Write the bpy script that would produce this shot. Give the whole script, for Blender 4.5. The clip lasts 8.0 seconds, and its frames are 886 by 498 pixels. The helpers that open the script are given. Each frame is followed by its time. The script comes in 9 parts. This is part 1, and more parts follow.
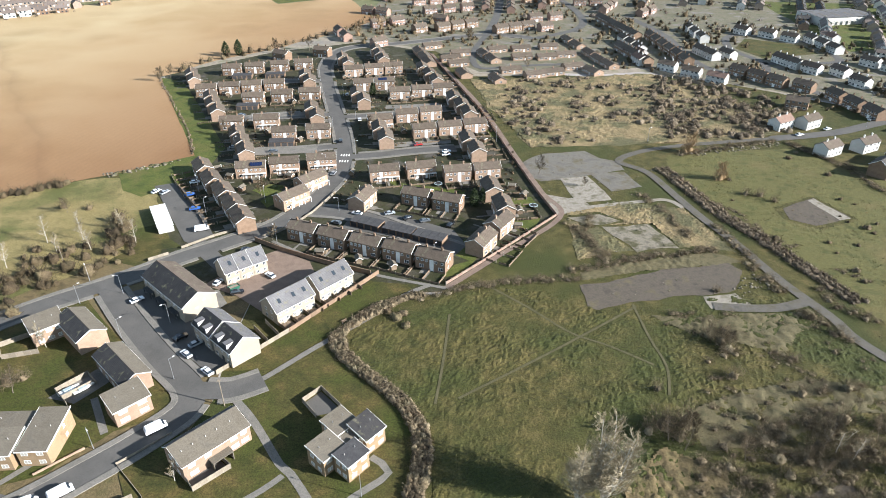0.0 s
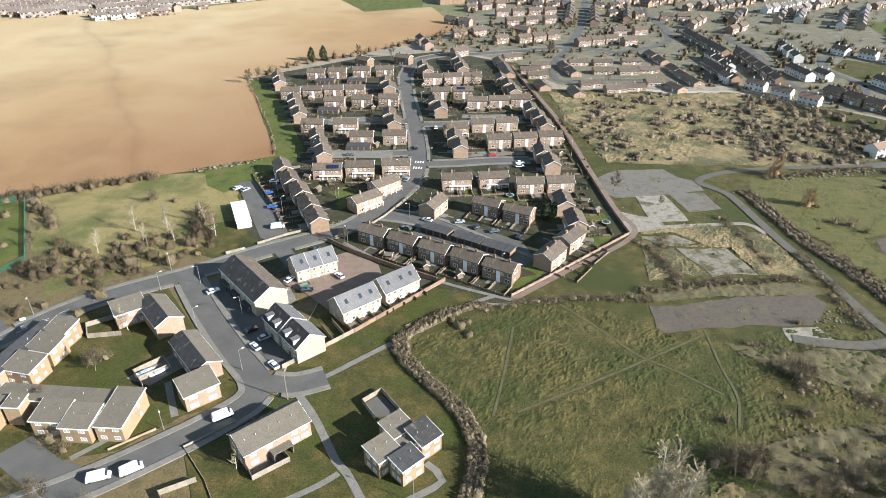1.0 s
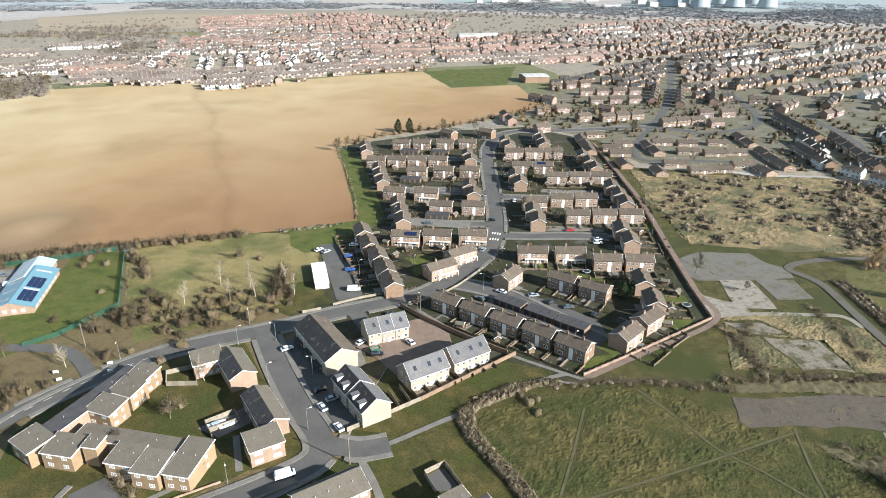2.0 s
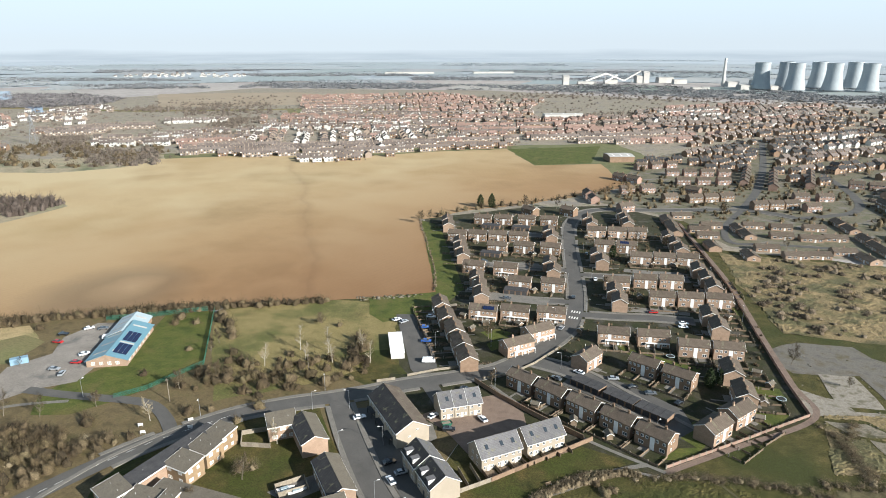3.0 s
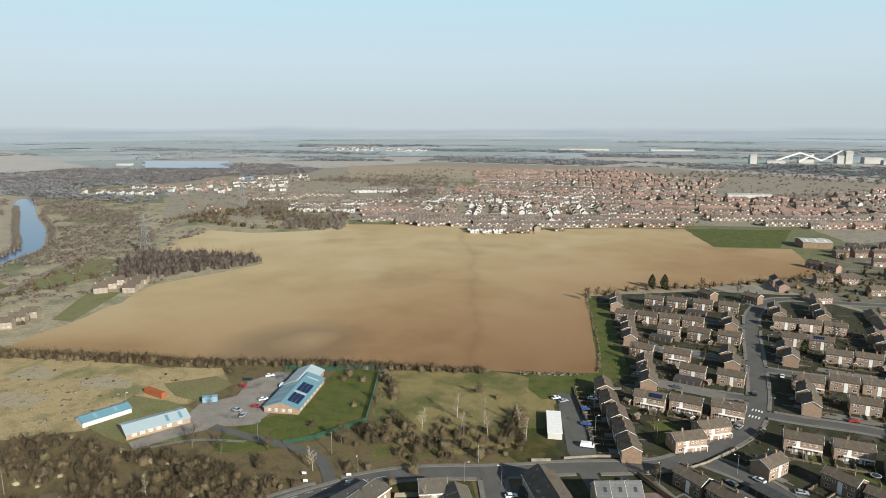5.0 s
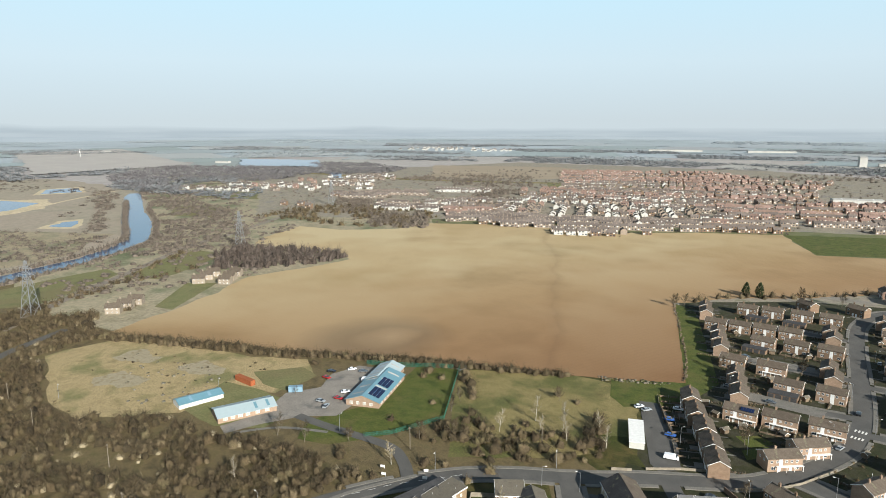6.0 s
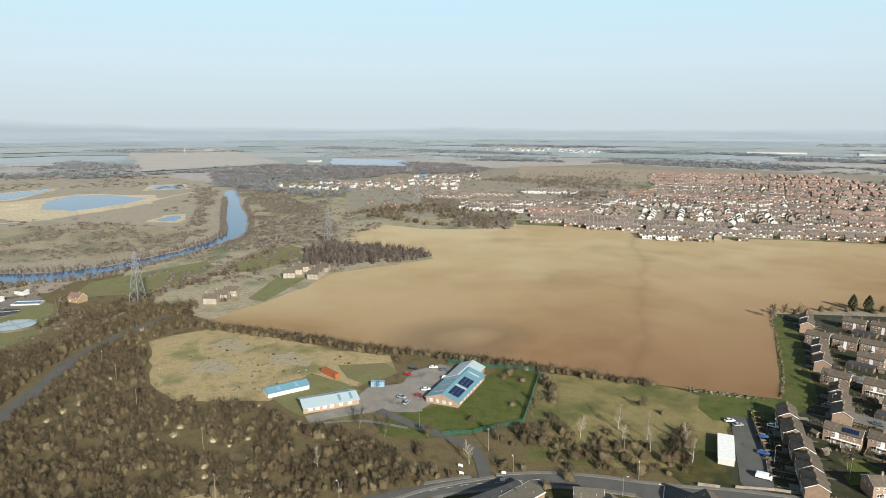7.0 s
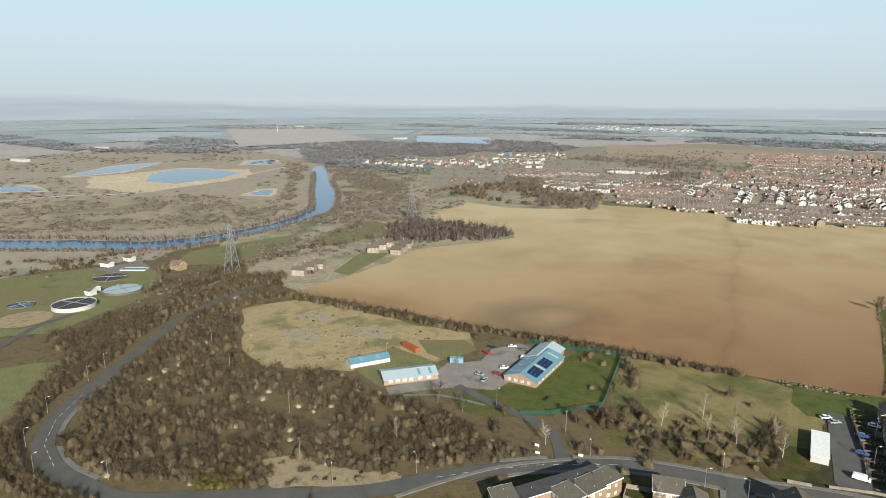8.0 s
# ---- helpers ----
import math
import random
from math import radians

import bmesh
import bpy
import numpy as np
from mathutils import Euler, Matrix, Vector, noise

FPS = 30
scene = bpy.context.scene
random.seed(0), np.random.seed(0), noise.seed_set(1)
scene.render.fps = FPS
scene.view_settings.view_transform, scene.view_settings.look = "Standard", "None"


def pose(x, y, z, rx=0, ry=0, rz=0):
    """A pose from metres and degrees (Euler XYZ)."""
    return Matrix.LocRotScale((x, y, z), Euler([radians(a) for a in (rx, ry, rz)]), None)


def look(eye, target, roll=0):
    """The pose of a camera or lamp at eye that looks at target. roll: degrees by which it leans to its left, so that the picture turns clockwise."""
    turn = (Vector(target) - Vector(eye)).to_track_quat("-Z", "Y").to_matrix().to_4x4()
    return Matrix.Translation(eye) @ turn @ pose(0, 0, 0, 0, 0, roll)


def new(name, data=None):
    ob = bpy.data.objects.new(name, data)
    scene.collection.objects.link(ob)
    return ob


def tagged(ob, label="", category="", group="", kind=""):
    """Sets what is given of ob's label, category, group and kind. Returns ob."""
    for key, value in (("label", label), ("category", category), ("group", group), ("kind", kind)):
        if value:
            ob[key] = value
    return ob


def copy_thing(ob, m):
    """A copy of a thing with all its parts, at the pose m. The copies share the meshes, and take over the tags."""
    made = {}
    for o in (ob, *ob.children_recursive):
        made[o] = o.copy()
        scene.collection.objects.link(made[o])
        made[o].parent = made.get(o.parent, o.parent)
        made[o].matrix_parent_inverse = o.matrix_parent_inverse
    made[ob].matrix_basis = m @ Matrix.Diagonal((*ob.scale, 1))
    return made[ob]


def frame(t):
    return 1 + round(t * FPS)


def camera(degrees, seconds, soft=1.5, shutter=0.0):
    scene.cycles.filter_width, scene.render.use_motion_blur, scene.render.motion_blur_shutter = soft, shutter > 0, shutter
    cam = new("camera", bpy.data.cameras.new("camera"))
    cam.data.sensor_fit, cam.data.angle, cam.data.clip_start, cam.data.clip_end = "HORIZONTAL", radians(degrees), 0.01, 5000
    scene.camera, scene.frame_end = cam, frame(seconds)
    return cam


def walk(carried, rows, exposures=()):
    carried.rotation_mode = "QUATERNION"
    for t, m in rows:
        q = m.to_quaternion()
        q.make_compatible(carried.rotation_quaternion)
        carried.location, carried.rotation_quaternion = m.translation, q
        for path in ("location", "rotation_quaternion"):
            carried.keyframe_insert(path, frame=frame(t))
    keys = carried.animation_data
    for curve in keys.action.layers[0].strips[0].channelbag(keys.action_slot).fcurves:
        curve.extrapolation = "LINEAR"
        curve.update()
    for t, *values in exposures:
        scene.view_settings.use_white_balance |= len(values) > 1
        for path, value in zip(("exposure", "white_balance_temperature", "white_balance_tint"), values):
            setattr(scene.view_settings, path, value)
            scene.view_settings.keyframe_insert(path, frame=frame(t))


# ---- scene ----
cam = camera(68.41, 8.0, soft=0.6)

# A hovering drone 120 m up that turns to the left and lifts its gaze
PATH = [
    (0.0, pose(0, 0, 120, 58.88, 0, 0.00)),
    (0.5, pose(0, 0, 120, 59.31, 0, 3.30)),
    (1.0, pose(0, 0, 120, 59.72, 0, 6.93)),
    (1.5, pose(0, 0, 120, 61.47, 0, 10.56)),
    (1.7, pose(0, 0, 120, 63.57, 0, 12.04)),
    (2.8, pose(0, 0, 120, 70.32, 0, 20.09)),
    (3.0, pose(0, 0, 120, 72.37, 0, 21.59)),
    (3.5, pose(0, 0, 120, 77.19, 0, 25.32)),
    (4.0, pose(0, 0, 120, 79.13, 0, 29.05)),
    (4.5, pose(0, 0, 120, 78.98, 0, 32.80)),
    (5.8, pose(0, 0, 120, 78.80, 0, 42.37)),
    (6.0, pose(0, 0, 120, 78.77, 0, 43.86)),
    (6.5, pose(0, 0, 120, 78.80, 0, 47.61)),
    (7.0, pose(0, 0, 120, 78.82, 0, 51.32)),
    (7.5, pose(0, 0, 120, 78.81, 0, 55.00)),
    (8.0, pose(0, 0, 120, 76.91, 0, 58.68)),
]
walk(cam, PATH, [(0.0, 1.58, 6000, 11), (1.5, 1.52, 6000, 9), (3.0, 1.12, 6200, 9), (4.0, 0.68, 6400, 7), (4.7, 0.65, 6400, 7), (6.0, 0.84, 6350, 7), (7.0, 0.82, 6400, 7), (8.0, 0.74, 6400, 7)])

# ---- node helpers ----
def noise_node(nt, vec, scale, detail=4.0, rough=0.55):
    n = nt.nodes.new("ShaderNodeTexNoise")
    n.inputs["Scale"].default_value = scale
    n.inputs["Detail"].default_value = detail
    n.inputs["Roughness"].default_value = rough
    nt.links.new(vec, n.inputs["Vector"])
    return n.outputs["Fac"]


def ramp_node(nt, fac, stops):
    r = nt.nodes.new("ShaderNodeValToRGB")
    el = r.color_ramp.elements
    while len(el) < len(stops):
        el.new(0.5)
    for k, (p, c) in zip(el, stops):
        k.position, k.color = p, (*c, 1)
    nt.links.new(fac, r.inputs[0])
    return r.outputs[0]


def mix_node(nt, fac, c1, c2, mode="MIX"):
    m = nt.nodes.new("ShaderNodeMix")
    m.data_type, m.blend_type = "RGBA", mode
    if isinstance(fac, float):
        m.inputs[0].default_value = fac
    else:
        nt.links.new(fac, m.inputs[0])
    for s, c in ((6, c1), (7, c2)):
        if isinstance(c, tuple):
            m.inputs[s].default_value = (*c, 1)
        else:
            nt.links.new(c, m.inputs[s])
    return m.outputs[2]


# ---- light ----
SUN_AZ, SUN_EL = -17.0, 24.2          # degrees: from the x axis, above the ground
world = bpy.data.worlds.new("sky")
scene.world = world
world.use_nodes = True
wn = world.node_tree
sky = wn.nodes.new("ShaderNodeTexSky")
sky.sky_type = "NISHITA"
sky.sun_disc = False
sky.sun_elevation = radians(SUN_EL)
sky.sun_rotation = radians(90 - SUN_AZ)
sky.altitude = 60
sky.air_density, sky.dust_density, sky.ozone_density = 1.0, 0.25, 1.2
# keep the horizon's haze below the horizon too, where the land ends
tcw = wn.nodes.new("ShaderNodeTexCoord")
sep, com, low = wn.nodes.new("ShaderNodeSeparateXYZ"), wn.nodes.new("ShaderNodeCombineXYZ"), wn.nodes.new("ShaderNodeMath")
low.operation = "MAXIMUM"
low.inputs[1].default_value = 0.07
wn.links.new(tcw.outputs["Generated"], sep.inputs[0])
wn.links.new(sep.outputs[0], com.inputs[0])
wn.links.new(sep.outputs[1], com.inputs[1])
rise = wn.nodes.new("ShaderNodeMath")
rise.operation = "MULTIPLY_ADD"
rise.inputs[1].default_value, rise.inputs[2].default_value = 0.62, 0.070
wn.links.new(sep.outputs[2], rise.inputs[0])
wn.links.new(rise.outputs[0], low.inputs[0])
wn.links.new(low.outputs[0], com.inputs[2])
wn.links.new(com.outputs[0], sky.inputs[0])
pale = wn.nodes.new("ShaderNodeHueSaturation")
pale.inputs["Saturation"].default_value = 0.80
wn.links.new(sky.outputs[0], pale.inputs["Color"])
tint = wn.nodes.new("ShaderNodeMix")
tint.data_type, tint.blend_type = "RGBA", "MULTIPLY"
tint.inputs[0].default_value = 1.0
tint.inputs[7].default_value = (0.995, 1.0, 1.03, 1)
wn.links.new(pale.outputs[0], tint.inputs[6])
# a veil of winter haze, thick at the horizon and thin overhead
thin = wn.nodes.new("ShaderNodeMapRange")
thin.inputs["From Min"].default_value, thin.inputs["From Max"].default_value = 0.22, 0.50
thin.inputs["To Min"].default_value, thin.inputs["To Max"].default_value = 0.88, 0.05
wn.links.new(sep.outputs[2], thin.inputs["Value"])
veil = wn.nodes.new("ShaderNodeMix")
fog = wn.nodes.new("ShaderNodeMix")
fog.data_type, fog.blend_type = "RGBA", "MULTIPLY"
fog.inputs[0].default_value = 1.0
veil.data_type = "RGBA"
wn.links.new(ramp_node(wn, sep.outputs[2], [(0.0, (0.600, 0.665, 0.710)), (0.08, (0.660, 0.785, 0.860)), (0.20, (0.590, 0.845, 0.985))]), fog.inputs[6])
fog.inputs[7].default_value = (15.3, 15.3, 15.3, 1)
wn.links.new(fog.outputs[2], veil.inputs[7])
wn.links.new(thin.outputs[0], veil.inputs[0])
wn.links.new(tint.outputs[2], veil.inputs[6])
wn.links.new(veil.outputs[2], wn.nodes["Background"].inputs[0])
wn.nodes["Background"].inputs[1].default_value = 0.040
lamp = bpy.data.lights.new("sun", "SUN")
lamp.energy, lamp.angle, lamp.color = 5.0, radians(0.6), (1.0, 0.94, 0.85)
sun = new("sun", lamp)
a, e = radians(SUN_AZ), radians(SUN_EL)
sun.matrix_world = look((math.cos(a) * math.cos(e) * 300, math.sin(a) * math.cos(e) * 300, math.sin(e) * 300), (0, 0, 0))


# ---- materials ----
def surface(name, stops, size=3.0, fine=0.3, rough=0.9, bump=0.3, depth=0.05, metal=0.0, vary=0.0, island=0.0, grain=0.35, second=None, stripes=None):
    """A worn surface: colours over patches of `size` metres, grain of `fine` metres, relief of `depth` metres."""
    m = bpy.data.materials.new(name)
    m.use_nodes = True
    nt = m.node_tree
    b = nt.nodes["Principled BSDF"]
    b.inputs["Roughness"].default_value = rough
    b.inputs["Metallic"].default_value = metal
    b.inputs["Specular IOR Level"].default_value = 0.25
    tc = nt.nodes.new("ShaderNodeTexCoord").outputs["Object"]
    big = noise_node(nt, tc, 1.0 / size, 5.0)
    small = noise_node(nt, tc, 1.0 / fine, 3.0, 0.65)
    lo, hi = 0.3, 0.7
    k = [(lo + (hi - lo) * i / max(1, len(stops) - 1), c) for i, c in enumerate(stops)]
    col = ramp_node(nt, big, k)
    if second:                       # a second, wider patchwork: (size, colour, threshold)
        wide = noise_node(nt, tc, 1.0 / second[0], 3.0)
        f = ramp_node(nt, wide, [(second[2] - 0.06, (0, 0, 0)), (second[2] + 0.08, (1, 1, 1))])
        col = mix_node(nt, f, col, second[1])
    if stripes:                      # drill lines: (spacing, degrees, strength)
        mp = nt.nodes.new("ShaderNodeMapping")
        mp.inputs["Rotation"].default_value[2] = radians(stripes[1])
        nt.links.new(tc, mp.inputs["Vector"])
        wv = nt.nodes.new("ShaderNodeTexWave")
        wv.inputs["Scale"].default_value = 0.314 / stripes[0]
        wv.inputs["Distortion"].default_value = 1.2
        wv.inputs["Detail"].default_value = 2.0
        nt.links.new(mp.outputs[0], wv.inputs["Vector"])
        g = ramp_node(nt, wv.outputs["Fac"], [(0.0, (1 - stripes[2],) * 3), (0.35, (1, 1, 1))])
        col = mix_node(nt, 1.0, col, g, "MULTIPLY")
    g = ramp_node(nt, small, [(0.25, (1 - grain,) * 3), (0.75, (1 + grain * 0.6,) * 3)])
    col = mix_node(nt, 1.0, col, g, "MULTIPLY")
    if vary or island:
        src = nt.nodes.new("ShaderNodeObjectInfo").outputs["Random"] if vary else nt.nodes.new("ShaderNodeNewGeometry").outputs["Random Per Island"]
        v = vary or island
        g = ramp_node(nt, src, [(0.0, (1 - v, 1 - v, 1 - v)), (0.5, (1, 1 - v * 0.1, 1 - v * 0.2)), (1.0, (1 + v, 1 + v, 1 + v))])
        col = mix_node(nt, 1.0, col, g, "MULTIPLY")
    nt.links.new(col, b.inputs["Base Color"])
    if bump:
        bp = nt.nodes.new("ShaderNodeBump")
        bp.inputs["Strength"].default_value = bump
        bp.inputs["Distance"].default_value = depth
        nt.links.new(small, bp.inputs["Height"])
        nt.links.new(bp.outputs[0], b.inputs["Normal"])
    return m


def tiles(name, c1, c2, course=0.34, vary=0.12, moss=(0.16, 0.15, 0.10)):
    """Concrete roof tiles: courses along the slope, lichen and weather stains."""
    m = surface(name, [c1, c2], size=2.5, fine=0.25, rough=0.85, bump=0.25, depth=0.03, vary=vary, second=(1.6, moss, 0.64))
    nt = m.node_tree
    b = nt.nodes["Principled BSDF"]
    tc = nt.nodes.new("ShaderNodeTexCoord").outputs["Object"]
    wv = nt.nodes.new("ShaderNodeTexWave")
    wv.bands_direction, wv.wave_profile = "Y", "SAW"
    wv.inputs["Scale"].default_value = 0.314 / course
    nt.links.new(tc, wv.inputs["Vector"])
    old = b.inputs["Base Color"].links[0].from_socket
    g = ramp_node(nt, wv.outputs["Fac"], [(0.0, (0.62, 0.62, 0.62)), (0.3, (1, 1, 1))])
    nt.links.new(mix_node(nt, 1.0, old, g, "MULTIPLY"), b.inputs["Base Color"])
    return m


def brick(name, c1, c2, vary=0.1):
    m = surface(name, [c1, c2], size=1.4, fine=0.12, rough=0.92, bump=0.3, depth=0.01, vary=vary, grain=0.3)
    nt = m.node_tree
    b = nt.nodes["Principled BSDF"]
    tc = nt.nodes.new("ShaderNodeTexCoord").outputs["Object"]
    wv = nt.nodes.new("ShaderNodeTexWave")
    wv.bands_direction = "Z"
    wv.inputs["Scale"].default_value = 0.314 / 0.075
    nt.links.new(tc, wv.inputs["Vector"])
    g = ramp_node(nt, wv.outputs["Fac"], [(0.0, (1.12, 1.1, 1.06)), (0.25, (1, 1, 1))])
    old = b.inputs["Base Color"].links[0].from_socket
    nt.links.new(mix_node(nt, 1.0, old, g, "MULTIPLY"), b.inputs["Base Color"])
    return m


def glossy(name, color, rough=0.25, metal=0.0, coat=0.0, vary=0.0):
    m = surface(name, [tuple(c * 0.94 for c in color), color], size=1.5, fine=0.2, rough=rough, bump=0.02, depth=0.005, metal=metal, vary=vary, grain=0.06)
    m.node_tree.nodes["Principled BSDF"].inputs["Coat Weight"].default_value = coat
    m.node_tree.nodes["Principled BSDF"].inputs["Specular IOR Level"].default_value = 0.5
    return m


GRASS = surface("mown_grass", [(0.035, 0.039, 0.009), (0.064, 0.058, 0.015), (0.108, 0.078, 0.026)], size=6, fine=0.35, bump=0.6, depth=0.08, grain=0.7, second=(17, (0.048, 0.056, 0.010), 0.55))
LAWN = surface("bright_lawn", [(0.045, 0.060, 0.012), (0.077, 0.091, 0.018), (0.095, 0.096, 0.024)], size=6, fine=0.4, bump=0.6, grain=0.55, depth=0.08, second=(13, (0.105, 0.098, 0.029), 0.60))
PALE_GRASS = surface("pale_winter_grass", [(0.129, 0.111, 0.041), (0.227, 0.182, 0.076), (0.169, 0.143, 0.055)], size=12, fine=0.5, bump=0.7, grain=0.55, depth=0.15, second=(26, (0.099, 0.102, 0.032), 0.55))
CLEARING = surface("dry_clearing_grass", [(0.226, 0.179, 0.085), (0.352, 0.272, 0.143), (0.286, 0.220, 0.112)], size=9, fine=0.6, bump=0.7, depth=0.2, grain=0.5, second=(21, (0.180, 0.164, 0.071), 0.56))
WORN_EARTH = surface("worn_stony_earth", [(0.253, 0.207, 0.125), (0.308, 0.264, 0.180), (0.220, 0.175, 0.095)], size=4, fine=0.4, bump=0.5, depth=0.1)
ROUGH_GRASS = surface("rough_meadow", [(0.037, 0.039, 0.009), (0.069, 0.061, 0.017), (0.109, 0.088, 0.030)], size=5, fine=0.45, bump=0.9, grain=0.6, depth=0.25, second=(34, (0.043, 0.049, 0.011), 0.52))
STRAW = surface("straw_grass", [(0.136, 0.108, 0.054), (0.236, 0.178, 0.092), (0.100, 0.092, 0.040)], size=11, fine=0.7, bump=0.8, grain=0.6, depth=0.3, second=(16, (0.097, 0.090, 0.043), 0.52))
PASTURE = surface("winter_pasture", [(0.107, 0.113, 0.044), (0.160, 0.154, 0.067), (0.133, 0.140, 0.053)], size=14, fine=0.9, bump=0.3, depth=0.1, second=(40, (0.156, 0.136, 0.063), 0.55))
FAR_TAN = surface("pale_brown_field", [(0.25, 0.20, 0.14), (0.30, 0.245, 0.175)], size=80, fine=6, bump=0.0, grain=0.1)
EAST_GRASS = surface("east_pasture", [(0.060, 0.063, 0.018), (0.100, 0.092, 0.030), (0.079, 0.081, 0.025)], size=6, fine=0.5, bump=0.7, depth=0.2, grain=0.45, second=(28, (0.119, 0.099, 0.038), 0.60))
LANE_GRASS = surface("lane_pasture", [(0.092, 0.101, 0.043), (0.145, 0.144, 0.069), (0.106, 0.114, 0.048)], size=16, fine=0.9, bump=0.3, depth=0.1)
SCRUB_FLOOR = surface("scrub_floor", [(0.067, 0.054, 0.026), (0.135, 0.102, 0.050), (0.092, 0.080, 0.033)], size=6, fine=0.6, bump=0.8, depth=0.3)
# Far ground: its base colours are lightened to stand for haze
FAR_LAND = surface("hazed_farmland", [(0.275, 0.265, 0.250), (0.360, 0.329, 0.298), (0.256, 0.248, 0.237)], size=170, fine=14, bump=0.0, grain=0.25, second=(420, (0.317, 0.289, 0.271), 0.5))
# Concrete of the skyline towers, with haze put into its pale blue-grey
FAR_CONCRETE = surface("hazed_concrete", [(0.30, 0.335, 0.355), (0.35, 0.385, 0.40)], size=25, fine=3.0, bump=0.1, depth=0.05, grain=0.08)
# The remotest ground has more haze painted into its colour
HAZED_LAND = surface("hazed_remote_farmland", [(0.280, 0.315, 0.335), (0.325, 0.360, 0.380), (0.265, 0.305, 0.325)], size=260, fine=30, bump=0.0, grain=0.08)
SOIL = surface("ploughed_soil", [(0.244, 0.157, 0.073), (0.325, 0.213, 0.106), (0.274, 0.175, 0.079)], size=90, fine=0.8, bump=0.35, depth=0.10, grain=0.12, second=(130, (0.358, 0.249, 0.132), 0.52), stripes=(3.2, 15, 0.04))


def soil_marks():
    """The field's marks: darker, redder soil towards the estate and paler, greyer soil westwards, a dark crooked
    furrow, a trampled spot by the hedge.
    """
    nt = SOIL.node_tree
    b = nt.nodes["Principled BSDF"]
    tc = nt.nodes.new("ShaderNodeTexCoord").outputs["Object"]
    wob = nt.nodes.new("ShaderNodeTexNoise")
    wob.inputs["Scale"].default_value, wob.inputs["Detail"].default_value = 0.012, 3.0
    nt.links.new(tc, wob.inputs["Vector"])
    push = nt.nodes.new("ShaderNodeVectorMath")
    push.operation = "MULTIPLY_ADD"
    push.inputs[1].default_value = (40, 40, 0)
    nt.links.new(wob.outputs["Color"], push.inputs[0])
    nt.links.new(tc, push.inputs[2])

    def along(nx, ny, c):
        d = nt.nodes.new("ShaderNodeVectorMath")
        d.operation = "DOT_PRODUCT"
        d.inputs[1].default_value = (nx, ny, 0)
        nt.links.new(push.outputs[0], d.inputs[0])
        m = nt.nodes.new("ShaderNodeMath")
        m.operation = "SUBTRACT"
        m.inputs[1].default_value = c
        nt.links.new(d.outputs["Value"], m.inputs[0])
        return m.outputs[0]

    def scaled(v, lo, hi):
        m = nt.nodes.new("ShaderNodeMapRange")
        m.inputs["From Min"].default_value, m.inputs["From Max"].default_value = lo, hi
        nt.links.new(v, m.inputs["Value"])
        return m.outputs[0]

    def spot(x, y, rad):
        d = nt.nodes.new("ShaderNodeVectorMath")
        d.operation = "DISTANCE"
        d.inputs[1].default_value = (x + 20, y + 20, 0)
        nt.links.new(push.outputs[0], d.inputs[0])
        return scaled(d.outputs["Value"], 0.0, rad)

    col = b.inputs["Base Color"].links[0].from_socket
    field_tone = ramp_node(nt, scaled(along(0.90, -0.44, 0.0), -520, -200), [(0.0, (1.20, 1.38, 1.52)), (0.42, (0.96, 0.97, 0.98)), (0.72, (0.74, 0.66, 0.63)), (1.0, (0.55, 0.435, 0.39))])
    col = mix_node(nt, 1.0, col, field_tone, "MULTIPLY")
    line = ramp_node(nt, scaled(along(0.813, 0.582, 40.0), -7, 7), [(0.0, (1, 1, 1)), (0.42, (0.94, 0.93, 0.93)), (0.55, (0.87, 0.86, 0.86)), (1.0, (1, 1, 1))])
    col = mix_node(nt, 1.0, col, line, "MULTIPLY")
    col = mix_node(nt, 1.0, col, ramp_node(nt, spot(-268, 222, 46), [(0.0, (0.60, 0.62, 0.66)), (0.5, (0.72, 0.74, 0.78)), (1.0, (1, 1, 1))]), "MULTIPLY")
    col = mix_node(nt, 1.0, col, ramp_node(nt, spot(-266, 229, 17), [(0.0, (1.6, 1.62, 1.66)), (0.6, (1.25, 1.25, 1.25)), (1.0, (1, 1, 1))]), "MULTIPLY")
    nt.links.new(col, b.inputs["Base Color"])


soil_marks()
ASPHALT = surface("asphalt", [(0.080, 0.077, 0.071), (0.094, 0.090, 0.083), (0.108, 0.102, 0.093)], size=7, fine=0.2, rough=0.85, bump=0.15, depth=0.01, second=(0.9, (0.078, 0.075, 0.070), 0.66), grain=0.25)
OLD_TARMAC = surface("old_tarmac", [(0.065, 0.055, 0.043), (0.094, 0.078, 0.060), (0.077, 0.067, 0.048)], size=3, fine=0.4, bump=0.4, depth=0.03, second=(6, (0.112, 0.094, 0.055), 0.64))
PAVING = surface("concrete_paving", [(0.141, 0.134, 0.116), (0.190, 0.176, 0.155)], size=3, fine=0.3, bump=0.2, depth=0.01)
SLAB = surface("broken_concrete_slab", [(0.120, 0.106, 0.080), (0.205, 0.180, 0.138), (0.095, 0.086, 0.056)], size=3, fine=0.5, bump=0.5, depth=0.05, grain=0.45, second=(5, (0.075, 0.070, 0.034), 0.55))
PALE_SLAB = surface("pale_old_concrete", [(0.176, 0.155, 0.119), (0.249, 0.225, 0.185), (0.138, 0.120, 0.086)], size=4, fine=0.5, bump=0.3, depth=0.04, grain=0.35, second=(4, (0.112, 0.103, 0.065), 0.62))
GREY_PLOT = surface("grey_cleared_tarmac", [(0.101, 0.094, 0.082), (0.139, 0.128, 0.109), (0.118, 0.102, 0.074)], size=5, fine=0.4, bump=0.3, depth=0.03, grain=0.3, second=(7, (0.101, 0.088, 0.052), 0.62))
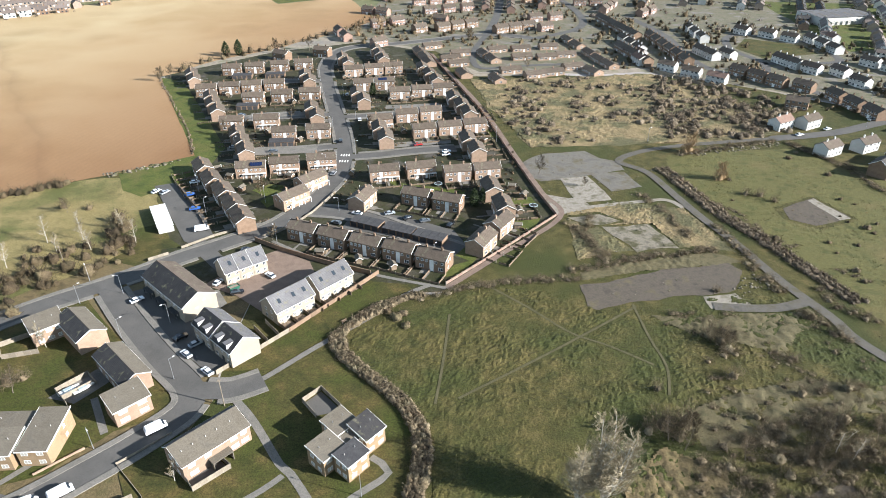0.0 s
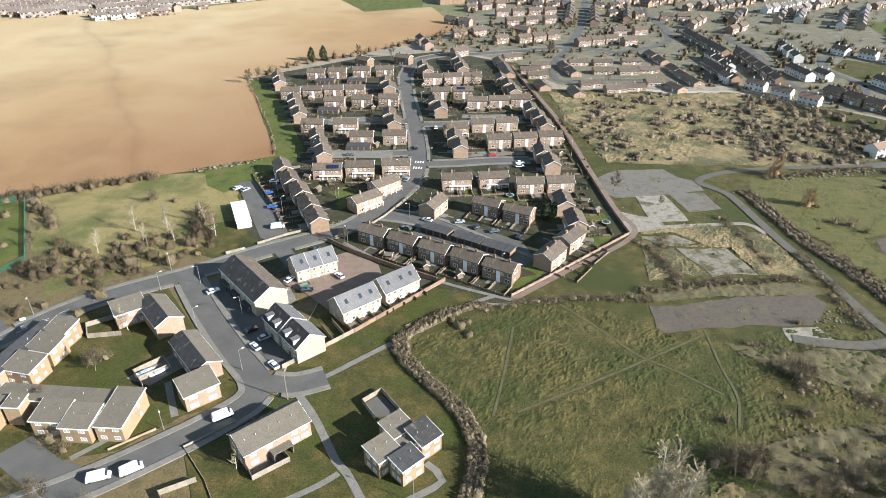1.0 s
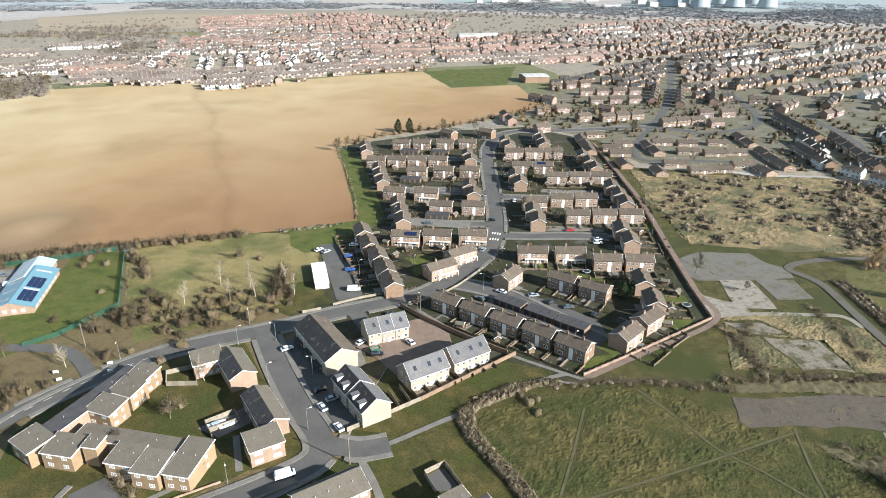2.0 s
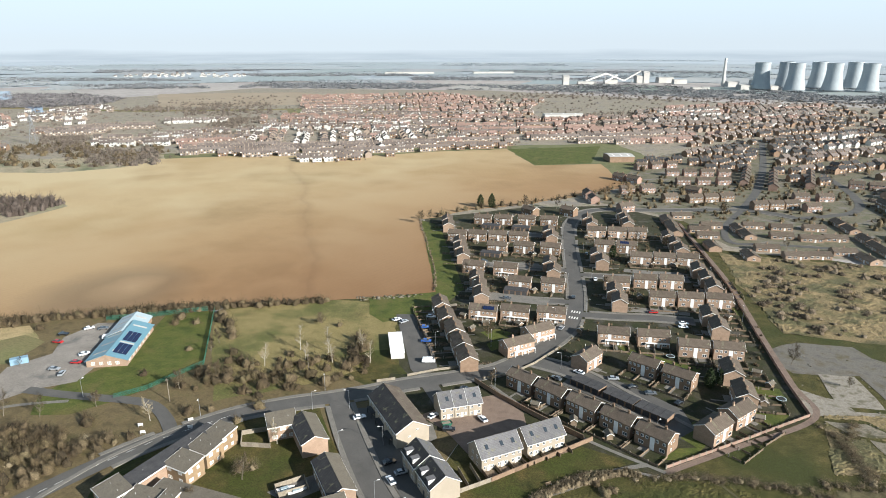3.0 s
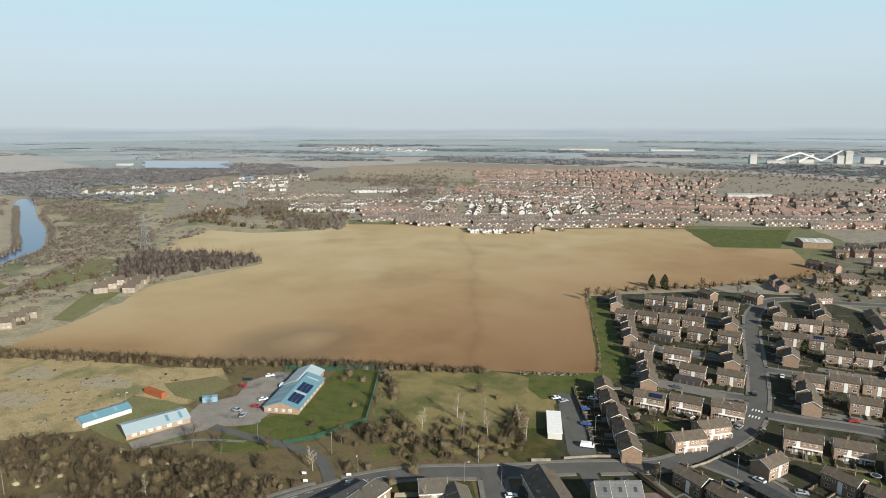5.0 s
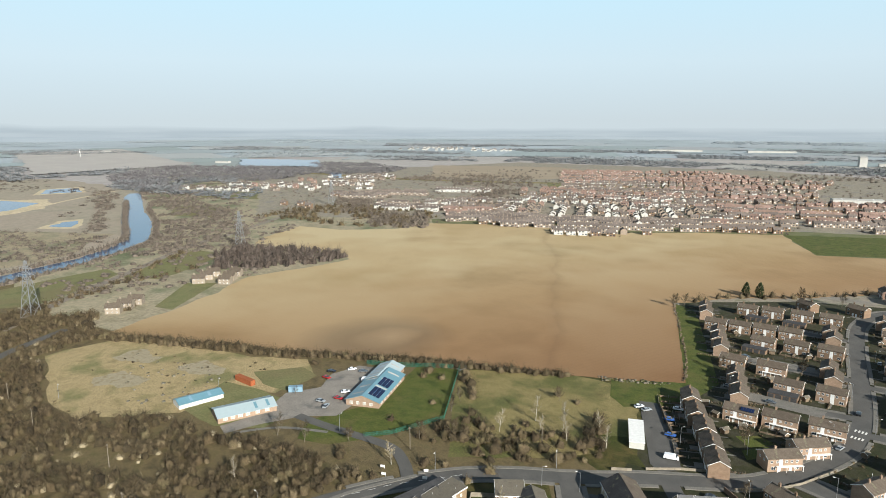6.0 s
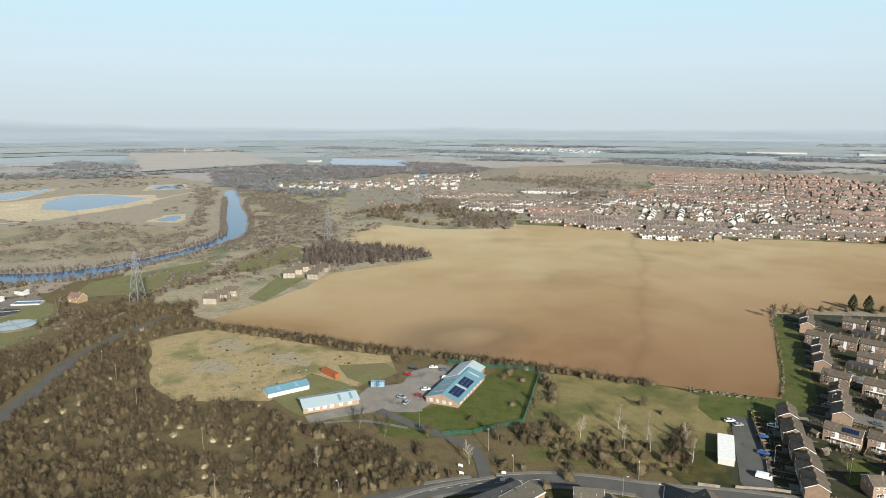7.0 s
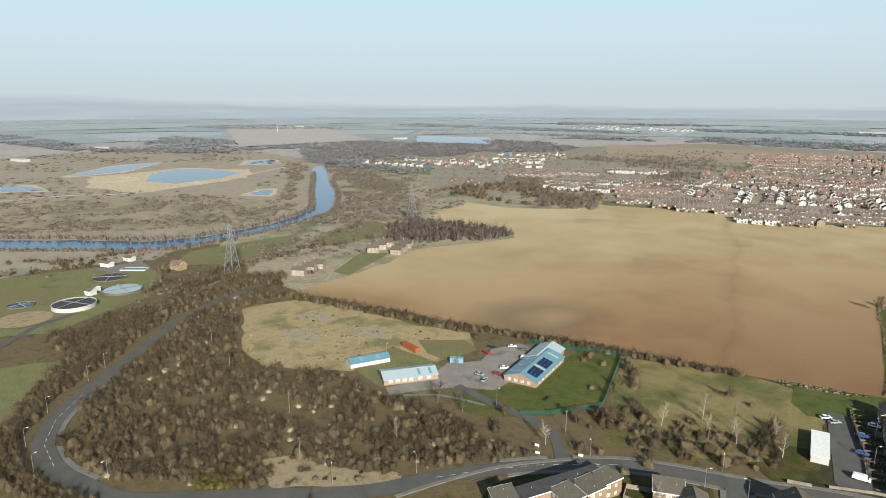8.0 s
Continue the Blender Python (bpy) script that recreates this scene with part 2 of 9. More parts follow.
TRACK = surface("worn_track_tarmac", [(0.074, 0.068, 0.058), (0.102, 0.094, 0.080), (0.088, 0.078, 0.056)], size=3, fine=0.4, bump=0.3, depth=0.03, grain=0.3, second=(5, (0.080, 0.074, 0.042), 0.62))
BLOCK_PAVE = surface("brown_block_paving", [(0.160, 0.116, 0.088), (0.216, 0.160, 0.124)], size=3, fine=0.25, bump=0.2, depth=0.01)
RED_SHALE = surface("red_shale_path", [(0.15, 0.108, 0.085), (0.20, 0.150, 0.120)], size=3, fine=0.3, bump=0.3, depth=0.03)
DIRT = surface("bare_dirt", [(0.224, 0.176, 0.104), (0.304, 0.240, 0.144), (0.176, 0.144, 0.080)], size=4, fine=0.4, bump=0.5, depth=0.1)
PAINT_LINE = surface("road_marking", [(0.60, 0.59, 0.55), (0.75, 0.74, 0.70)], size=1, fine=0.2, bump=0.0)
GARDEN = surface("garden_ground", [(0.023, 0.030, 0.009), (0.038, 0.037, 0.016), (0.054, 0.048, 0.034)], size=5, fine=0.4, bump=0.5, grain=0.6, depth=0.1, second=(9, (0.078, 0.071, 0.059), 0.62))
BRICK_BUFF = brick("buff_brick", (0.245, 0.172, 0.122), (0.305, 0.220, 0.160))
BRICK_BROWN = brick("brown_brick", (0.166, 0.112, 0.076), (0.224, 0.157, 0.108), vary=0.15)
BRICK_RED = brick("red_brick", (0.215, 0.143, 0.112), (0.275, 0.189, 0.150), vary=0.2)
BRICK_ORANGE = brick("orange_brick", (0.228, 0.158, 0.094), (0.285, 0.206, 0.125))
STONE = surface("pale_field_stone", [(0.250, 0.208, 0.160), (0.320, 0.270, 0.212)], size=2, fine=0.2, bump=0.2, depth=0.02, vary=0.1)
RENDER = surface("cream_render", [(0.285, 0.245, 0.190), (0.330, 0.286, 0.226)], size=3, fine=0.2, bump=0.1, depth=0.01, grain=0.08, vary=0.05)
WHITE_RENDER = surface("white_render", [(0.448, 0.440, 0.408), (0.528, 0.520, 0.488)], size=3, fine=0.2, bump=0.1, depth=0.01, grain=0.1, vary=0.08)
ROOF_BROWN = tiles("brown_roof_tiles", (0.087, 0.068, 0.052), (0.125, 0.100, 0.077))
# Dark tiles, lowered further to include the shade of slopes facing away
ROOF_DARK = tiles("dark_roof_tiles", (0.034, 0.033, 0.034), (0.056, 0.054, 0.053))
ROOF_RED = tiles("red_roof_tiles", (0.155, 0.102, 0.080), (0.215, 0.140, 0.108), vary=0.25)
ROOF_GREY = tiles("grey_roof_slates", (0.108, 0.106, 0.110), (0.144, 0.141, 0.142))
FELT = surface("grey_roof_felt", [(0.117, 0.102, 0.078), (0.157, 0.138, 0.108)], size=3, fine=0.3, bump=0.1, depth=0.01, second=(3, (0.117, 0.105, 0.084), 0.6), vary=0.08)
DARK_FELT = surface("dark_roof_felt", [(0.044, 0.044, 0.046), (0.068, 0.066, 0.066)], size=2, fine=0.3, bump=0.1, depth=0.01)
TRIM = surface("white_painted_trim", [(0.66, 0.65, 0.62), (0.78, 0.77, 0.74)], size=1, fine=0.1, rough=0.5, bump=0.0, grain=0.08)
GLASS = glossy("window_glass", (0.035, 0.045, 0.055), rough=0.08)
DOOR = surface("white_door_panel", [(0.62, 0.62, 0.60), (0.74, 0.74, 0.72)], size=1, fine=0.15, rough=0.5, bump=0.0, grain=0.08)
TIMBER = surface("fence_timber", [(0.136, 0.100, 0.068), (0.208, 0.160, 0.112)], size=1.2, fine=0.15, bump=0.3, depth=0.01, vary=0.2)
PALE_TIMBER = surface("weathered_fence", [(0.200, 0.172, 0.132), (0.272, 0.240, 0.188)], size=1.2, fine=0.15, bump=0.3, depth=0.01, vary=0.15)
STEEL = glossy("galvanised_steel", (0.36, 0.37, 0.38), rough=0.45, metal=0.6)
GREEN_STEEL = glossy("green_mesh_fence", (0.025, 0.104, 0.068), rough=0.5)
PALE_PANE = glossy("pale_pane_glass", (0.40, 0.385, 0.345), rough=0.15)
BLACK = glossy("black_rubber", (0.02, 0.02, 0.02), rough=0.7)
TEAL = glossy("teal_roof_sheet", (0.120, 0.235, 0.285), rough=0.4)
PALE_TEAL = glossy("pale_blue_roof_sheet", (0.33, 0.40, 0.42), rough=0.45)
SOLAR = glossy("solar_panel", (0.012, 0.020, 0.055), rough=0.12)
RUST = surface("orange_container_paint", [(0.260, 0.074, 0.028), (0.322, 0.105, 0.043)], size=1.5, fine=0.2, bump=0.1, depth=0.01)
BLUE_PAINT = glossy("blue_container_paint", (0.19, 0.30, 0.38), rough=0.5)
CONCRETE = surface("pale_concrete", [(0.34, 0.33, 0.31), (0.44, 0.43, 0.40)], size=20, fine=2.0, bump=0.1, depth=0.05, grain=0.12)
# The sky's blue reflection is put into the base colour; gloss is lowered
WATER = glossy("sky_tinted_water", (0.036, 0.074, 0.145), rough=0.05)
WATER.node_tree.nodes["Principled BSDF"].inputs["Specular IOR Level"].default_value = 0.22
TWIGS = surface("bare_twigs", [(0.060, 0.046, 0.028), (0.104, 0.080, 0.046), (0.088, 0.075, 0.039)], size=5, fine=0.32, bump=1.0, depth=0.35, island=0.55, grain=0.65, second=(19, (0.106, 0.084, 0.050), 0.60))
TOWN_TWIGS = surface("street_tree_twigs", [(0.104, 0.086, 0.070), (0.147, 0.123, 0.100)], size=12, fine=0.9, bump=0.8, depth=0.6, island=0.22, grain=0.4)
BRAMBLE = surface("bramble_twigs", [(0.090, 0.072, 0.045), (0.155, 0.125, 0.080), (0.120, 0.104, 0.062)], size=4, fine=0.25, bump=0.6, depth=0.2, island=0.55, grain=0.4)
RUSSET_TWIGS = surface("russet_twigs", [(0.081, 0.066, 0.057), (0.112, 0.091, 0.077)], size=6, fine=0.4, bump=1.0, depth=0.4, island=0.55, grain=0.6)
GOLD_TWIGS = surface("golden_twigs", [(0.20, 0.138, 0.074), (0.28, 0.195, 0.105)], size=3, fine=0.6, bump=0.0, island=0.2)
PALE_TWIGS = surface("pale_birch_twigs", [(0.230, 0.192, 0.121), (0.317, 0.267, 0.176)], size=3, fine=0.6, bump=0.0, island=0.2)
BARK = surface("grey_bark", [(0.15, 0.125, 0.095), (0.24, 0.205, 0.16)], size=0.8, fine=0.12, bump=0.4, depth=0.02)
BIRCH_BARK = surface("pale_birch_bark", [(0.331, 0.302, 0.252), (0.446, 0.418, 0.360)], size=0.6, fine=0.1, bump=0.2, depth=0.01)
# Woods far off: greyer and paler than near twigs, as painted haze
FARTHER_WOOD = surface("hazed_remote_wood", [(0.142, 0.150, 0.158), (0.168, 0.176, 0.182)], size=40, fine=5, bump=0.3, depth=1.0, island=0.1)
FAR_WOOD = surface("hazed_distant_wood", [(0.122, 0.116, 0.120), (0.152, 0.145, 0.148)], size=30, fine=3, bump=0.6, depth=1.0, island=0.15)
TRODDEN = surface("trodden_grass", [(0.066, 0.061, 0.028), (0.095, 0.085, 0.043)], size=3, fine=0.4, bump=0.3, depth=0.05)
BANK_GRASS = surface("bank_grass", [(0.061, 0.056, 0.026), (0.111, 0.094, 0.049), (0.078, 0.070, 0.034)], size=3, fine=0.4, bump=0.7, depth=0.2)
GORSE = surface("gorse_leaves", [(0.060, 0.054, 0.012), (0.105, 0.088, 0.022)], size=2, fine=0.3, bump=0.3, depth=0.1, island=0.3)
EVERGREEN = surface("evergreen_leaves", [(0.018, 0.030, 0.012), (0.035, 0.050, 0.018)], size=1.5, fine=0.4, bump=0.0, island=0.3)
HEDGE_LEAF = surface("hedge_twigs", [(0.105, 0.085, 0.059), (0.165, 0.133, 0.092)], size=4, fine=0.25, bump=1.0, depth=0.25, island=0.55, grain=0.6)
CAR_PAINTS = [glossy("white_car_paint", (0.78, 0.79, 0.80), 0.25, 0, 0.6), glossy("silver_car_paint", (0.42, 0.44, 0.46), 0.3, 0.4, 0.6), glossy("black_car_paint", (0.015, 0.016, 0.018), 0.2, 0, 0.8), glossy("red_car_paint", (0.36, 0.02, 0.02), 0.25, 0, 0.7), glossy("blue_car_paint", (0.03, 0.10, 0.36), 0.25, 0, 0.7), glossy("grey_car_paint", (0.12, 0.13, 0.14), 0.25, 0.2, 0.7)]
CAR_WORDS = ["white", "silver", "black", "red", "blue", "dark grey"]


# ---- building helpers ----
def part(name, bm, material, parent=None, label=""):
    me = bpy.data.meshes.new(name)
    bm.to_mesh(me)
    bm.free()
    for m in (material if isinstance(material, (list, tuple)) else [material]):
        me.materials.append(m)
    ob = new(name, me)
    ob.parent = parent
    if label:
        ob["label"] = label
    return ob


def raw(name, verts, faces, material, index=None):
    """A mesh straight from arrays of corners and faces with the same number of corners."""
    verts, faces = np.asarray(verts, dtype=np.float32), np.asarray(faces, dtype=np.int32)
    me = bpy.data.meshes.new(name)
    n, k = faces.shape
    me.vertices.add(len(verts))
    me.vertices.foreach_set("co", verts.ravel())
    me.loops.add(n * k)
    me.loops.foreach_set("vertex_index", faces.ravel())
    me.polygons.add(n)
    me.polygons.foreach_set("loop_start", np.arange(0, n * k, k, dtype=np.int32))
    for m in (material if isinstance(material, (list, tuple)) else [material]):
        me.materials.append(m)
    if index is not None:
        me.polygons.foreach_set("material_index", np.asarray(index, dtype=np.int32))
    me.update(calc_edges=True)
    return new(name, me)


def box(bm, x0, x1, y0, y1, z0, z1, m=None):
    v = [bm.verts.new((x, y, z)) for z in (z0, z1) for x, y in ((x0, y0), (x1, y0), (x1, y1), (x0, y1))]
    for f in ((3, 2, 1, 0), (4, 5, 6, 7), (0, 1, 5, 4), (1, 2, 6, 5), (2, 3, 7, 6), (3, 0, 4, 7)):
        bm.faces.new([v[i] for i in f])
    if m is not None:
        bmesh.ops.transform(bm, matrix=m, verts=v)
    return v


def beam(bm, p, q, w, w2=None, sides=4):
    """A tapered bar from p to q."""
    p, q = Vector(p), Vector(q)
    d = (q - p).normalized()
    s = d.orthogonal().normalized()
    t = d.cross(s)
    w2 = w if w2 is None else w2
    rings = [[bm.verts.new(c + (s * math.cos(k) + t * math.sin(k)) * r) for k in (2 * math.pi * i / sides for i in range(sides))] for c, r in ((p, w), (q, w2))]
    for i in range(sides):
        j = (i + 1) % sides
        bm.faces.new((rings[0][i], rings[0][j], rings[1][j], rings[1][i]))
    bm.faces.new(rings[0][::-1])
    bm.faces.new(rings[1])


def lathe(bm, profile, sides=32, centre=(0, 0)):
    rings = [[bm.verts.new((centre[0] + r * math.cos(2 * math.pi * i / sides), centre[1] + r * math.sin(2 * math.pi * i / sides), z)) for i in range(sides)] for r, z in profile]
    for a_, b_ in zip(rings, rings[1:]):
        for i in range(sides):
            j = (i + 1) % sides
            bm.faces.new((a_[i], a_[j], b_[j], b_[i]))
    return rings


def empty(name, m=None):
    ob = new(name)
    if m is not None:
        ob.matrix_basis = m
    return ob


def resample(pts, step, closed=False):
    """Points along a smooth line through pts, about `step` apart."""
    out, n = [], len(pts)
    for i in range(n if closed else n - 1):
        p = [Vector((*pts[(i + k) % n if closed else min(max(i + k, 0), n - 1)], 0)) for k in (-1, 0, 1, 2)]
        m = max(1, round((p[2] - p[1]).length / step))
        for j in range(m):
            s = j / m
            out.append((0.5 * (2 * p[1] + (p[2] - p[0]) * s + (2 * p[0] - 5 * p[1] + 4 * p[2] - p[3]) * s * s + (3 * p[1] - p[0] - 3 * p[2] + p[3]) * s ** 3)).to_2d())
    if not closed:
        out.append(Vector(pts[-1]))
    return out


LAYER = [0]


def lift():
    """A few millimetres more for each sheet of ground, so that no two lie in one plane."""
    LAYER[0] = (LAYER[0] + 1) % 13
    return LAYER[0] * 0.0045


def patch(name, pts, z, material, label, category, wobble=0.6, step=4.0, kind="structure", straight=True):
    """A flat sheet of ground with a slightly uneven edge."""
    line = []
    z += lift()
    n = len(pts)
    if straight:
        for i in range(n):
            p, q = Vector(pts[i]), Vector(pts[(i + 1) % n])
            m = max(1, round((q - p).length / step))
            line += [p.lerp(q, j / m) for j in range(m)]
    else:
        line = resample(pts, step, True)
    bm = bmesh.new()
    vs = []
    for p in line:
        o = noise.noise_vector((p.x * 0.11, p.y * 0.11, 3.7)) * wobble + noise.noise_vector((p.x * 0.5, p.y * 0.5, 1.3)) * wobble * 0.4
        vs.append(bm.verts.new((p.x + o.x, p.y + o.y, z)))
    f = bm.faces.new(vs)
    f.normal_update()
    if f.normal.z < 0:
        f.normal_flip()
    bmesh.ops.triangulate(bm, faces=bm.faces[:])
    return tagged(part(name, bm, material), label, category, kind=kind)


ROADS = []


def ribbon(name, pts, width, z, material, label, category, thick=0.0, step=3.0, kind="structure"):
    line = resample(pts, step)
    z += lift()
    bm = bmesh.new()
    rows = []
    for i, p in enumerate(line):
        d = (line[min(i + 1, len(line) - 1)] - line[max(i - 1, 0)]).normalized()
        s = Vector((-d.y, d.x)) * width / 2
        w = 1 + 0.04 * noise.noise((p.x * 0.2, p.y * 0.2, 0))
        row = [bm.verts.new((p.x + s.x * w, p.y + s.y * w, z)), bm.verts.new((p.x - s.x * w, p.y - s.y * w, z))]
        if thick:
            row = [bm.verts.new((row[0].co.x, row[0].co.y, z - thick)), *row, bm.verts.new((row[1].co.x, row[1].co.y, z - thick))]
        rows.append(row)
    for a_, b_ in zip(rows, rows[1:]):
        for i in range(len(a_) - 1):
            bm.faces.new((a_[i], a_[i + 1], b_[i + 1], b_[i]))
    for f in bm.faces:
        f.normal_update()
    bmesh.ops.recalc_face_normals(bm, faces=bm.faces[:])
    for f in bm.faces:
        if f.normal.z < -0.5:
            f.normal_flip()
    return tagged(part(name, bm, material), label, category, kind=kind)


def inside(pts, x, y):
    hit, n = False, len(pts)
    for i in range(n):
        (x1, y1), (x2, y2) = pts[i], pts[i - 1]
        if (y1 > y) != (y2 > y) and x < (x2 - x1) * (y - y1) / (y2 - y1) + x1:
            hit = not hit
    return hit


# ---- plants ----
def lobes(d, seed):
    """How far a bush bulges along the directions d."""
    return 1 + 0.16 * np.sin(3 * np.arctan2(d[:, 1], d[:, 0]) + seed) + 0.13 * np.sin(7 * d[:, 2] + 5 * d[:, 0] + seed * 2.3) + 0.10 * np.sin(9 * d[:, 1] - 6 * d[:, 0] + 4 * d[:, 2] + seed * 1.3)


def bush_cloud(seed, n=110, stems=40, tall=0.95, length=0.30, width=0.016, stem=0.02, low=0.0, core=0.45, sides=8, rows=3):
    """A leafless crown of radius 1: stems that fan out from the foot to the lobed crown, loose twigs round their ends, a thicket inside. (corners, faces, twigs (n, 3, 3))"""
    r = np.random.RandomState(seed)

    def outward(k, flat):
        d = r.normal(size=(k, 3))
        d[:, 2] = np.abs(d[:, 2]) * flat + low
        return d / np.linalg.norm(d, axis=1)[:, None]

    def blade(p, q, w):
        side = np.cross(q - p, r.normal(size=p.shape))
        side /= np.linalg.norm(side, axis=1)[:, None] + 1e-6
        return np.stack([p + side * w, p - side * w, q], 1)

    d = outward(stems, 1.1)
    tip = d * (r.uniform(0.78, 1.08, stems) * lobes(d, seed))[:, None] * (1, 1, tall)
    foot = tip * r.uniform(0.10, 0.42, (stems, 1)) * (0.8, 0.8, 1) + (0, 0, 0.02)
    tri = [blade(foot, tip, stem * r.uniform(0.6, 1.5, (stems, 1)))]
    if n:
        d = outward(n, 0.95)
        p = d * (r.uniform(0.55, 0.98, n) * lobes(d, seed))[:, None] * (1, 1, tall)
        way = d + (0, 0, 0.35) + r.normal(size=(n, 3)) * 0.45
        way /= np.linalg.norm(way, axis=1)[:, None]
        tri.append(blade(p, p + way * length * r.uniform(0.6, 1.4, (n, 1)), width * r.uniform(0.6, 1.6, (n, 1))))
    tri = np.concatenate(tri)
    tri[:, :, 2] = np.maximum(tri[:, :, 2], -0.02)
    if not core:
        return np.zeros((0, 3)), np.zeros((0, 3), dtype=int), tri
    dirs = [(0, 0, 1)]
    for a_ in range(1, rows + 1):
        k = math.pi / 2 * a_ / rows
        for b_ in range(sides):
            q = 2 * math.pi * (b_ + 0.5 * (a_ % 2)) / sides
            dirs.append((math.sin(k) * math.cos(q), math.sin(k) * math.sin(q), math.cos(k)))
    dirs = np.array(dirs)
    v = dirs * (core * lobes(dirs, seed) * r.uniform(0.72, 1.2, len(dirs)))[:, None] * (1, 1, tall)
    v[-sides:] *= (0.9, 0.9, 0)
    f = [(0, 1 + b_, 1 + (b_ + 1) % sides) for b_ in range(sides)]
    for a_ in range(rows - 1):
        o, q = 1 + a_ * sides, 1 + (a_ + 1) * sides
        for b_ in range(sides):
            c = (b_ + 1) % sides
            f += [(o + b_, q + b_, q + c), (o + b_, q + c, o + c)]
    return v, np.array(f), tri


def spread(name, spots, clouds, material, label, category, seed=0):
    """Many small plants as one mesh. spots: rows of x, y, radius, height."""
    if not len(spots):
        return None
    r = np.random.RandomState(seed)
    spots = np.asarray(spots, dtype=float)
    which = r.randint(0, len(clouds), len(spots))
    allv, allf, smooth, base = [], [], [], 0
    for k, (cv, cf, tw) in enumerate(clouds):
        s = spots[which == k]
        if not len(s):
            continue
        ang = r.uniform(0, 6.28, len(s))
        co, si = np.cos(ang), np.sin(ang)
        one = np.concatenate([cv, tw.reshape(-1, 3)])
        face = np.concatenate([cf, len(cv) + np.arange(len(tw) * 3).reshape(-1, 3)])
        v = np.broadcast_to(one[None], (len(s), len(one), 3)).copy()
        x, y = v[..., 0].copy(), v[..., 1].copy()
        v[..., 0] = (x * co[:, None] - y * si[:, None]) * s[:, 2:3] + s[:, 0:1]
        v[..., 1] = (x * si[:, None] + y * co[:, None]) * s[:, 2:3] + s[:, 1:2]
        v[..., 2] *= s[:, 3:4]
        allv.append(v.reshape(-1, 3))
        allf.append((face[None] + base + len(one) * np.arange(len(s))[:, None, None]).reshape(-1, 3))
        smooth.append(np.tile(np.arange(len(face)) < len(cf), len(s)))
        base += len(one) * len(s)
    ob = raw(name, np.concatenate(allv), np.concatenate(allf), material)
    ob.data.polygons.foreach_set("use_smooth", np.concatenate(smooth))
    return tagged(ob, label, category, kind="stuff")


def spots_in(pts, spacing, radius, height, seed, keep=1.0, clump=0.0, clump_size=14.0, avoid=()):
    r = np.random.RandomState(seed)
    xs, ys = [p[0] for p in pts], [p[1] for p in pts]
    out = []
    for x in np.arange(min(xs), max(xs), spacing):
        for y in np.arange(min(ys), max(ys), spacing):
            px, py = x + r.uniform(-0.6, 0.6) * spacing, y + r.uniform(-0.6, 0.6) * spacing
            if r.rand() > keep or not inside(pts, px, py):
                continue
            if clump and noise.noise((px / clump_size, py / clump_size, seed * 1.7)) < clump - 0.5:
                continue
            if any(inside(q, px, py) for q in avoid) or near_road(px, py):
                continue
            s = r.uniform(0.55, 1.2) + 0.45 * r.rand() ** 3
            out.append((px, py, radius * s * r.uniform(0.8, 1.2), height * s))
    return out


def near_road(x, y, extra=1.2):
    for line, half in ROADS:
        if np.min((line[:, 0] - x) ** 2 + (line[:, 1] - y) ** 2) < (half + extra) ** 2:
            return True
    return False


def spots_along(pts, step, jitter, radius, height, seed):
    r = np.random.RandomState(seed)
    return [(p.x + r.uniform(-jitter, jitter), p.y + r.uniform(-jitter, jitter), radius * r.uniform(0.7, 1.3), height * r.uniform(0.75, 1.25)) for p in resample(pts, step)]


BUSH = [bush_cloud(s, n=64, stems=22, length=0.26, width=0.024, stem=0.026, core=0.66) for s in range(6)]
WOOD = [bush_cloud(s + 80, n=150, stems=34, length=0.24, width=0.014, stem=0.016, core=0.60, sides=9, rows=3) for s in range(9)]
NEAR_BUSH = [bush_cloud(s + 110, n=430, stems=110, length=0.25, width=0.008, stem=0.010, core=0.42) for s in range(5)]
THIN_BUSH = [bush_cloud(s + 90, n=70, stems=24, length=0.24, width=0.020, stem=0.022, core=0.70) for s in range(5)]
FAR_BUSH = [bush_cloud(s + 40, n=26, stems=16, length=0.30, width=0.045, stem=0.046, core=0.55, sides=6, rows=2) for s in range(6)]
TINY_BUSH = [bush_cloud(s + 45, n=10, stems=14, length=0.4, width=0.08, stem=0.10, core=0) for s in range(6)]
TUFT = [bush_cloud(s + 60, n=0, stems=14, tall=1.0, stem=0.07, low=0.5, core=0) for s in range(5)]


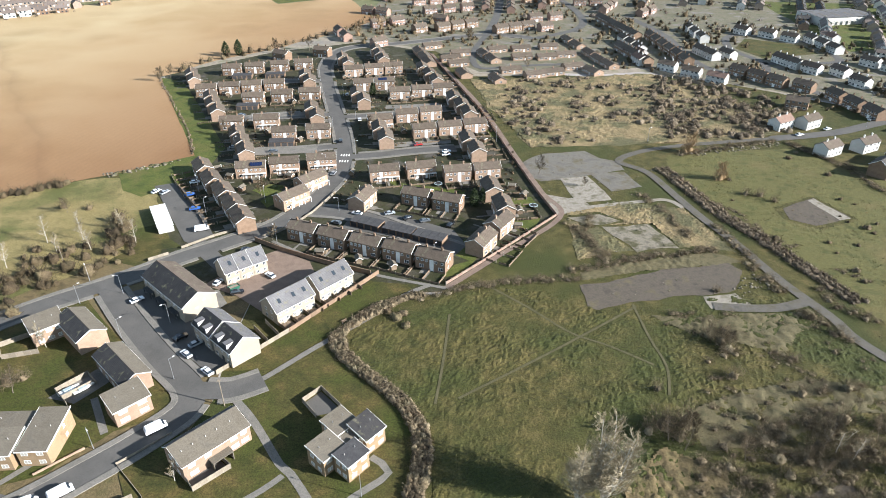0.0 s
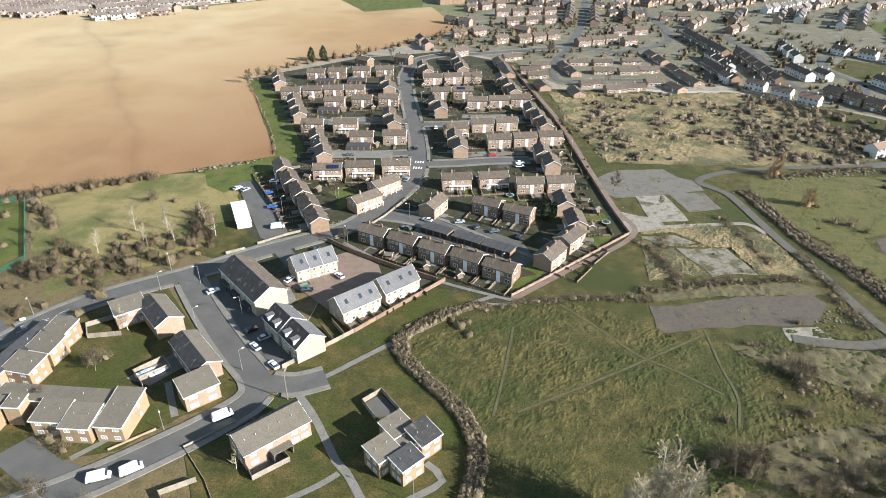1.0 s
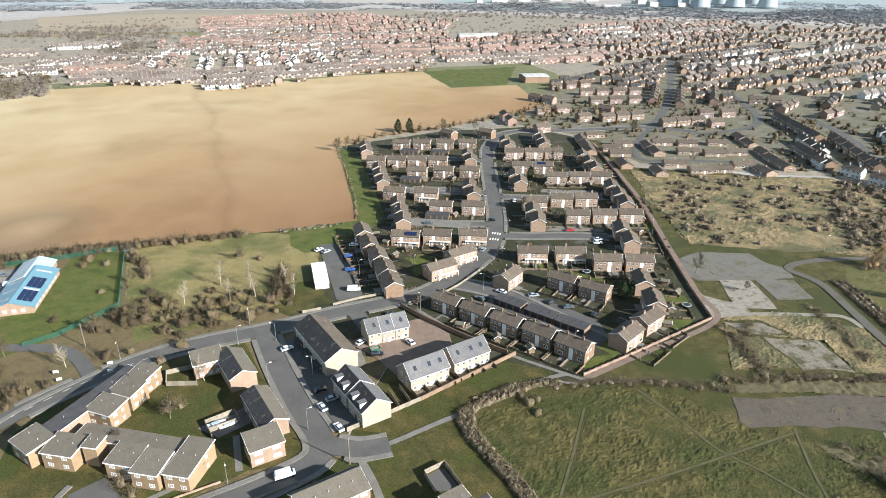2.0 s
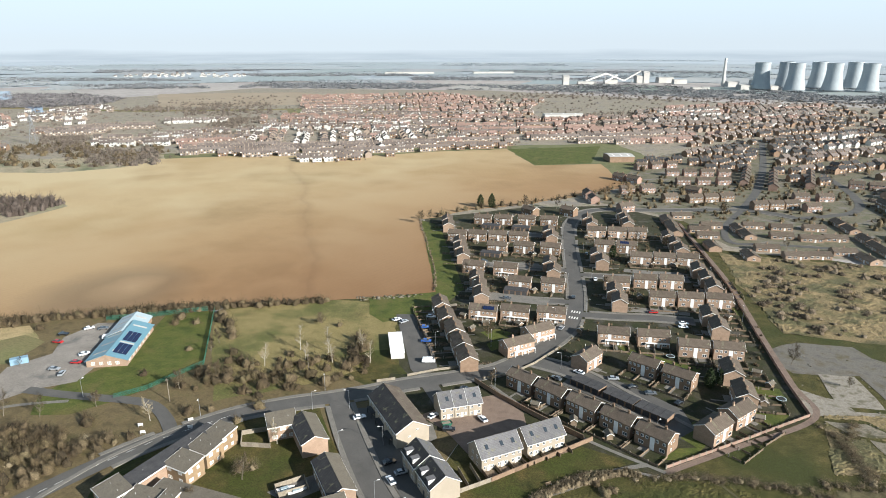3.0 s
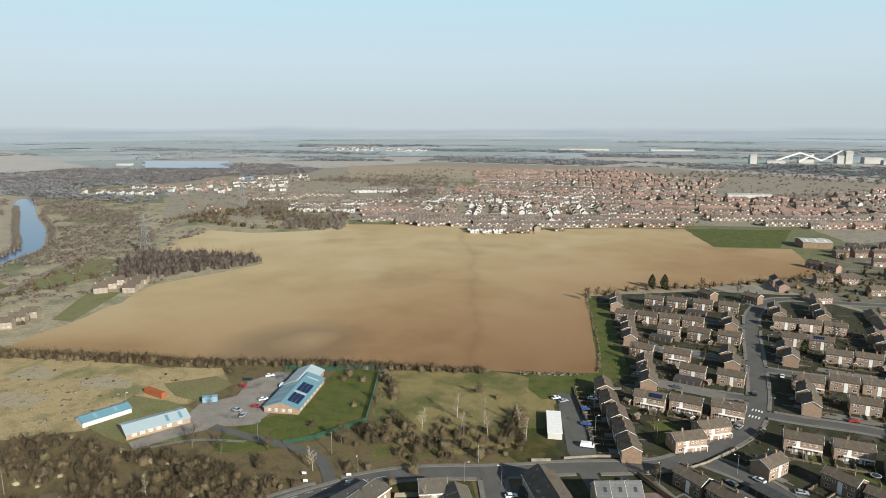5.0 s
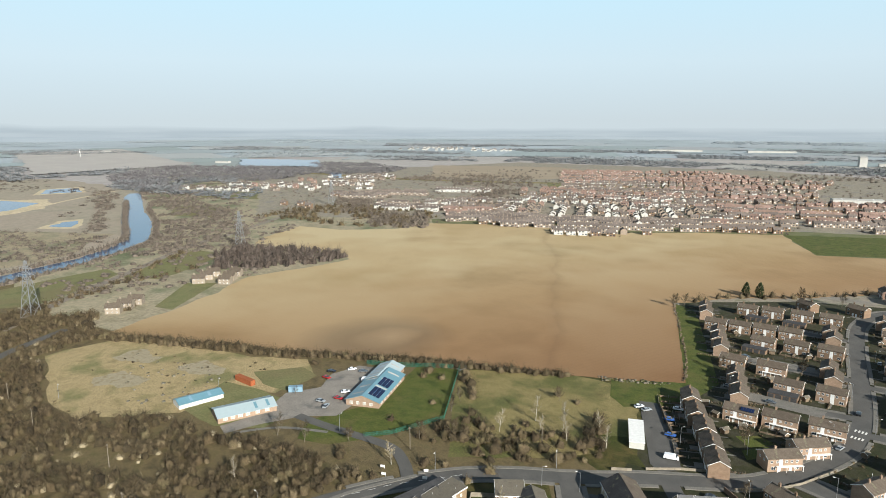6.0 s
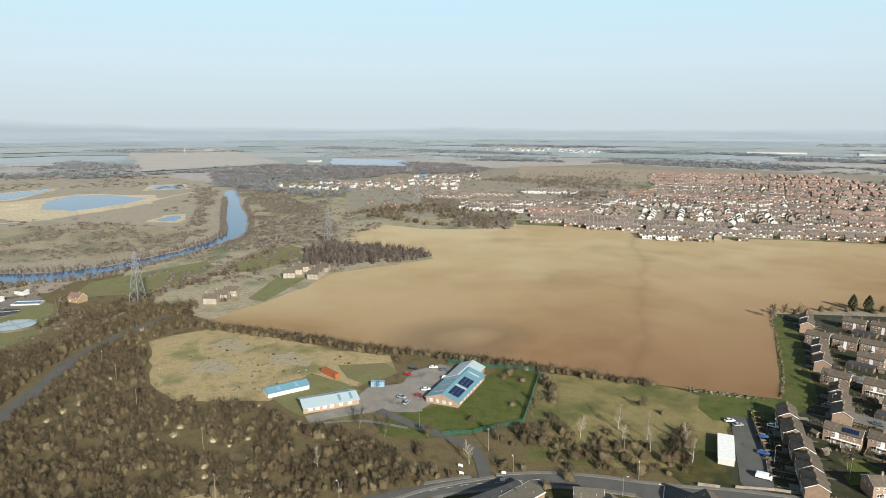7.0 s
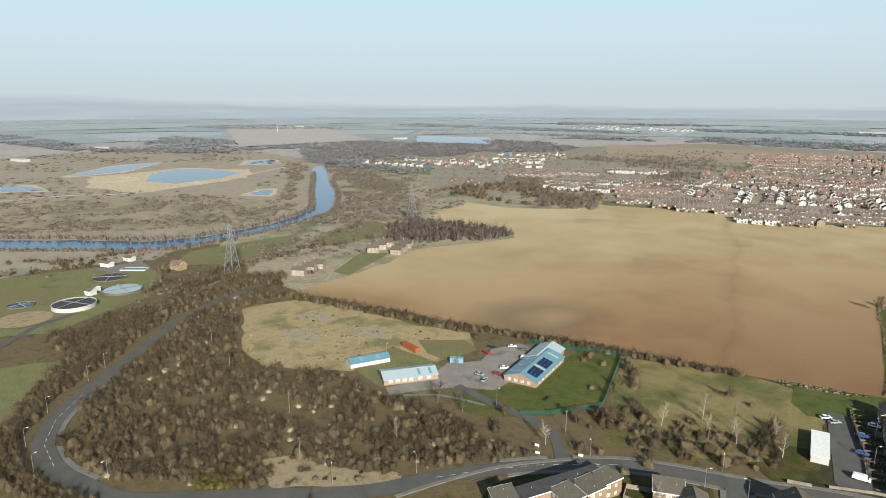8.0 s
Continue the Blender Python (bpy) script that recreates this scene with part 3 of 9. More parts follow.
def bare_tree(name, seed, h, twig, bark, label, limbs=26, twigs=900, width=0.32, fork=1, start=0.25):
    """A leafless tree: tapered trunk with limbs, and a crown of fine twigs."""
    r = random.Random(seed)
    top = empty(name)
    bm = bmesh.new()
    tips = []
    for k in range(fork):
        p, d, w = Vector((0, 0, 0)), Vector((r.uniform(-0.1, 0.1) + 0.22 * (k - (fork - 1) / 2), r.uniform(-0.12, 0.12), 1)), h * 0.016
        n = 7
        spine = []
        for i in range(n):
            q = p + d.normalized() * h * 0.95 / n
            beam(bm, p, q, w, w * 0.82, 6)
            spine.append((p.copy(), q.copy(), w))
            p, w = q, w * 0.8
            d += Vector((r.uniform(-0.14, 0.14), r.uniform(-0.14, 0.14), 0))
        for i in range(limbs):
            f = start + (1 - start) * (i + r.random()) / limbs
            a_, b_, w = spine[min(n - 1, int(f * n))]
            s = a_.lerp(b_, f * n % 1)
            az = r.uniform(0, 6.28)
            ln = h * width * (1.15 - f * 0.75) * r.uniform(0.7, 1.2)
            dd = Vector((math.cos(az), math.sin(az), r.uniform(0.5, 1.1))).normalized()
            mid = s + dd * ln * 0.55
            dd2 = (dd + Vector((r.uniform(-0.4, 0.4), r.uniform(-0.4, 0.4), 0.35))).normalized()
            end = mid + dd2 * ln * 0.6
            beam(bm, s, mid, max(0.03, w * 0.45), max(0.022, w * 0.3), 4)
            beam(bm, mid, end, max(0.022, w * 0.3), 0.012, 4)
            tips += [(s.lerp(mid, 0.6), dd, ln), (mid, dd2, ln), (mid.lerp(end, 0.5), dd2, ln), (end, dd2, ln)]
        tips.append((p, Vector((0, 0, 1)), h * 0.1))
    part("trunk", bm, bark, top)
    tri = []
    for i in range(twigs):
        s, d, ln = tips[r.randrange(len(tips))]
        d = (d + Vector((r.gauss(0, 0.55), r.gauss(0, 0.55), r.gauss(0.15, 0.4)))).normalized()
        s = s + Vector((r.gauss(0, 0.1), r.gauss(0, 0.1), r.gauss(0, 0.1))) * ln
        side = d.orthogonal().normalized() * r.uniform(0.025, 0.05)
        e_ = s + d * r.uniform(0.12, 0.3) * ln * 1.4
        tri += [s + side, s - side, e_]
    crown = raw("crown", [tuple(v) for v in tri], np.arange(len(tri)).reshape(-1, 3), twig)
    crown.parent = top
    return tagged(top, label, "tree")


def plant_copies(ob, spots, seed=1):
    """The first spot takes the thing itself, the others take copies. spots: x, y, scale."""
    r = random.Random(seed)
    for i, (x, y, s) in enumerate(spots):
        m = Matrix.Translation((x, y, 0)) @ Matrix.Rotation(r.uniform(0, 6.28), 4, "Z") @ Matrix.Scale(s, 4)
        if i == 0:
            ob.matrix_basis = m
        else:
            copy_thing(ob, Matrix.Identity(4)).matrix_basis = m


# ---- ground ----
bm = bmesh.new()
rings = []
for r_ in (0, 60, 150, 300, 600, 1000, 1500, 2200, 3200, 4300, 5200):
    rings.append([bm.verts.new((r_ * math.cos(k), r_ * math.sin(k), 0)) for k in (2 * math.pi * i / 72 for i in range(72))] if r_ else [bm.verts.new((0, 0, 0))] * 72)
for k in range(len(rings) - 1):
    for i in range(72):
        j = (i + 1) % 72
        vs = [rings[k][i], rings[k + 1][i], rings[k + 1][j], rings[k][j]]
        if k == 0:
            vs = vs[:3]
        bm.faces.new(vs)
# beyond 2.2 km the ground takes the colour with more painted haze
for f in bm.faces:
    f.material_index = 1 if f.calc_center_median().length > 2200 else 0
tagged(part("ground", bm, [FAR_LAND, HAZED_LAND]), "winter farmland with fields and rough land, paled for haze", "ground", kind="structure")

# ridges where land meets sky: painted haze that glows, softer towards their crests
haze = bpy.data.materials.new("glowing_haze")
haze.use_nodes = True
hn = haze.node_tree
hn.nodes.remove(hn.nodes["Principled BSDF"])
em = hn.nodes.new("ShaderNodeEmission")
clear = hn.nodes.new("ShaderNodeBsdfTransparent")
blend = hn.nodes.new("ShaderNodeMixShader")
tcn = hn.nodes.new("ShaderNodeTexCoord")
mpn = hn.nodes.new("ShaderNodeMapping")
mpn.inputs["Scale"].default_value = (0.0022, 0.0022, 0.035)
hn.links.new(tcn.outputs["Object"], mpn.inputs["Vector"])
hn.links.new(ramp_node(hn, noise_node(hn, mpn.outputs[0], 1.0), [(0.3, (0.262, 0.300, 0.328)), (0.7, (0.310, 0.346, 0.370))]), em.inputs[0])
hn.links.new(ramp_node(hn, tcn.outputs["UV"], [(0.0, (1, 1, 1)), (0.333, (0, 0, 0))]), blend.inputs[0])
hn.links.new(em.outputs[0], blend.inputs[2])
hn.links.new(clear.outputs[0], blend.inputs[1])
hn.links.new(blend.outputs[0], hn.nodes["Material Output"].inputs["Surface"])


def ridge(name, far_off, low, rough_, hill, seed, label):
    """A glowing curtain of distant land along the horizon; its crest fades into the sky."""
    bm = bmesh.new()
    uv = bm.loops.layers.uv.new("fade")
    prev = None
    for i in range(241):
        k = radians(20 + 180 * i / 240)
        h = low + rough_ * noise.noise((i * 0.07, seed, 0)) + rough_ * 0.5 * noise.noise((i * 0.23, seed + 1, 0)) + hill * math.exp(-((i - 222) / 22.0) ** 2)
        c, q = math.cos(k) * far_off, math.sin(k) * far_off
        row = [bm.verts.new((c, q, z)) for z in (-5, h * 0.8, h * 1.5)]
        if prev:
            for n_, (u0, u1) in enumerate(((0.02, 0.02), (0.02, 1.0))):
                f = bm.faces.new((prev[n_], row[n_], row[n_ + 1], prev[n_ + 1]))
                for lp, u in zip(f.loops, (u0, u0, u1, u1)):
                    lp[uv].uv = (u, 0.0)
        prev = row
    tagged(part(name, bm, haze), label, "backdrop", kind="structure")


ridge("backdrop", 4800, 46, 12, 62, 0.3, "blue hills along the horizon, glowing with painted haze")
ridge("backdrop_near", 4200, 15, 7, 22, 4.3, "low ridges before the hills, glowing with painted haze")

# the large sheets of land, laid a little over one another
patch("ground_west", [(-120, 20), (-60, 60), (-60, 170), (-125, 195), (-230, 230), (-330, 170), (-480, 235), (-590, 130), (-640, -60), (-420, -130), (-200, -60)], 0.05, SCRUB_FLOOR, "brown scrubland floor with dead grass", "ground", 4, 12)
patch("ground_east", [(-60, 40), (190, 40), (260, 200), (250, 330), (170, 400), (20, 420), (0, 170), (-60, 170)], 0.05, ROUGH_GRASS, "rough olive winter grassland", "ground", 3, 12)
patch("ground_verge", [(-140, 160), (-95, 165), (-88, 215), (-106, 264), (-150, 262), (-142, 200)], 0.03, ROUGH_GRASS, "rough grass beside the road", "ground", 1, 10)
patch("ground_hedge_foot", [(-200, 222), (-150, 238), (-100, 255), (-110, 290), (-142, 272), (-204, 236)], 0.03, ROUGH_GRASS, "rough grass at the foot of the hedge", "ground", 1, 10)
patch("ground_plots", [(-10, 400), (20, 340), (60, 425), (140, 425), (200, 380), (190, 440), (60, 470), (-20, 475)], 0.03, ROUGH_GRASS, "rough grass behind the bungalows", "ground", 1, 10)
patch("ground_south", [(-260, -60), (-180, -240), (180, -240), (260, -60), (220, 60), (-50, 62), (-110, 30), (-200, -40)], 0.03, ROUGH_GRASS, "rough grassland below the flight", "ground", 3, 14)
patch("ground_estate", [(-70, 170), (0, 172), (45, 222), (38, 250), (20, 348), (-8, 470), (-60, 500), (-120, 470), (-178, 412), (-112, 285), (-100, 195)], 0.09, GARDEN, "estate gardens of grass, soil and paving", "ground", 1, 10)
patch("ground_north", [(-60, 470), (0, 470), (20, 410), (130, 420), (170, 400), (260, 330), (420, 420), (560, 700), (480, 1450), (40, 1500), (-520, 1650), (-1140, 1500), (-1320, 760), (-740, 418), (-600, 452), (-540, 490), (-530, 552), (-450, 602), (-335, 658), (-330, 600), (-220, 480), (-190, 400)], 0.06, surface("town_ground", [(0.175, 0.155, 0.108), (0.270, 0.232, 0.182), (0.145, 0.148, 0.085)], size=9, fine=1.2, bump=0.3, depth=0.3, second=(22, (0.20, 0.182, 0.160), 0.6)), "town gardens, verges and streets", "ground", 6, 25)
patch("ground_semis", [(-78, 512), (-10, 480), (24, 420), (130, 430), (260, 335), (420, 425), (560, 700), (480, 860), (200, 880), (60, 900), (-40, 760), (-60, 660)], 0.10, surface("old_gardens", [(0.085, 0.088, 0.045), (0.150, 0.132, 0.092), (0.094, 0.102, 0.050)], size=7, fine=0.9, bump=0.3, depth=0.2, second=(12, (0.175, 0.160, 0.140), 0.60)), "gardens and streets of the older houses", "ground", 3, 20)
patch("ground_northwest", [(-440, 300), (-370, 130), (-480, 100), (-560, 120), (-640, 250), (-766, 316), (-900, 362), (-1112, 434), (-1450, 640), (-1330, 780), (-740, 430), (-560, 560), (-450, 480)], 0.07, surface("valley_side", [(0.225, 0.195, 0.125), (0.310, 0.265, 0.180), (0.185, 0.180, 0.105)], size=22, fine=2.5, bump=0.2, second=(60, (0.120, 0.135, 0.072), 0.56)), "rough valley side with scrub and small fields", "ground", 6, 20)
patch("ground_field_edge", [(-600, 440), (-500, 560), (-330, 560), (-150, 600), (-40, 560), (-40, 720), (-100, 830), (-210, 770), (-340, 690), (-470, 630), (-620, 520)], 0.05, LANE_GRASS, "rough grass between the field and the town", "ground", 3, 12)
patch("town_green", [(-655, 943), (-437, 1083), (-486, 1202), (-727, 1047)], 0.16, PASTURE, "green playing fields behind the town houses", "field", 5, 14)
patch("hill_field", [(-979, 988), (-761, 1129), (-720, 1330), (-957, 1420), (-1230, 1244)], 0.16, FAR_TAN, "pale brown field on the rise behind the town", "field", 10, 20)
patch("far_lake", [(-1567, 866), (-1384, 983), (-1450, 1040), (-1620, 1153), (-1834, 1015)], 2.6, WATER, "long narrow lake beyond the wood", "lake", 12, 20)
patch("town_pond", [(-1122, 821), (-1098, 836), (-1223, 932), (-1249, 915)], 0.3, WATER, "small pond at the edge of the wood", "pond", 5, 12)
for pts in ([(-815, 353), (-761, 388), (-853, 436), (-913, 397)], [(-977, 469), (-895, 522), (-980, 572), (-1069, 515)]):
    patch("valley_field", pts, 0.16, PASTURE, "small green field on the valley side", "field", 4, 10)
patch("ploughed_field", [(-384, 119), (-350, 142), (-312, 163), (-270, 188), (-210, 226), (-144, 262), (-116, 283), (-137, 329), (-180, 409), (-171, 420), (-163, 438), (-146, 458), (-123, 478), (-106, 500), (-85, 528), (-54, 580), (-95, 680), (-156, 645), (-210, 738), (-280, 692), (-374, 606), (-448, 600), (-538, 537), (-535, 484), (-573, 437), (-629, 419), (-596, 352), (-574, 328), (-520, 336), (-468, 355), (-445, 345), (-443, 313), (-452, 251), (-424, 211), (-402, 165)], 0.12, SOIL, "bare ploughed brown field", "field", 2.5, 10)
patch("sports_field", [(-210, 738), (-156, 648), (-104, 679), (-113, 800)], 0.16, LAWN, "green playing field beside the plough land", "field", 0.8, 12)
patch("river", [(-700, -90), (-666, -40), (-634, 14), (-595, 67), (-590, 112), (-621, 183), (-674, 239), (-807, 288), (-1063, 386), (-1118, 414), (-1112, 432), (-904, 353), (-766, 307), (-669, 263), (-629, 223), (-596, 175), (-574, 130), (-558, 97), (-562, 59), (-623, -38), (-650, -100)], 0.10, WATER, "slow blue river with a bend", "river", 2.5, 12)
patch("sand_bank", [(-1010, 40), (-1150, 60), (-1170, 130), (-1210, 205), (-1120, 300), (-1010, 262), (-950, 172), (-915, 101)], 0.08, surface("pale_sand", [(0.56, 0.46, 0.31), (0.45, 0.375, 0.25), (0.50, 0.41, 0.28)], size=40, fine=4, bump=0.1), "pale sandy banks round the ponds", "ground", 10, 20)
# the slope's stubble colour is paled to paint haze over it
patch("tan_slope", [(-2680, 627), (-2814, 1026), (-1694, 799), (-1635, 406)], 2.5, surface("hazed_far_stubble", [(0.330, 0.305, 0.280), (0.375, 0.345, 0.312)], size=90, fine=8, bump=0.0, grain=0.08), "brown field on the far slope, paled for haze", "field", 14, 40)
patch("valley_floor", [(-500, -240), (-530, 60), (-570, 190), (-650, 285), (-900, 375), (-1150, 460), (-1500, 420), (-1700, 120), (-1500, -260)], 0.06, surface("valley_grass", [(0.225, 0.196, 0.142), (0.290, 0.252, 0.190), (0.185, 0.172, 0.125)], size=45, fine=6, bump=0.0, grain=0.2, second=(130, (0.285, 0.240, 0.185), 0.5)), "tan grassland on the valley floor", "ground", 15, 30)
patch("flood_meadow", [(-904, -60), (-855, 161), (-730, 250), (-640, 180), (-621, 129), (-704, -60)], 0.07, surface("flood_meadow_grass", [(0.220, 0.185, 0.120), (0.300, 0.250, 0.165), (0.165, 0.155, 0.098)], size=26, fine=2.5, bump=0.2, depth=0.2, second=(55, (0.180, 0.172, 0.105), 0.55)), "straw-coloured flood meadow", "ground", 8, 20)
PONDS = ([(-1037, 123), (-1127, 140), (-1195, 190), (-1179, 233), (-1082, 275), (-1023, 226), (-988, 155)], [(-1177, 28), (-1302, 103), (-1338, 183), (-1298, 168), (-1202, 111), (-1164, 36)], [(-1212, 309), (-1283, 339), (-1281, 388), (-1200, 369)], [(-1022, -54), (-1103, -58), (-1068, -24), (-1004, -4)], [(-833, 217), (-856, 238), (-857, 257), (-810, 236)])
SAND = bpy.data.materials["pale_sand"]
for pts in PONDS:
    cx, cy = sum(p[0] for p in pts) / len(pts), sum(p[1] for p in pts) / len(pts)
    rim = []
    for x, y in pts:
        k = 1 + 14.0 / math.hypot(x - cx, y - cy)
        rim.append((cx + (x - cx) * k, cy + (y - cy) * k))
    patch("pond_bank", rim, 0.11, SAND, "pale sandy bank of a pond", "ground", 4, 12)
    patch("pond", pts, 0.20, WATER, "still blue pond between sandy banks", "pond", 4, 12)
ribbon("sand_track", [(-925, -51), (-936, 20), (-920, 102), (-1004, 230), (-1088, 314), (-1173, 414)], 7, 0.24, SAND, "pale sandy track across the valley floor", "path", step=12)
patch("river_pasture", [(-545, 118), (-561, 184), (-532, 186), (-497, 137), (-478, 112), (-500, 70), (-540, 92)], 0.11, PASTURE, "green pasture between railway and river", "field", 3, 12)
patch("river_pasture", [(-521, 181), (-571, 232), (-581, 272), (-548, 280), (-513, 240), (-493, 199)], 0.14, PASTURE, "green pasture above the railway", "field", 3, 10)
patch("works_grass", [(-400, -60), (-380, -8), (-425, 45), (-480, 62), (-520, 45), (-520, -60)], 0.11, PASTURE, "green grass round the treatment works", "ground", 2, 10)
patch("lane_fields", [(-376, 124), (-430, 136), (-500, 190), (-520, 262), (-492, 300), (-446, 318), (-436, 240)], 0.10, LANE_GRASS, "rough pasture round the lane houses", "field", 3, 10)
patch("road_meadow", [(-350, -60), (-336, -6), (-332, 4), (-300, -14), (-272, -26), (-280, -70)], 0.11, PASTURE, "green meadow beside the bend", "ground", 2, 10)
patch("rough_clearing", [(-371, 89), (-371, 120), (-338, 143), (-292, 162), (-267, 179), (-249, 170), (-244, 145), (-264, 130), (-254, 107), (-279, 75), (-306, 71)], 0.11, CLEARING, "pale rough clearing with bare patches", "ground", 3, 8)
patch("hut_grass", [(-263, 109), (-264, 122), (-272, 136), (-255, 142), (-232, 144), (-219, 134), (-217, 123), (-233, 110)], 0.12, PASTURE, "green grass round the huts", "lawn", 1.2, 5)
patch("old_lawn", [(-272, 152), (-262, 172), (-246, 170), (-244, 150), (-256, 146)], 0.13, PASTURE, "green grass behind the container", "ground", 1.5, 6)
patch("centre_lawn", [(-188, 133), (-178, 152), (-171, 178), (-203, 222), (-222, 214), (-214, 196), (-202, 172), (-206, 157), (-211, 139), (-200, 128)], 0.13, LAWN, "mown green lawn round the community centre", "lawn", 0.8, 5)
patch("west_meadow", [(-203, 223), (-164, 252), (-140, 259), (-122, 252), (-108, 222), (-112, 196), (-126, 178), (-150, 158), (-170, 180)], 0.10, PALE_GRASS, "pale grass meadow behind the green fence", "ground", 2, 8)
patch("green_verge", [(-143, 263), (-116, 283), (-178, 408), (-160, 398), (-104, 292), (-106, 264), (-114, 252), (-124, 240), (-134, 246)], 0.13, LAWN, "green strip along the estate edge", "lawn", 0.5, 6)
patch("dirt_bank", [(-203, 47), (-200, 60), (-186, 70), (-170, 88), (-164, 84), (-176, 66), (-184, 50)], 0.13, DIRT, "bare sandy bank beside the road", "ground", 2.5, 4)
patch("straw_land", [(16, 404), (28, 345), (42, 292), (86, 297), (150, 300), (178, 318), (166, 361), (133, 417), (76, 408)], 0.09, STRAW, "straw-coloured waste ground with scrub", "ground", 3, 8)
for pts in ([(-55, 125), (-46, 132), (-29, 147), (-22, 134), (-12, 125), (-6, 114), (-4, 90), (-50, 78), (-62, 90), (-46, 112)], [(-75, 103), (-64, 112), (-46, 96), (-50, 80), (-66, 88)], [(-60, 134), (-24, 178), (-8, 176), (-34, 149), (-46, 135)], [(-114, 167), (-92, 146), (-69, 126), (-71, 117), (-82, 112), (-100, 125), (-106, 150)], [(-98, 122), (-80, 113), (-90, 100), (-110, 92), (-126, 96), (-112, 126)], [(-140, 142), (-122, 150), (-112, 140), (-100, 128), (-116, 122), (-136, 126)], [(-107, 218), (-100, 206), (-93, 200), (-112, 196), (-120, 210)], [(212, 481), (231, 510), (265, 489), (265, 465), (221, 453)], [(-420, 165), (-466, 208), (-450, 225), (-405, 170)]):
    patch("lawn", pts, 0.14, PASTURE if pts[0][0] < -300 else GRASS, "mown winter grass with worn patches", "lawn", 0.4, 4)
patch("lawn", [(-150, 130), (-128, 160), (-112, 168), (-92, 146), (-69, 126), (-82, 112), (-98, 100), (-120, 84), (-140, 92), (-150, 110)], 0.08, GRASS, "worn winter grass round the sheltered flats", "lawn", 0.6, 5)
patch("recreation_ground", [(290, 470), (300, 660), (420, 640), (400, 500)], 0.12, LAWN, "green playing field round the sports hall", "field", 2, 14)

# hardstanding on the old building plots
patch("tarmac_yard", [(44.3, 175), (51.2, 177.6), (75.7, 185.1), (98.6, 190.1), (100.7, 184.4), (93.9, 172.7), (82.9, 169.9), (70.9, 168.6), (48.2, 162.6), (45.7, 163.2)], 0.12, OLD_TARMAC, "old cracked tarmac yard", "yard", 1.6, 3)
patch("cleared_plot", [(33.5, 272.6), (46.7, 285), (67.2, 288.4), (72.3, 280.3), (80.2, 275.1), (80.7, 266.4), (63.3, 260.4), (52.8, 257), (41.5, 254.7), (37.6, 262.8)], 0.12, GREY_PLOT, "cleared grey tarmac plot", "yard", 1.2, 3)
patch("concrete_base", [(50.9, 257.5), (63.1, 259.9), (68.9, 237), (54.1, 234)], 0.15, PALE_SLAB, "pale concrete base of a lost building", "yard", 0.5, 3)
patch("concrete_base", [(40.4, 242.1), (54, 238.5), (59.8, 230.5), (44.3, 224.8), (41.5, 232)], 0.14, PALE_SLAB, "pale broken concrete base at the path end", "yard", 1.2, 3)
patch("tarmac_base", [(64.8, 262.2), (80.3, 264.6), (83.8, 249.1), (70.2, 244.8)], 0.14, GREY_PLOT, "grey tarmac base of a lost building", "yard", 0.5, 3)
patch("concrete_base", [(58.9, 214.9), (78.5, 216.6), (83.9, 199.2), (69.2, 196.8)], 0.14, SLAB, "brown broken slab half grown over", "yard", 1.8, 3)
patch("concrete_base", [(48.4, 222.5), (61.1, 225.7), (68.4, 219.3), (54.6, 214.9)], 0.15, SLAB, "brown broken slab half grown over", "yard", 1.4, 3)
patch("tarmac_base", [(134, 230.5), (151.4, 238.5), (157.1, 221.1), (142, 214.9), (133.1, 221.1)], 0.12, OLD_TARMAC, "weathered dark base in the grass", "yard", 1.6, 3)
patch("concrete_base", [(148, 236.5), (151.4, 238.5), (157.1, 221.1), (152.5, 219.6)], 0.13, PALE_SLAB, "pale concrete strip beside the dark base", "yard", 0.4, 3)
patch("tarmac_base", [(58, 86), (90, 98), (96, 84), (70, 70)], 0.12, OLD_TARMAC, "dark wet tarmac in the scrub", "yard", 1.5, 4)
patch("concrete_apron", [(82.7, 169.3), (93.3, 171.1), (96.5, 164.7), (83.6, 163.2)], 0.14, PALE_SLAB, "pale broken concrete apron with rubble", "yard", 1.0, 3)
# worn lines through the meadow
MEADOW_PATHS = ([(14, 176), (26.4, 163.5), (37.5, 151), (47, 145.3), (58, 137)], [(60, 164), (30, 142), (4, 124)], [(2, 160), (0, 138), (-2, 122)], [(59.2, 165), (60, 148.4), (61.3, 136.2), (58.8, 125.2)])
for pts in MEADOW_PATHS:
    ribbon("footpath", pts, 0.75, 0.13, TRODDEN, "faint trodden path through the grass", "path")

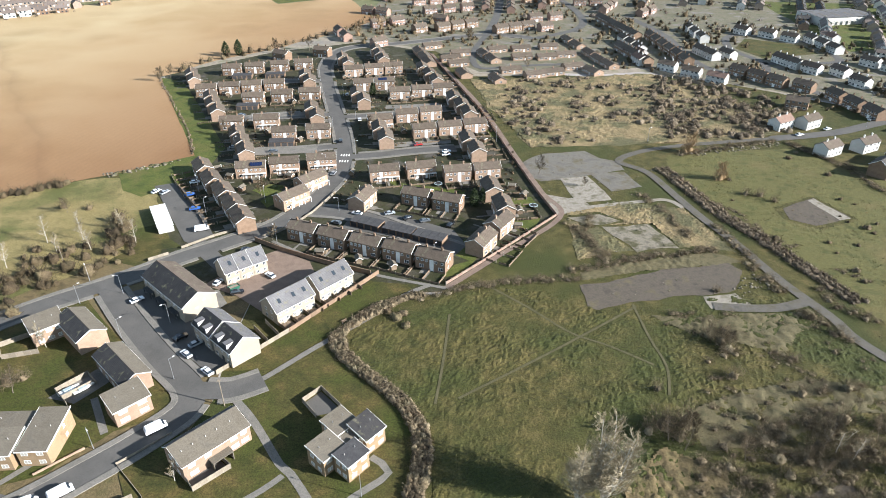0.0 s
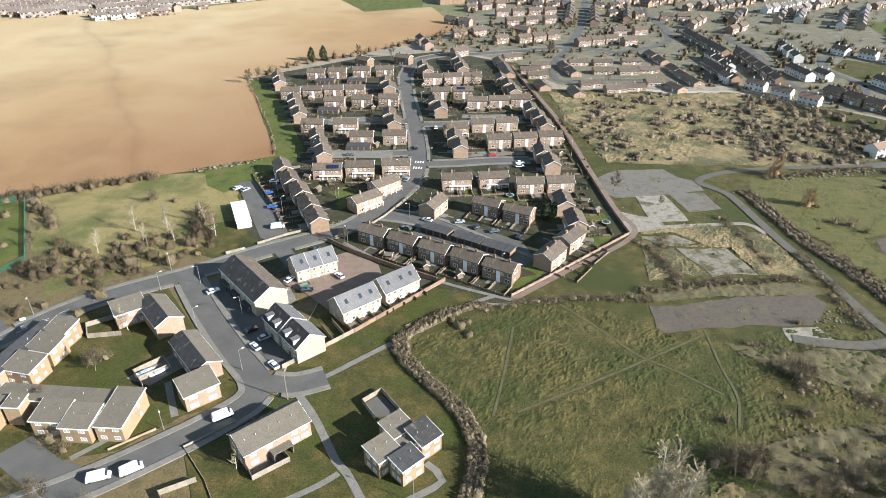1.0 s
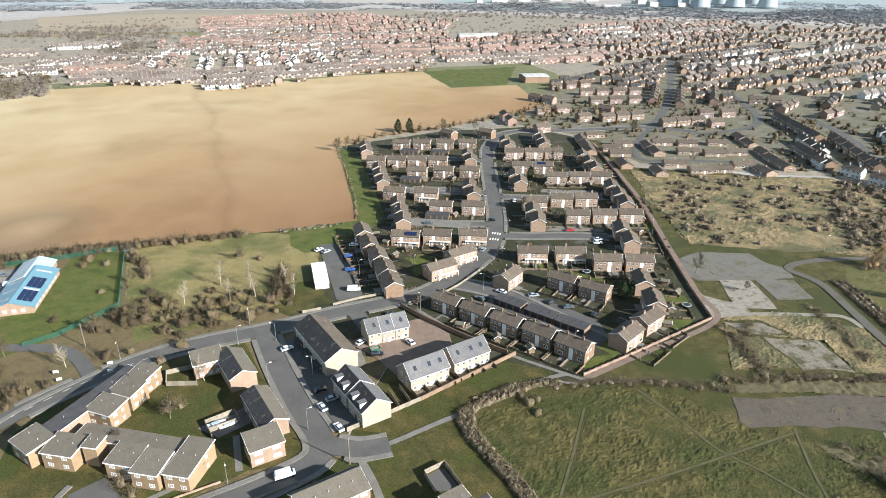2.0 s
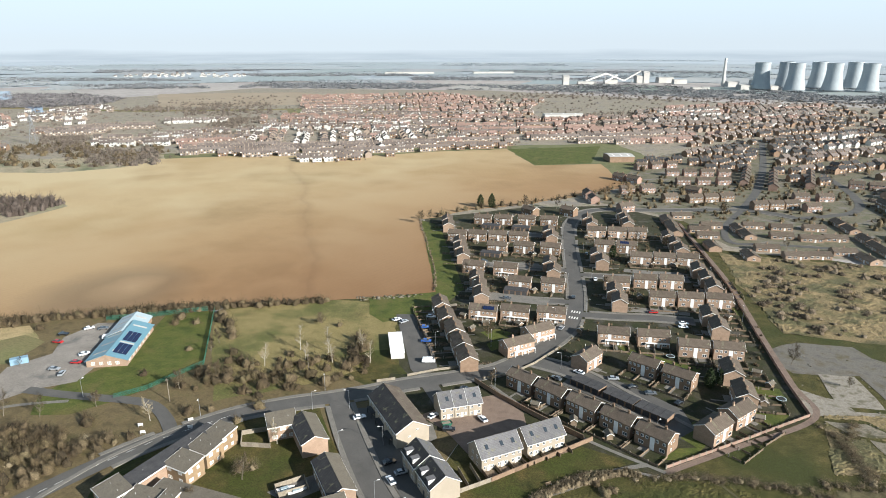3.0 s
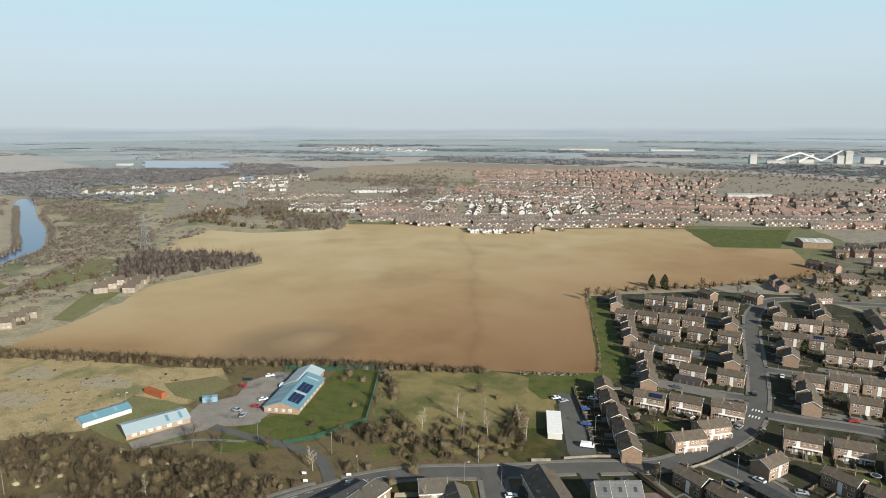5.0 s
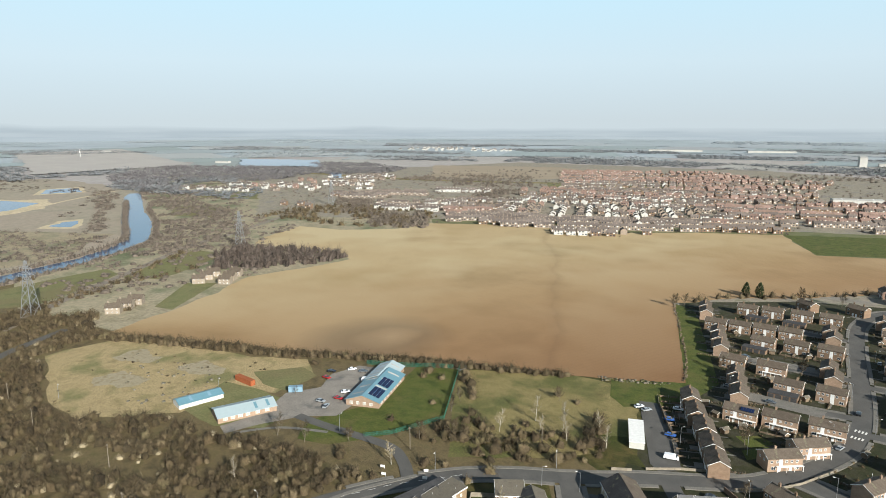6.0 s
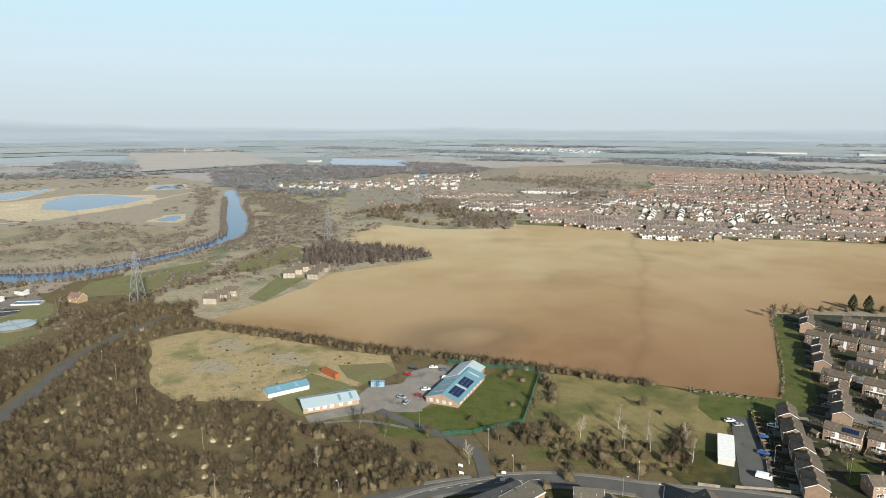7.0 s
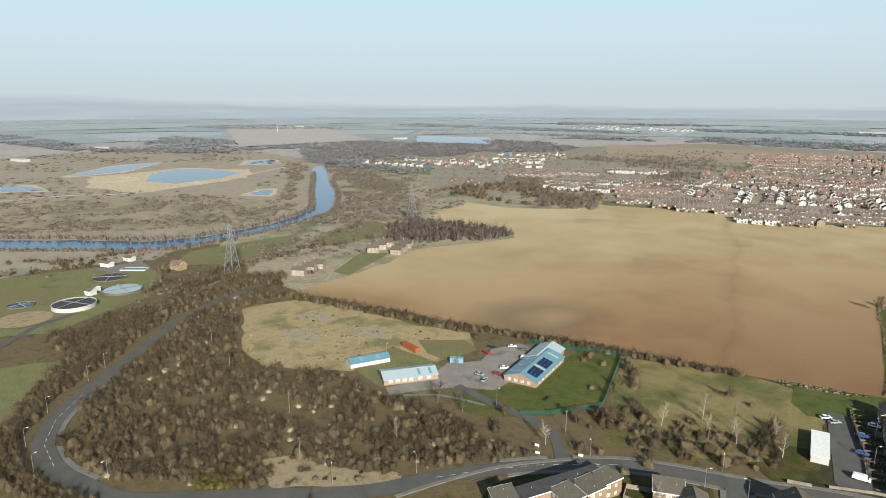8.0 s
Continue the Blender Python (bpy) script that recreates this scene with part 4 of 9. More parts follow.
# ---- roads ----
MAIN = [(-361, 47), (-344, 38), (-314, 18), (-290, 2), (-271, -8), (-252, -12), (-232, -9), (-216, -1), (-201, 10), (-186, 38), (-168, 72), (-163, 94), (-158, 111), (-150, 131), (-137, 152), (-124, 165), (-112, 174), (-100, 184), (-92, 192), (-78, 203), (-66, 213), (-60, 221), (-52, 238), (-46, 260), (-45.5, 280), (-50, 308), (-60, 350), (-70, 392), (-78, 440), (-70, 480), (-27, 497), (34, 522), (70, 510)]
ROAD_LIST = [
    ("road_main", MAIN, 7.2),
    ("road_close", [(-108, 174), (-94, 157), (-78, 139.5), (-66.5, 128), (-65, 120), (-72, 110), (-81, 100.5), (-92, 90), (-110, 76), (-130, 62)], 7.0),
    ("road_stub", [(-66, 127), (-56, 127), (-48, 131)], 6.5),
    ("road_court", [(-57, 229), (-36, 225), (-18, 214), (-3, 203), (6, 197)], 8.0),
    ("road_mews", [(-83, 196), (-74, 186), (-64, 176), (-54, 168)], 6.0),
    ("road_north_court", [(-46, 281), (-30, 284), (-12, 289), (6, 292)], 6.0),
    ("road_west_court", [(-49, 295), (-70, 290), (-92, 288)], 5.5),
    ("road_row_court", [(-58, 340), (-76, 337), (-100, 334), (-118, 330)], 5.5),
    ("road_top_court", [(-70, 402), (-90, 400), (-112, 397), (-140, 392)], 5.5),
    ("road_centre_court", [(-54, 335), (-36, 338), (-14, 344), (2, 348)], 5.5),
    ("road_drive", [(-148, 137), (-158, 144), (-170, 148), (-190, 144), (-204, 141), (-217, 139)], 4.5),
    ("road_works", [(-361, 47), (-375, 60), (-392, 80), (-410, 110)], 6.0),
    ("road_works_lane", [(-360, -40), (-373, -29), (-395, -15), (-410, 4)], 4.0),
    ("road_track", [(160, 80), (123.4, 139.7), (117.6, 158.6), (111, 178.6), (105.5, 203.1), (99.8, 222.5), (95.8, 240), (90, 264), (80.4, 276), (92.7, 287), (113.6, 294.5), (140.9, 300), (163, 304)], 3.6),
    ("road_drive_yard", [(84, 164.1), (93.6, 162.9), (104.3, 163.2), (113.5, 166.2)], 4.0),
    ("road_east", [(163, 304), (198, 312), (233, 328), (290, 350)], 6.5),
    ("road_crescent", [(268, 320), (243, 346), (221, 376), (200, 404), (176, 425), (170, 460), (172, 520), (160, 590)], 6.5),
    ("road_green", [(200, 404), (216, 440), (208, 480), (226, 520), (270, 500), (272, 450), (250, 440), (216, 440)], 5.5),
    ("road_school", [(34, 522), (48, 600), (60, 720), (70, 900)], 6.5),
    ("road_bungalow", [(34, 522), (22, 470), (24, 430), (50, 434), (96, 440)], 4.5),
    ("road_upper", [(70, 510), (110, 545), (120, 600), (110, 700)], 6.5),
]
for nm, pts, w in ROAD_LIST:
    ROADS.append((np.array([tuple(p) for p in resample(pts, 2.0)]), w / 2))
for k, (nm, pts, w) in enumerate(ROAD_LIST):
    track = nm in ("road_track", "road_drive_yard")
    ribbon(nm, pts, w, 0.20 + 0.004 * k, TRACK if track else ASPHALT, "worn tarmac track" if track else "grey asphalt estate road", "road")
ribbon("road_spur", [(-91, 89), (-102, 91), (-111, 95), (-116, 98)], 9.0, 0.19, ASPHALT, "grey asphalt spur before the sheltered flats", "road")
ribbon("pavement", [(-119, 84), (-120, 90), (-120, 97)], 1.6, 0.36, PAVING, "pale pavement beside the spur", "pavement", thick=0.3)
# raised pavements with a kerb on both sides, broken where another road joins
for k, (nm, pts, w) in enumerate(ROAD_LIST):
    if k > 9 or nm == "road_mews":
        continue
    line = resample(pts, 2.0)
    for side in (-1, 1):
        run = []
        for i in range(len(line) + 1):
            ok = False
            if i < len(line):
                p = line[i]
                d = (line[min(i + 1, len(line) - 1)] - line[max(i - 1, 0)]).normalized()
                c = p + Vector((-d.y, d.x)) * side * (w / 2 + 0.85)
                ok = all(j == k or np.min((r_[0][:, 0] - c.x) ** 2 + (r_[0][:, 1] - c.y) ** 2) > (r_[1] + 0.9) ** 2 for j, r_ in enumerate(ROADS)) and not (k == 0 and i < 150)
            if ok:
                run.append((c.x, c.y))
            else:
                if len(run) > 3:
                    ribbon("pavement", run, 1.7, 0.36, PAVING, "pale pavement with a kerb", "pavement", thick=0.3)
                run = []
# car parks and paved courts
patch("car_park", [(-122, 250), (-115, 253), (-107, 246), (-100, 235), (-91.5, 221.5), (-84.5, 208), (-88, 200), (-94, 204)], 0.24, ASPHALT, "asphalt car park beside the terrace", "car park", 0.2, 5)
patch("centre_car_park", [(-224, 110), (-221, 124), (-214, 141), (-205, 150), (-208, 160), (-222, 184), (-234, 196), (-242, 192), (-243, 176), (-234, 163), (-240, 148), (-234, 138), (-230, 126), (-231, 112)], 0.23, surface("worn_yard", [(0.200, 0.180, 0.155), (0.255, 0.230, 0.200)], size=6, fine=0.4, bump=0.1, depth=0.01, second=(9, (0.13, 0.125, 0.115), 0.6)), "worn pale asphalt yard of the community centre", "car park", 0.5, 5)
patch("close_parking", [(-100, 172), (-92, 176), (-72, 152), (-58, 138), (-63, 133), (-80, 148)], 0.22, ASPHALT, "parking bays in front of the new terrace", "car park", 0.2, 4)
patch("mews_court", [(-78, 176), (-66, 170), (-54, 160), (-40, 176), (-46, 190), (-58, 198), (-68, 190)], 0.21, BLOCK_PAVE, "brown block-paved parking court", "car park", 0.2, 4)
patch("garage_court", [(-38, 214), (-16, 206), (2, 196), (8, 202), (4, 212), (-14, 222), (-34, 230)], 0.22, ASPHALT, "asphalt garage court", "car park", 0.2, 4)
patch("yard_parking", [(-102, 124), (-92, 138), (-86, 134), (-94, 122)], 0.22, PAVING, "concrete yard beside the flats", "yard", 0.2, 4)
for pts in ([(-120, 396), (-86, 402), (-86, 408), (-120, 403)], [(-104, 333), (-70, 338), (-70, 346), (-104, 341)], [(-26, 292), (4, 298), (4, 304), (-26, 298)], [(-32, 348), (-2, 352), (-2, 358), (-32, 354)], [(-98, 282), (-60, 286), (-60, 294), (-98, 290)]):
    patch("parking_court", pts, 0.22, PAVING, "paved parking court between the rows", "car park", 0.2, 4)
# paths between the flats
for pts, w in (([(-54, 125.5), (-47, 132.5), (-36, 144.5), (-23, 157.5), (-12, 170), (-4, 176)], 1.8), ([(-54, 124), (-47.3, 116.6), (-37.5, 102.6), (-34.6, 100), (-29.9, 93.7), (-25, 86)], 2.0), ([(-36.2, 99.5), (-40, 95.5), (-47, 90)], 1.6), ([(-16.8, 104.9), (-12.3, 100.3), (-19.6, 93.7), (-24, 89)], 1.8), ([(-82, 112), (-90, 124)], 1.8), ([(-100, 96), (-92, 106)], 1.6), ([(1, 174), (-23, 182), (-44, 192), (-62, 204)], 1.4), ([(-222, 113), (-213, 128), (-196, 139)], 1.8)):
    ribbon("path", pts, w, 0.19, PAVING, "concrete footpath over the grass", "path")
ribbon("shale_path", [(1, 174), (19, 193.5), (45.5, 223), (41, 245), (33, 287), (22.5, 346), (8, 404), (-8, 465)], 2.2, 0.18, RED_SHALE, "reddish shale path along the estate boundary", "path")
ribbon("plank_path", [(44.3, 224.8), (57.6, 230.5), (79.1, 235.5), (90.9, 237), (95.6, 230)], 2.4, 0.17, PALE_SLAB, "pale concrete lane across the plots", "path")
ribbon("railway", [(-380, 30), (-444, 93), (-487, 137), (-536, 197), (-606, 278), (-642, 344), (-760, 520)], 7.0, 0.3, surface("track_ballast", [(0.17, 0.145, 0.115), (0.24, 0.205, 0.165)], size=8, fine=0.8, bump=0.3, depth=0.05), "railway track on pale ballast", "railway", thick=0.3)
ribbon("embankment_road", [(-1300, 860), (-1010, 905), (-870, 960), (-700, 1060)], 26, 0.16, PALE_GRASS, "pale embankment across the fields", "ground")
ribbon("pavement", [(-311.4, 21.9), (-287.6, 6), (-269.4, -3.6), (-251.9, -7.3), (-233.4, -4.5), (-218.5, 3)], 1.9, 0.36, PAVING, "pale pavement inside the bend", "pavement", thick=0.3)
ribbon("pavement", [(-148, 141), (-156, 120), (-159, 100), (-160, 80)], 1.6, 0.36, PAVING, "pale pavement above the road", "pavement", thick=0.3)
# white lines
for a_, b_ in (((-150, 131), (-158, 111)), ((-137, 152), (-150, 131)), ((-290, 2), (-271, -8)), ((-271, -8), (-252, -12)), ((-252, -12), (-232, -9)), ((-158, 111), (-163, 94))):
    bm = bmesh.new()
    for i in range(4):
        p, q = Vector(a_).lerp(Vector(b_), i / 4), Vector(a_).lerp(Vector(b_), i / 4 + 0.13)
        s = (q - p).normalized().orthogonal() * 0.08
        bm.faces.new([bm.verts.new((*c, 0.32)) for c in (p + s, p - s, q - s, q + s)])
    tagged(part("road_marking", bm, PAINT_LINE), "white dashed centre line", "road marking", kind="structure")
bm = bmesh.new()
for p in ((-47.4, 283), (-46.2, 283), (-45.0, 283), (-43.8, 283), (-47.2, 276), (-46.0, 276), (-44.8, 276), (-43.6, 276)):
    bm.faces.new([bm.verts.new((p[0] + x, p[1] + y, 0.32)) for x, y in ((-0.3, -1.2), (0.3, -1.2), (0.3, 1.2), (-0.3, 1.2))])
tagged(part("road_marking", bm, PAINT_LINE), "white blocks of a road hump", "road marking", kind="structure")


# ---- houses ----
WINDOW_MESH = {}


def window(parent, m, w, h, split=True, name="window"):
    """A framed window: white frame, pale pane set in it; far ones are one mesh with dark glass."""
    key = (round(w, 2), round(h, 2), split)
    if key not in WINDOW_MESH:
        f = bmesh.new()
        t = 0.09
        xs, zs = (-w / 2, -w / 2 + t, -t / 2, t / 2, w / 2 - t, w / 2), (0, t, h - t, h)
        grid = [[f.verts.new((x, -0.06, z)) for z in zs] for x in xs]
        rim = [[f.verts.new((x, 0.02, z)) for z in zs] for x in xs]
        edge = [(i, 0) for i in range(6)] + [(5, k) for k in range(1, 4)] + [(i, 3) for i in range(4, -1, -1)] + [(0, k) for k in range(2, 0, -1)]
        for a_, b_ in zip(edge, edge[1:] + edge[:1]):
            f.faces.new((grid[a_[0]][a_[1]], rim[a_[0]][a_[1]], rim[b_[0]][b_[1]], grid[b_[0]][b_[1]]))
        for i in range(5):
            for k in range(3):
                c = [grid[i][k], grid[i + 1][k], grid[i + 1][k + 1], grid[i][k + 1]]
                if i in (1, 3) and k == 1:
                    d = [f.verts.new((v.co.x, -0.02, v.co.z)) for v in c]
                    for q in range(4):
                        f.faces.new((c[q], c[(q + 1) % 4], d[(q + 1) % 4], d[q]))
                    if not split:
                        f.faces.new(d).material_index = 1
                else:
                    f.faces.new(c)
        fr = bpy.data.meshes.new("window")
        f.to_mesh(fr)
        fr.materials.append(TRIM)
        fr.materials.append(GLASS)
        pn = None
        if split:
            g = bmesh.new()
            box(g, -w / 2 + t * 0.5, w / 2 - t * 0.5, -0.02, 0.01, t * 0.5, h - t * 0.5)
            pn = bpy.data.meshes.new("pane")
            g.to_mesh(pn)
            pn.materials.append(PALE_PANE)
        WINDOW_MESH[key] = (fr, pn)
    fr, pn = WINDOW_MESH[key]
    o = new(name, fr)
    o.parent = parent
    o.matrix_basis = m
    if pn:
        p = new("pane", pn)
        p.parent = o
    return o


def gable_walls(bm, L, D, eaves, ridge, off=0.0):
    """A pentagon prism: ridge along x, shifted by `off` in y."""
    end = []
    for x in (-L / 2, L / 2):
        end.append([bm.verts.new((x, y, z)) for y, z in ((-D / 2, 0), (D / 2, 0), (D / 2, eaves), (off, ridge), (-D / 2, eaves))])
    bm.faces.new(end[0])
    bm.faces.new(end[1][::-1])
    for i in range(5):
        j = (i + 1) % 5
        bm.faces.new((end[0][j], end[0][i], end[1][i], end[1][j]))
    bmesh.ops.recalc_face_normals(bm, faces=bm.faces[:])


def roof_slope(bm, L, y0, z0, y1, z1, t=0.16, over=0.3):
    """A sloping slab from the eave (y0, z0) to the ridge (y1, z1)."""
    d = Vector((0, y1 - y0, z1 - z0)).normalized()
    n = Vector((0, -d.z, d.y))
    if n.z < 0:
        n = -n
    e_ = Vector((0, y0, z0)) - d * over
    r_ = Vector((0, y1, z1))
    v = []
    for x in (-L / 2 - 0.25, L / 2 + 0.25):
        for c in (e_, r_, r_ + n * t, e_ + n * t):
            v.append(bm.verts.new((x, c.y, c.z)))
    for f in ((0, 1, 2, 3), (7, 6, 5, 4), (0, 4, 5, 1), (1, 5, 6, 2), (2, 6, 7, 3), (3, 7, 4, 0)):
        bm.faces.new([v[i] for i in f])
    bmesh.ops.recalc_face_normals(bm, faces=bm.faces[:])


def bargeboard(parent, x, D, eaves, ridge, off=0.0, w=0.22):
    bm = bmesh.new()
    for s in (-1, 1):
        p, q = Vector((x, s * (D / 2 + 0.3), eaves - 0.12)), Vector((x, off, ridge + 0.08))
        vs = [bm.verts.new((x + dx, c.y, c.z + dz)) for dx in (-0.05, 0.05) for c, dz in ((p, -w / 2), (q, -w / 2), (q, w / 2), (p, w / 2))]
        for f in ((0, 1, 2, 3), (7, 6, 5, 4), (0, 4, 5, 1), (1, 5, 6, 2), (2, 6, 7, 3), (3, 7, 4, 0)):
            bm.faces.new([vs[i] for i in f])
    bmesh.ops.recalc_face_normals(bm, faces=bm.faces[:])
    part("bargeboard", bm, TRIM, parent)


def chimney(parent, x, y, z, wall, h=1.1):
    bm = bmesh.new()
    box(bm, x - 0.35, x + 0.35, y - 0.28, y + 0.28, z - 0.7, z + h)
    box(bm, x - 0.42, x + 0.42, y - 0.35, y + 0.35, z + h, z + h + 0.1)
    for dx in (-0.17, 0.17):
        beam(bm, (x + dx, y, z + h + 0.1), (x + dx, y, z + h + 0.45), 0.11, 0.09, 6)
    part("chimney", bm, wall, parent)


SIDES = {"front": lambda L, D: pose(0, -D / 2, 0, 0, 0, 0), "back": lambda L, D: pose(0, D / 2, 0, 0, 0, 180), "left": lambda L, D: pose(-L / 2, 0, 0, 0, 0, -90), "right": lambda L, D: pose(L / 2, 0, 0, 0, 0, 90)}


def house(name, L, D, eaves, ridge, wall, roof, label, wins=(), doors=(), stacks=(), off=0.0, category="house", panels=(), gutter=True, roof2=None, glazed=False, barge=True):
    """A pitched-roof house, ridge along x, front towards -y. wins: side, x, z, width, height. doors: side, x, width, height, material."""
    top = empty(name)
    bm = bmesh.new()
    gable_walls(bm, L, D, eaves, ridge, off)
    part("wall", bm, wall, top)
    # where roof2 differs, the darker slope carries some of its shade as colour
    for k, (y0, mat) in enumerate(((-D / 2, roof), (D / 2, roof2 or roof))):
        bm = bmesh.new()
        roof_slope(bm, L, y0, eaves + 0.03, off, ridge + 0.03)
        part("roof", bm, mat, top)
    for x in (-L / 2 - 0.27, L / 2 + 0.27) if barge else ():
        bargeboard(top, x, D, eaves, ridge, off)
    if gutter:
        for s in (-1, 1):
            bm = bmesh.new()
            box(bm, -L / 2 - 0.2, L / 2 + 0.2, s * (D / 2 + 0.36) - 0.07, s * (D / 2 + 0.36) + 0.07, eaves - 0.24, eaves - 0.10)
            part("gutter", bm, TRIM, top)
    for side, x, z, w, h in wins:
        window(top, SIDES[side](L, D) @ pose(x, 0, z), w, h, glazed)
    for side, x, w, h, mat in doors:
        bm = bmesh.new()
        box(bm, x - w / 2, x + w / 2, -0.07, 0.02, 0, h)
        d = part("door", bm, mat, top)
        d.matrix_basis = SIDES[side](L, D)
    for side, x, z, w, h, mat in panels:
        bm = bmesh.new()
        box(bm, x - w / 2, x + w / 2, -0.05, 0.02, z, z + h)
        d = part("panel", bm, mat, top)
        d.matrix_basis = SIDES[side](L, D)
    for x in stacks:
        chimney(top, x, off, ridge, wall)
    return tagged(top, label, category)


HOMES = []


def place(ob, spots, z=0.0, group=""):
    """Stands a thing and its copies at rows of x, y, degrees."""
    if group:
        ob["group"] = group
    if group == "houses of the estate":
        HOMES.extend(spots)
    first = True
    for x, y, d in spots:
        m = pose(x, y, z, 0, 0, d)
        if first:
            ob.matrix_basis = m
            first = False
        else:
            copy_thing(ob, m)


PAIR_WINS = [("front", x, 3.3, 0.95, 1.05) for x in (-5.1, -3.3, -1.5, 5.0)] + [("front", x, 0.9, 1.7, 1.2) for x in (-3.6, 4.4)] + [("front", 2.4, 3.3, 0.95, 1.05)] + [("back", x, 3.3, 1.1, 1.05) for x in (-4.2, 4.2)] + [("back", x, 0.9, 1.5, 1.2) for x in (-4.2, 4.2)] + [("right", x, z, 0.8, 0.9) for x, z in ((-1.2, 3.4), (0.6, 3.4), (-1.0, 1.1))]
PAIR_DOORS = [("back", -1.0, 0.95, 2.05, DOOR), ("back", 1.0, 0.95, 2.05, DOOR)]


def estate_pair(wall, word, long=12.4):
    long -= 1.0
    k = long / 12.4
    return house("house", long, 7.0, 5.0, 6.8, wall, ROOF_BROWN, "pair of two-storey %s brick houses with a brown tiled roof" % word, [(s, x * k if s != "right" else x, z, w, h) for s, x, z, w, h in PAIR_WINS], PAIR_DOORS, (-3.2 * k, 3.2 * k), panels=[("front", 0.6 * k, 0.1, 1.5, 4.4, DOOR)], gutter=False)


def wide_pair(wall, word):
    """The houses with a row of four windows over a white porch."""
    wins = [("front", x, 3.4, 0.85, 0.95) for x in (-4.9, -2.9, 0.4, 2.3, 4.2)] + [("front", x, 0.9, 1.6, 1.2) for x in (-4.2, 4.3)] + [("back", x, 3.3, 1.1, 1.05) for x in (-4.6, 0.0, 4.6)] + [("right", x, 3.4, 0.8, 0.9) for x in (-1.4, 1.2)] + [("left", x, 3.4, 0.8, 0.9) for x in (-1.4, 1.2)]
    h = house("house", 12.6, 7.0, 5.0, 6.8, wall, ROOF_BROWN, "pair of %s brick houses with white porch fronts" % word, wins, [("front", -2.0, 0.95, 2.05, DOOR), ("front", 2.0, 0.95, 2.05, DOOR)], (-2.0,), panels=[("front", -1.6, 2.3, 1.3, 2.4, DOOR)], gutter=False)
    bm = bmesh.new()
    box(bm, -3.4, 6.3, -4.6, -3.52, 2.25, 2.42)
    for x in (-3.2, 0.2, 3.1, 6.1):
        box(bm, x - 0.07, x + 0.07, -4.5, -4.36, 0, 2.25)
    part("porch", bm, TRIM, h, "long white flat-roofed porch")
    return h


place(estate_pair(BRICK_BROWN, "brown", 12.0), [(-50.2, 206.6, -22), (-38.4, 202.1, -24), (-26.4, 197.3, -24), (-14.5, 192.8, -24), (-2.9, 187.6, -24), (-10.3, 235.2, -20), (2.2, 230.2, -20)], group="houses of the estate")
place(estate_pair(BRICK_BUFF, "buff"), [
    (5.9, 257.7, 10), (18.8, 260.3, 10), (-19.2, 330.1, 11), (-6.8, 334.2, 11), (-9.5, 308.3, 11), (3.1, 312.0, 11), (15.7, 315.6, 11),
    (-24.9, 367.6, 8), (-12.4, 371.4, 8), (-0.2, 374.7, 8), (-56.7, 412.9, 12), (-44.2, 416.4, 12), (-32.0, 419.5, 12), (-78, 304, 6), (-61.8, 307.5, 6)], group="houses of the estate")
place(estate_pair(BRICK_BROWN, "brown", 12.5), [
    (-106.3, 357.7, 4), (-91.4, 363.0, 4), (-76.3, 366.5, 4), (-137.4, 373, 7), (-125.2, 377, 7), (-112.9, 380.2, 7), (-100.3, 383.1, 7),
    (-134.3, 415.5, 5), (-121.0, 419.6, 5), (-105.8, 424.2, 7), (-91.1, 428.0, 7), (-47.5, 384.0, 8), (-35.0, 386.5, 8), (-107.8, 318.9, 7), (-84, 460, 160), (-110, 450, 150)], group="houses of the estate")
place(wide_pair(BRICK_BUFF, "buff"), [(-25.5, 258, 11), (-9.8, 261.4, 12), (-32.4, 321.5, 12), (-90.7, 321.4, 8), (-70, 266.3, 8), (-54.3, 270.4, 9), (-83.6, 261.6, 8), (-60.5, 233.7, 48), (-55.6, 249.2, 50)], group="houses of the estate")
# rows that run away from the camera, each pair a step aside of the last
STEPPED = [
    (19.6, 240.9, 100), (23.4, 224.9, 99), (20.8, 211.4, 57), (13.6, 198.6, 60), (-32.0, 232.4, 68),
    (-27.6, 296.0, 99), (-31.6, 308.4, 99), (13.6, 331.8, 99), (10.2, 344.4, 99), (6.0, 356.8, 99), (15.6, 281.2, 99), (11.8, 293.8, 99),
    (-44.0, 352.0, 100), (-49.0, 363.8, 100), (-62.2, 428.6, 101), (-67.4, 440.0, 101), (-39.8, 438.2, 101), (-43.4, 450.6, 101), (-47.2, 463.2, 101),
    (-4.0, 390.6, 100), (-8.4, 403.4, 100), (-13.2, 416.4, 100), (-80.4, 388.8, 101), (-85.2, 400.2, 101), (-65.6, 326.2, 101), (-70.6, 338.6, 101),
    (-150.6, 391, 110), (-156.0, 402.4, 110), (-119.6, 334.0, 108), (-125.4, 345.6, 108), (-130.6, 357.4, 108), (-90.6, 279.4, 108), (-95.4, 290.4, 108), (-100.6, 301.6, 108)]
place(estate_pair(BRICK_BUFF, "buff", 12.2), STEPPED, group="houses of the estate")
place(estate_pair(BRICK_BROWN, "brown", 12.2), [(-104.5, 261.1, 120), (-96.7, 248.4, 120), (-88.7, 237.3, 120), (-81.6, 226.0, 120), (-75.3, 215.3, 120)], group="houses of the estate")
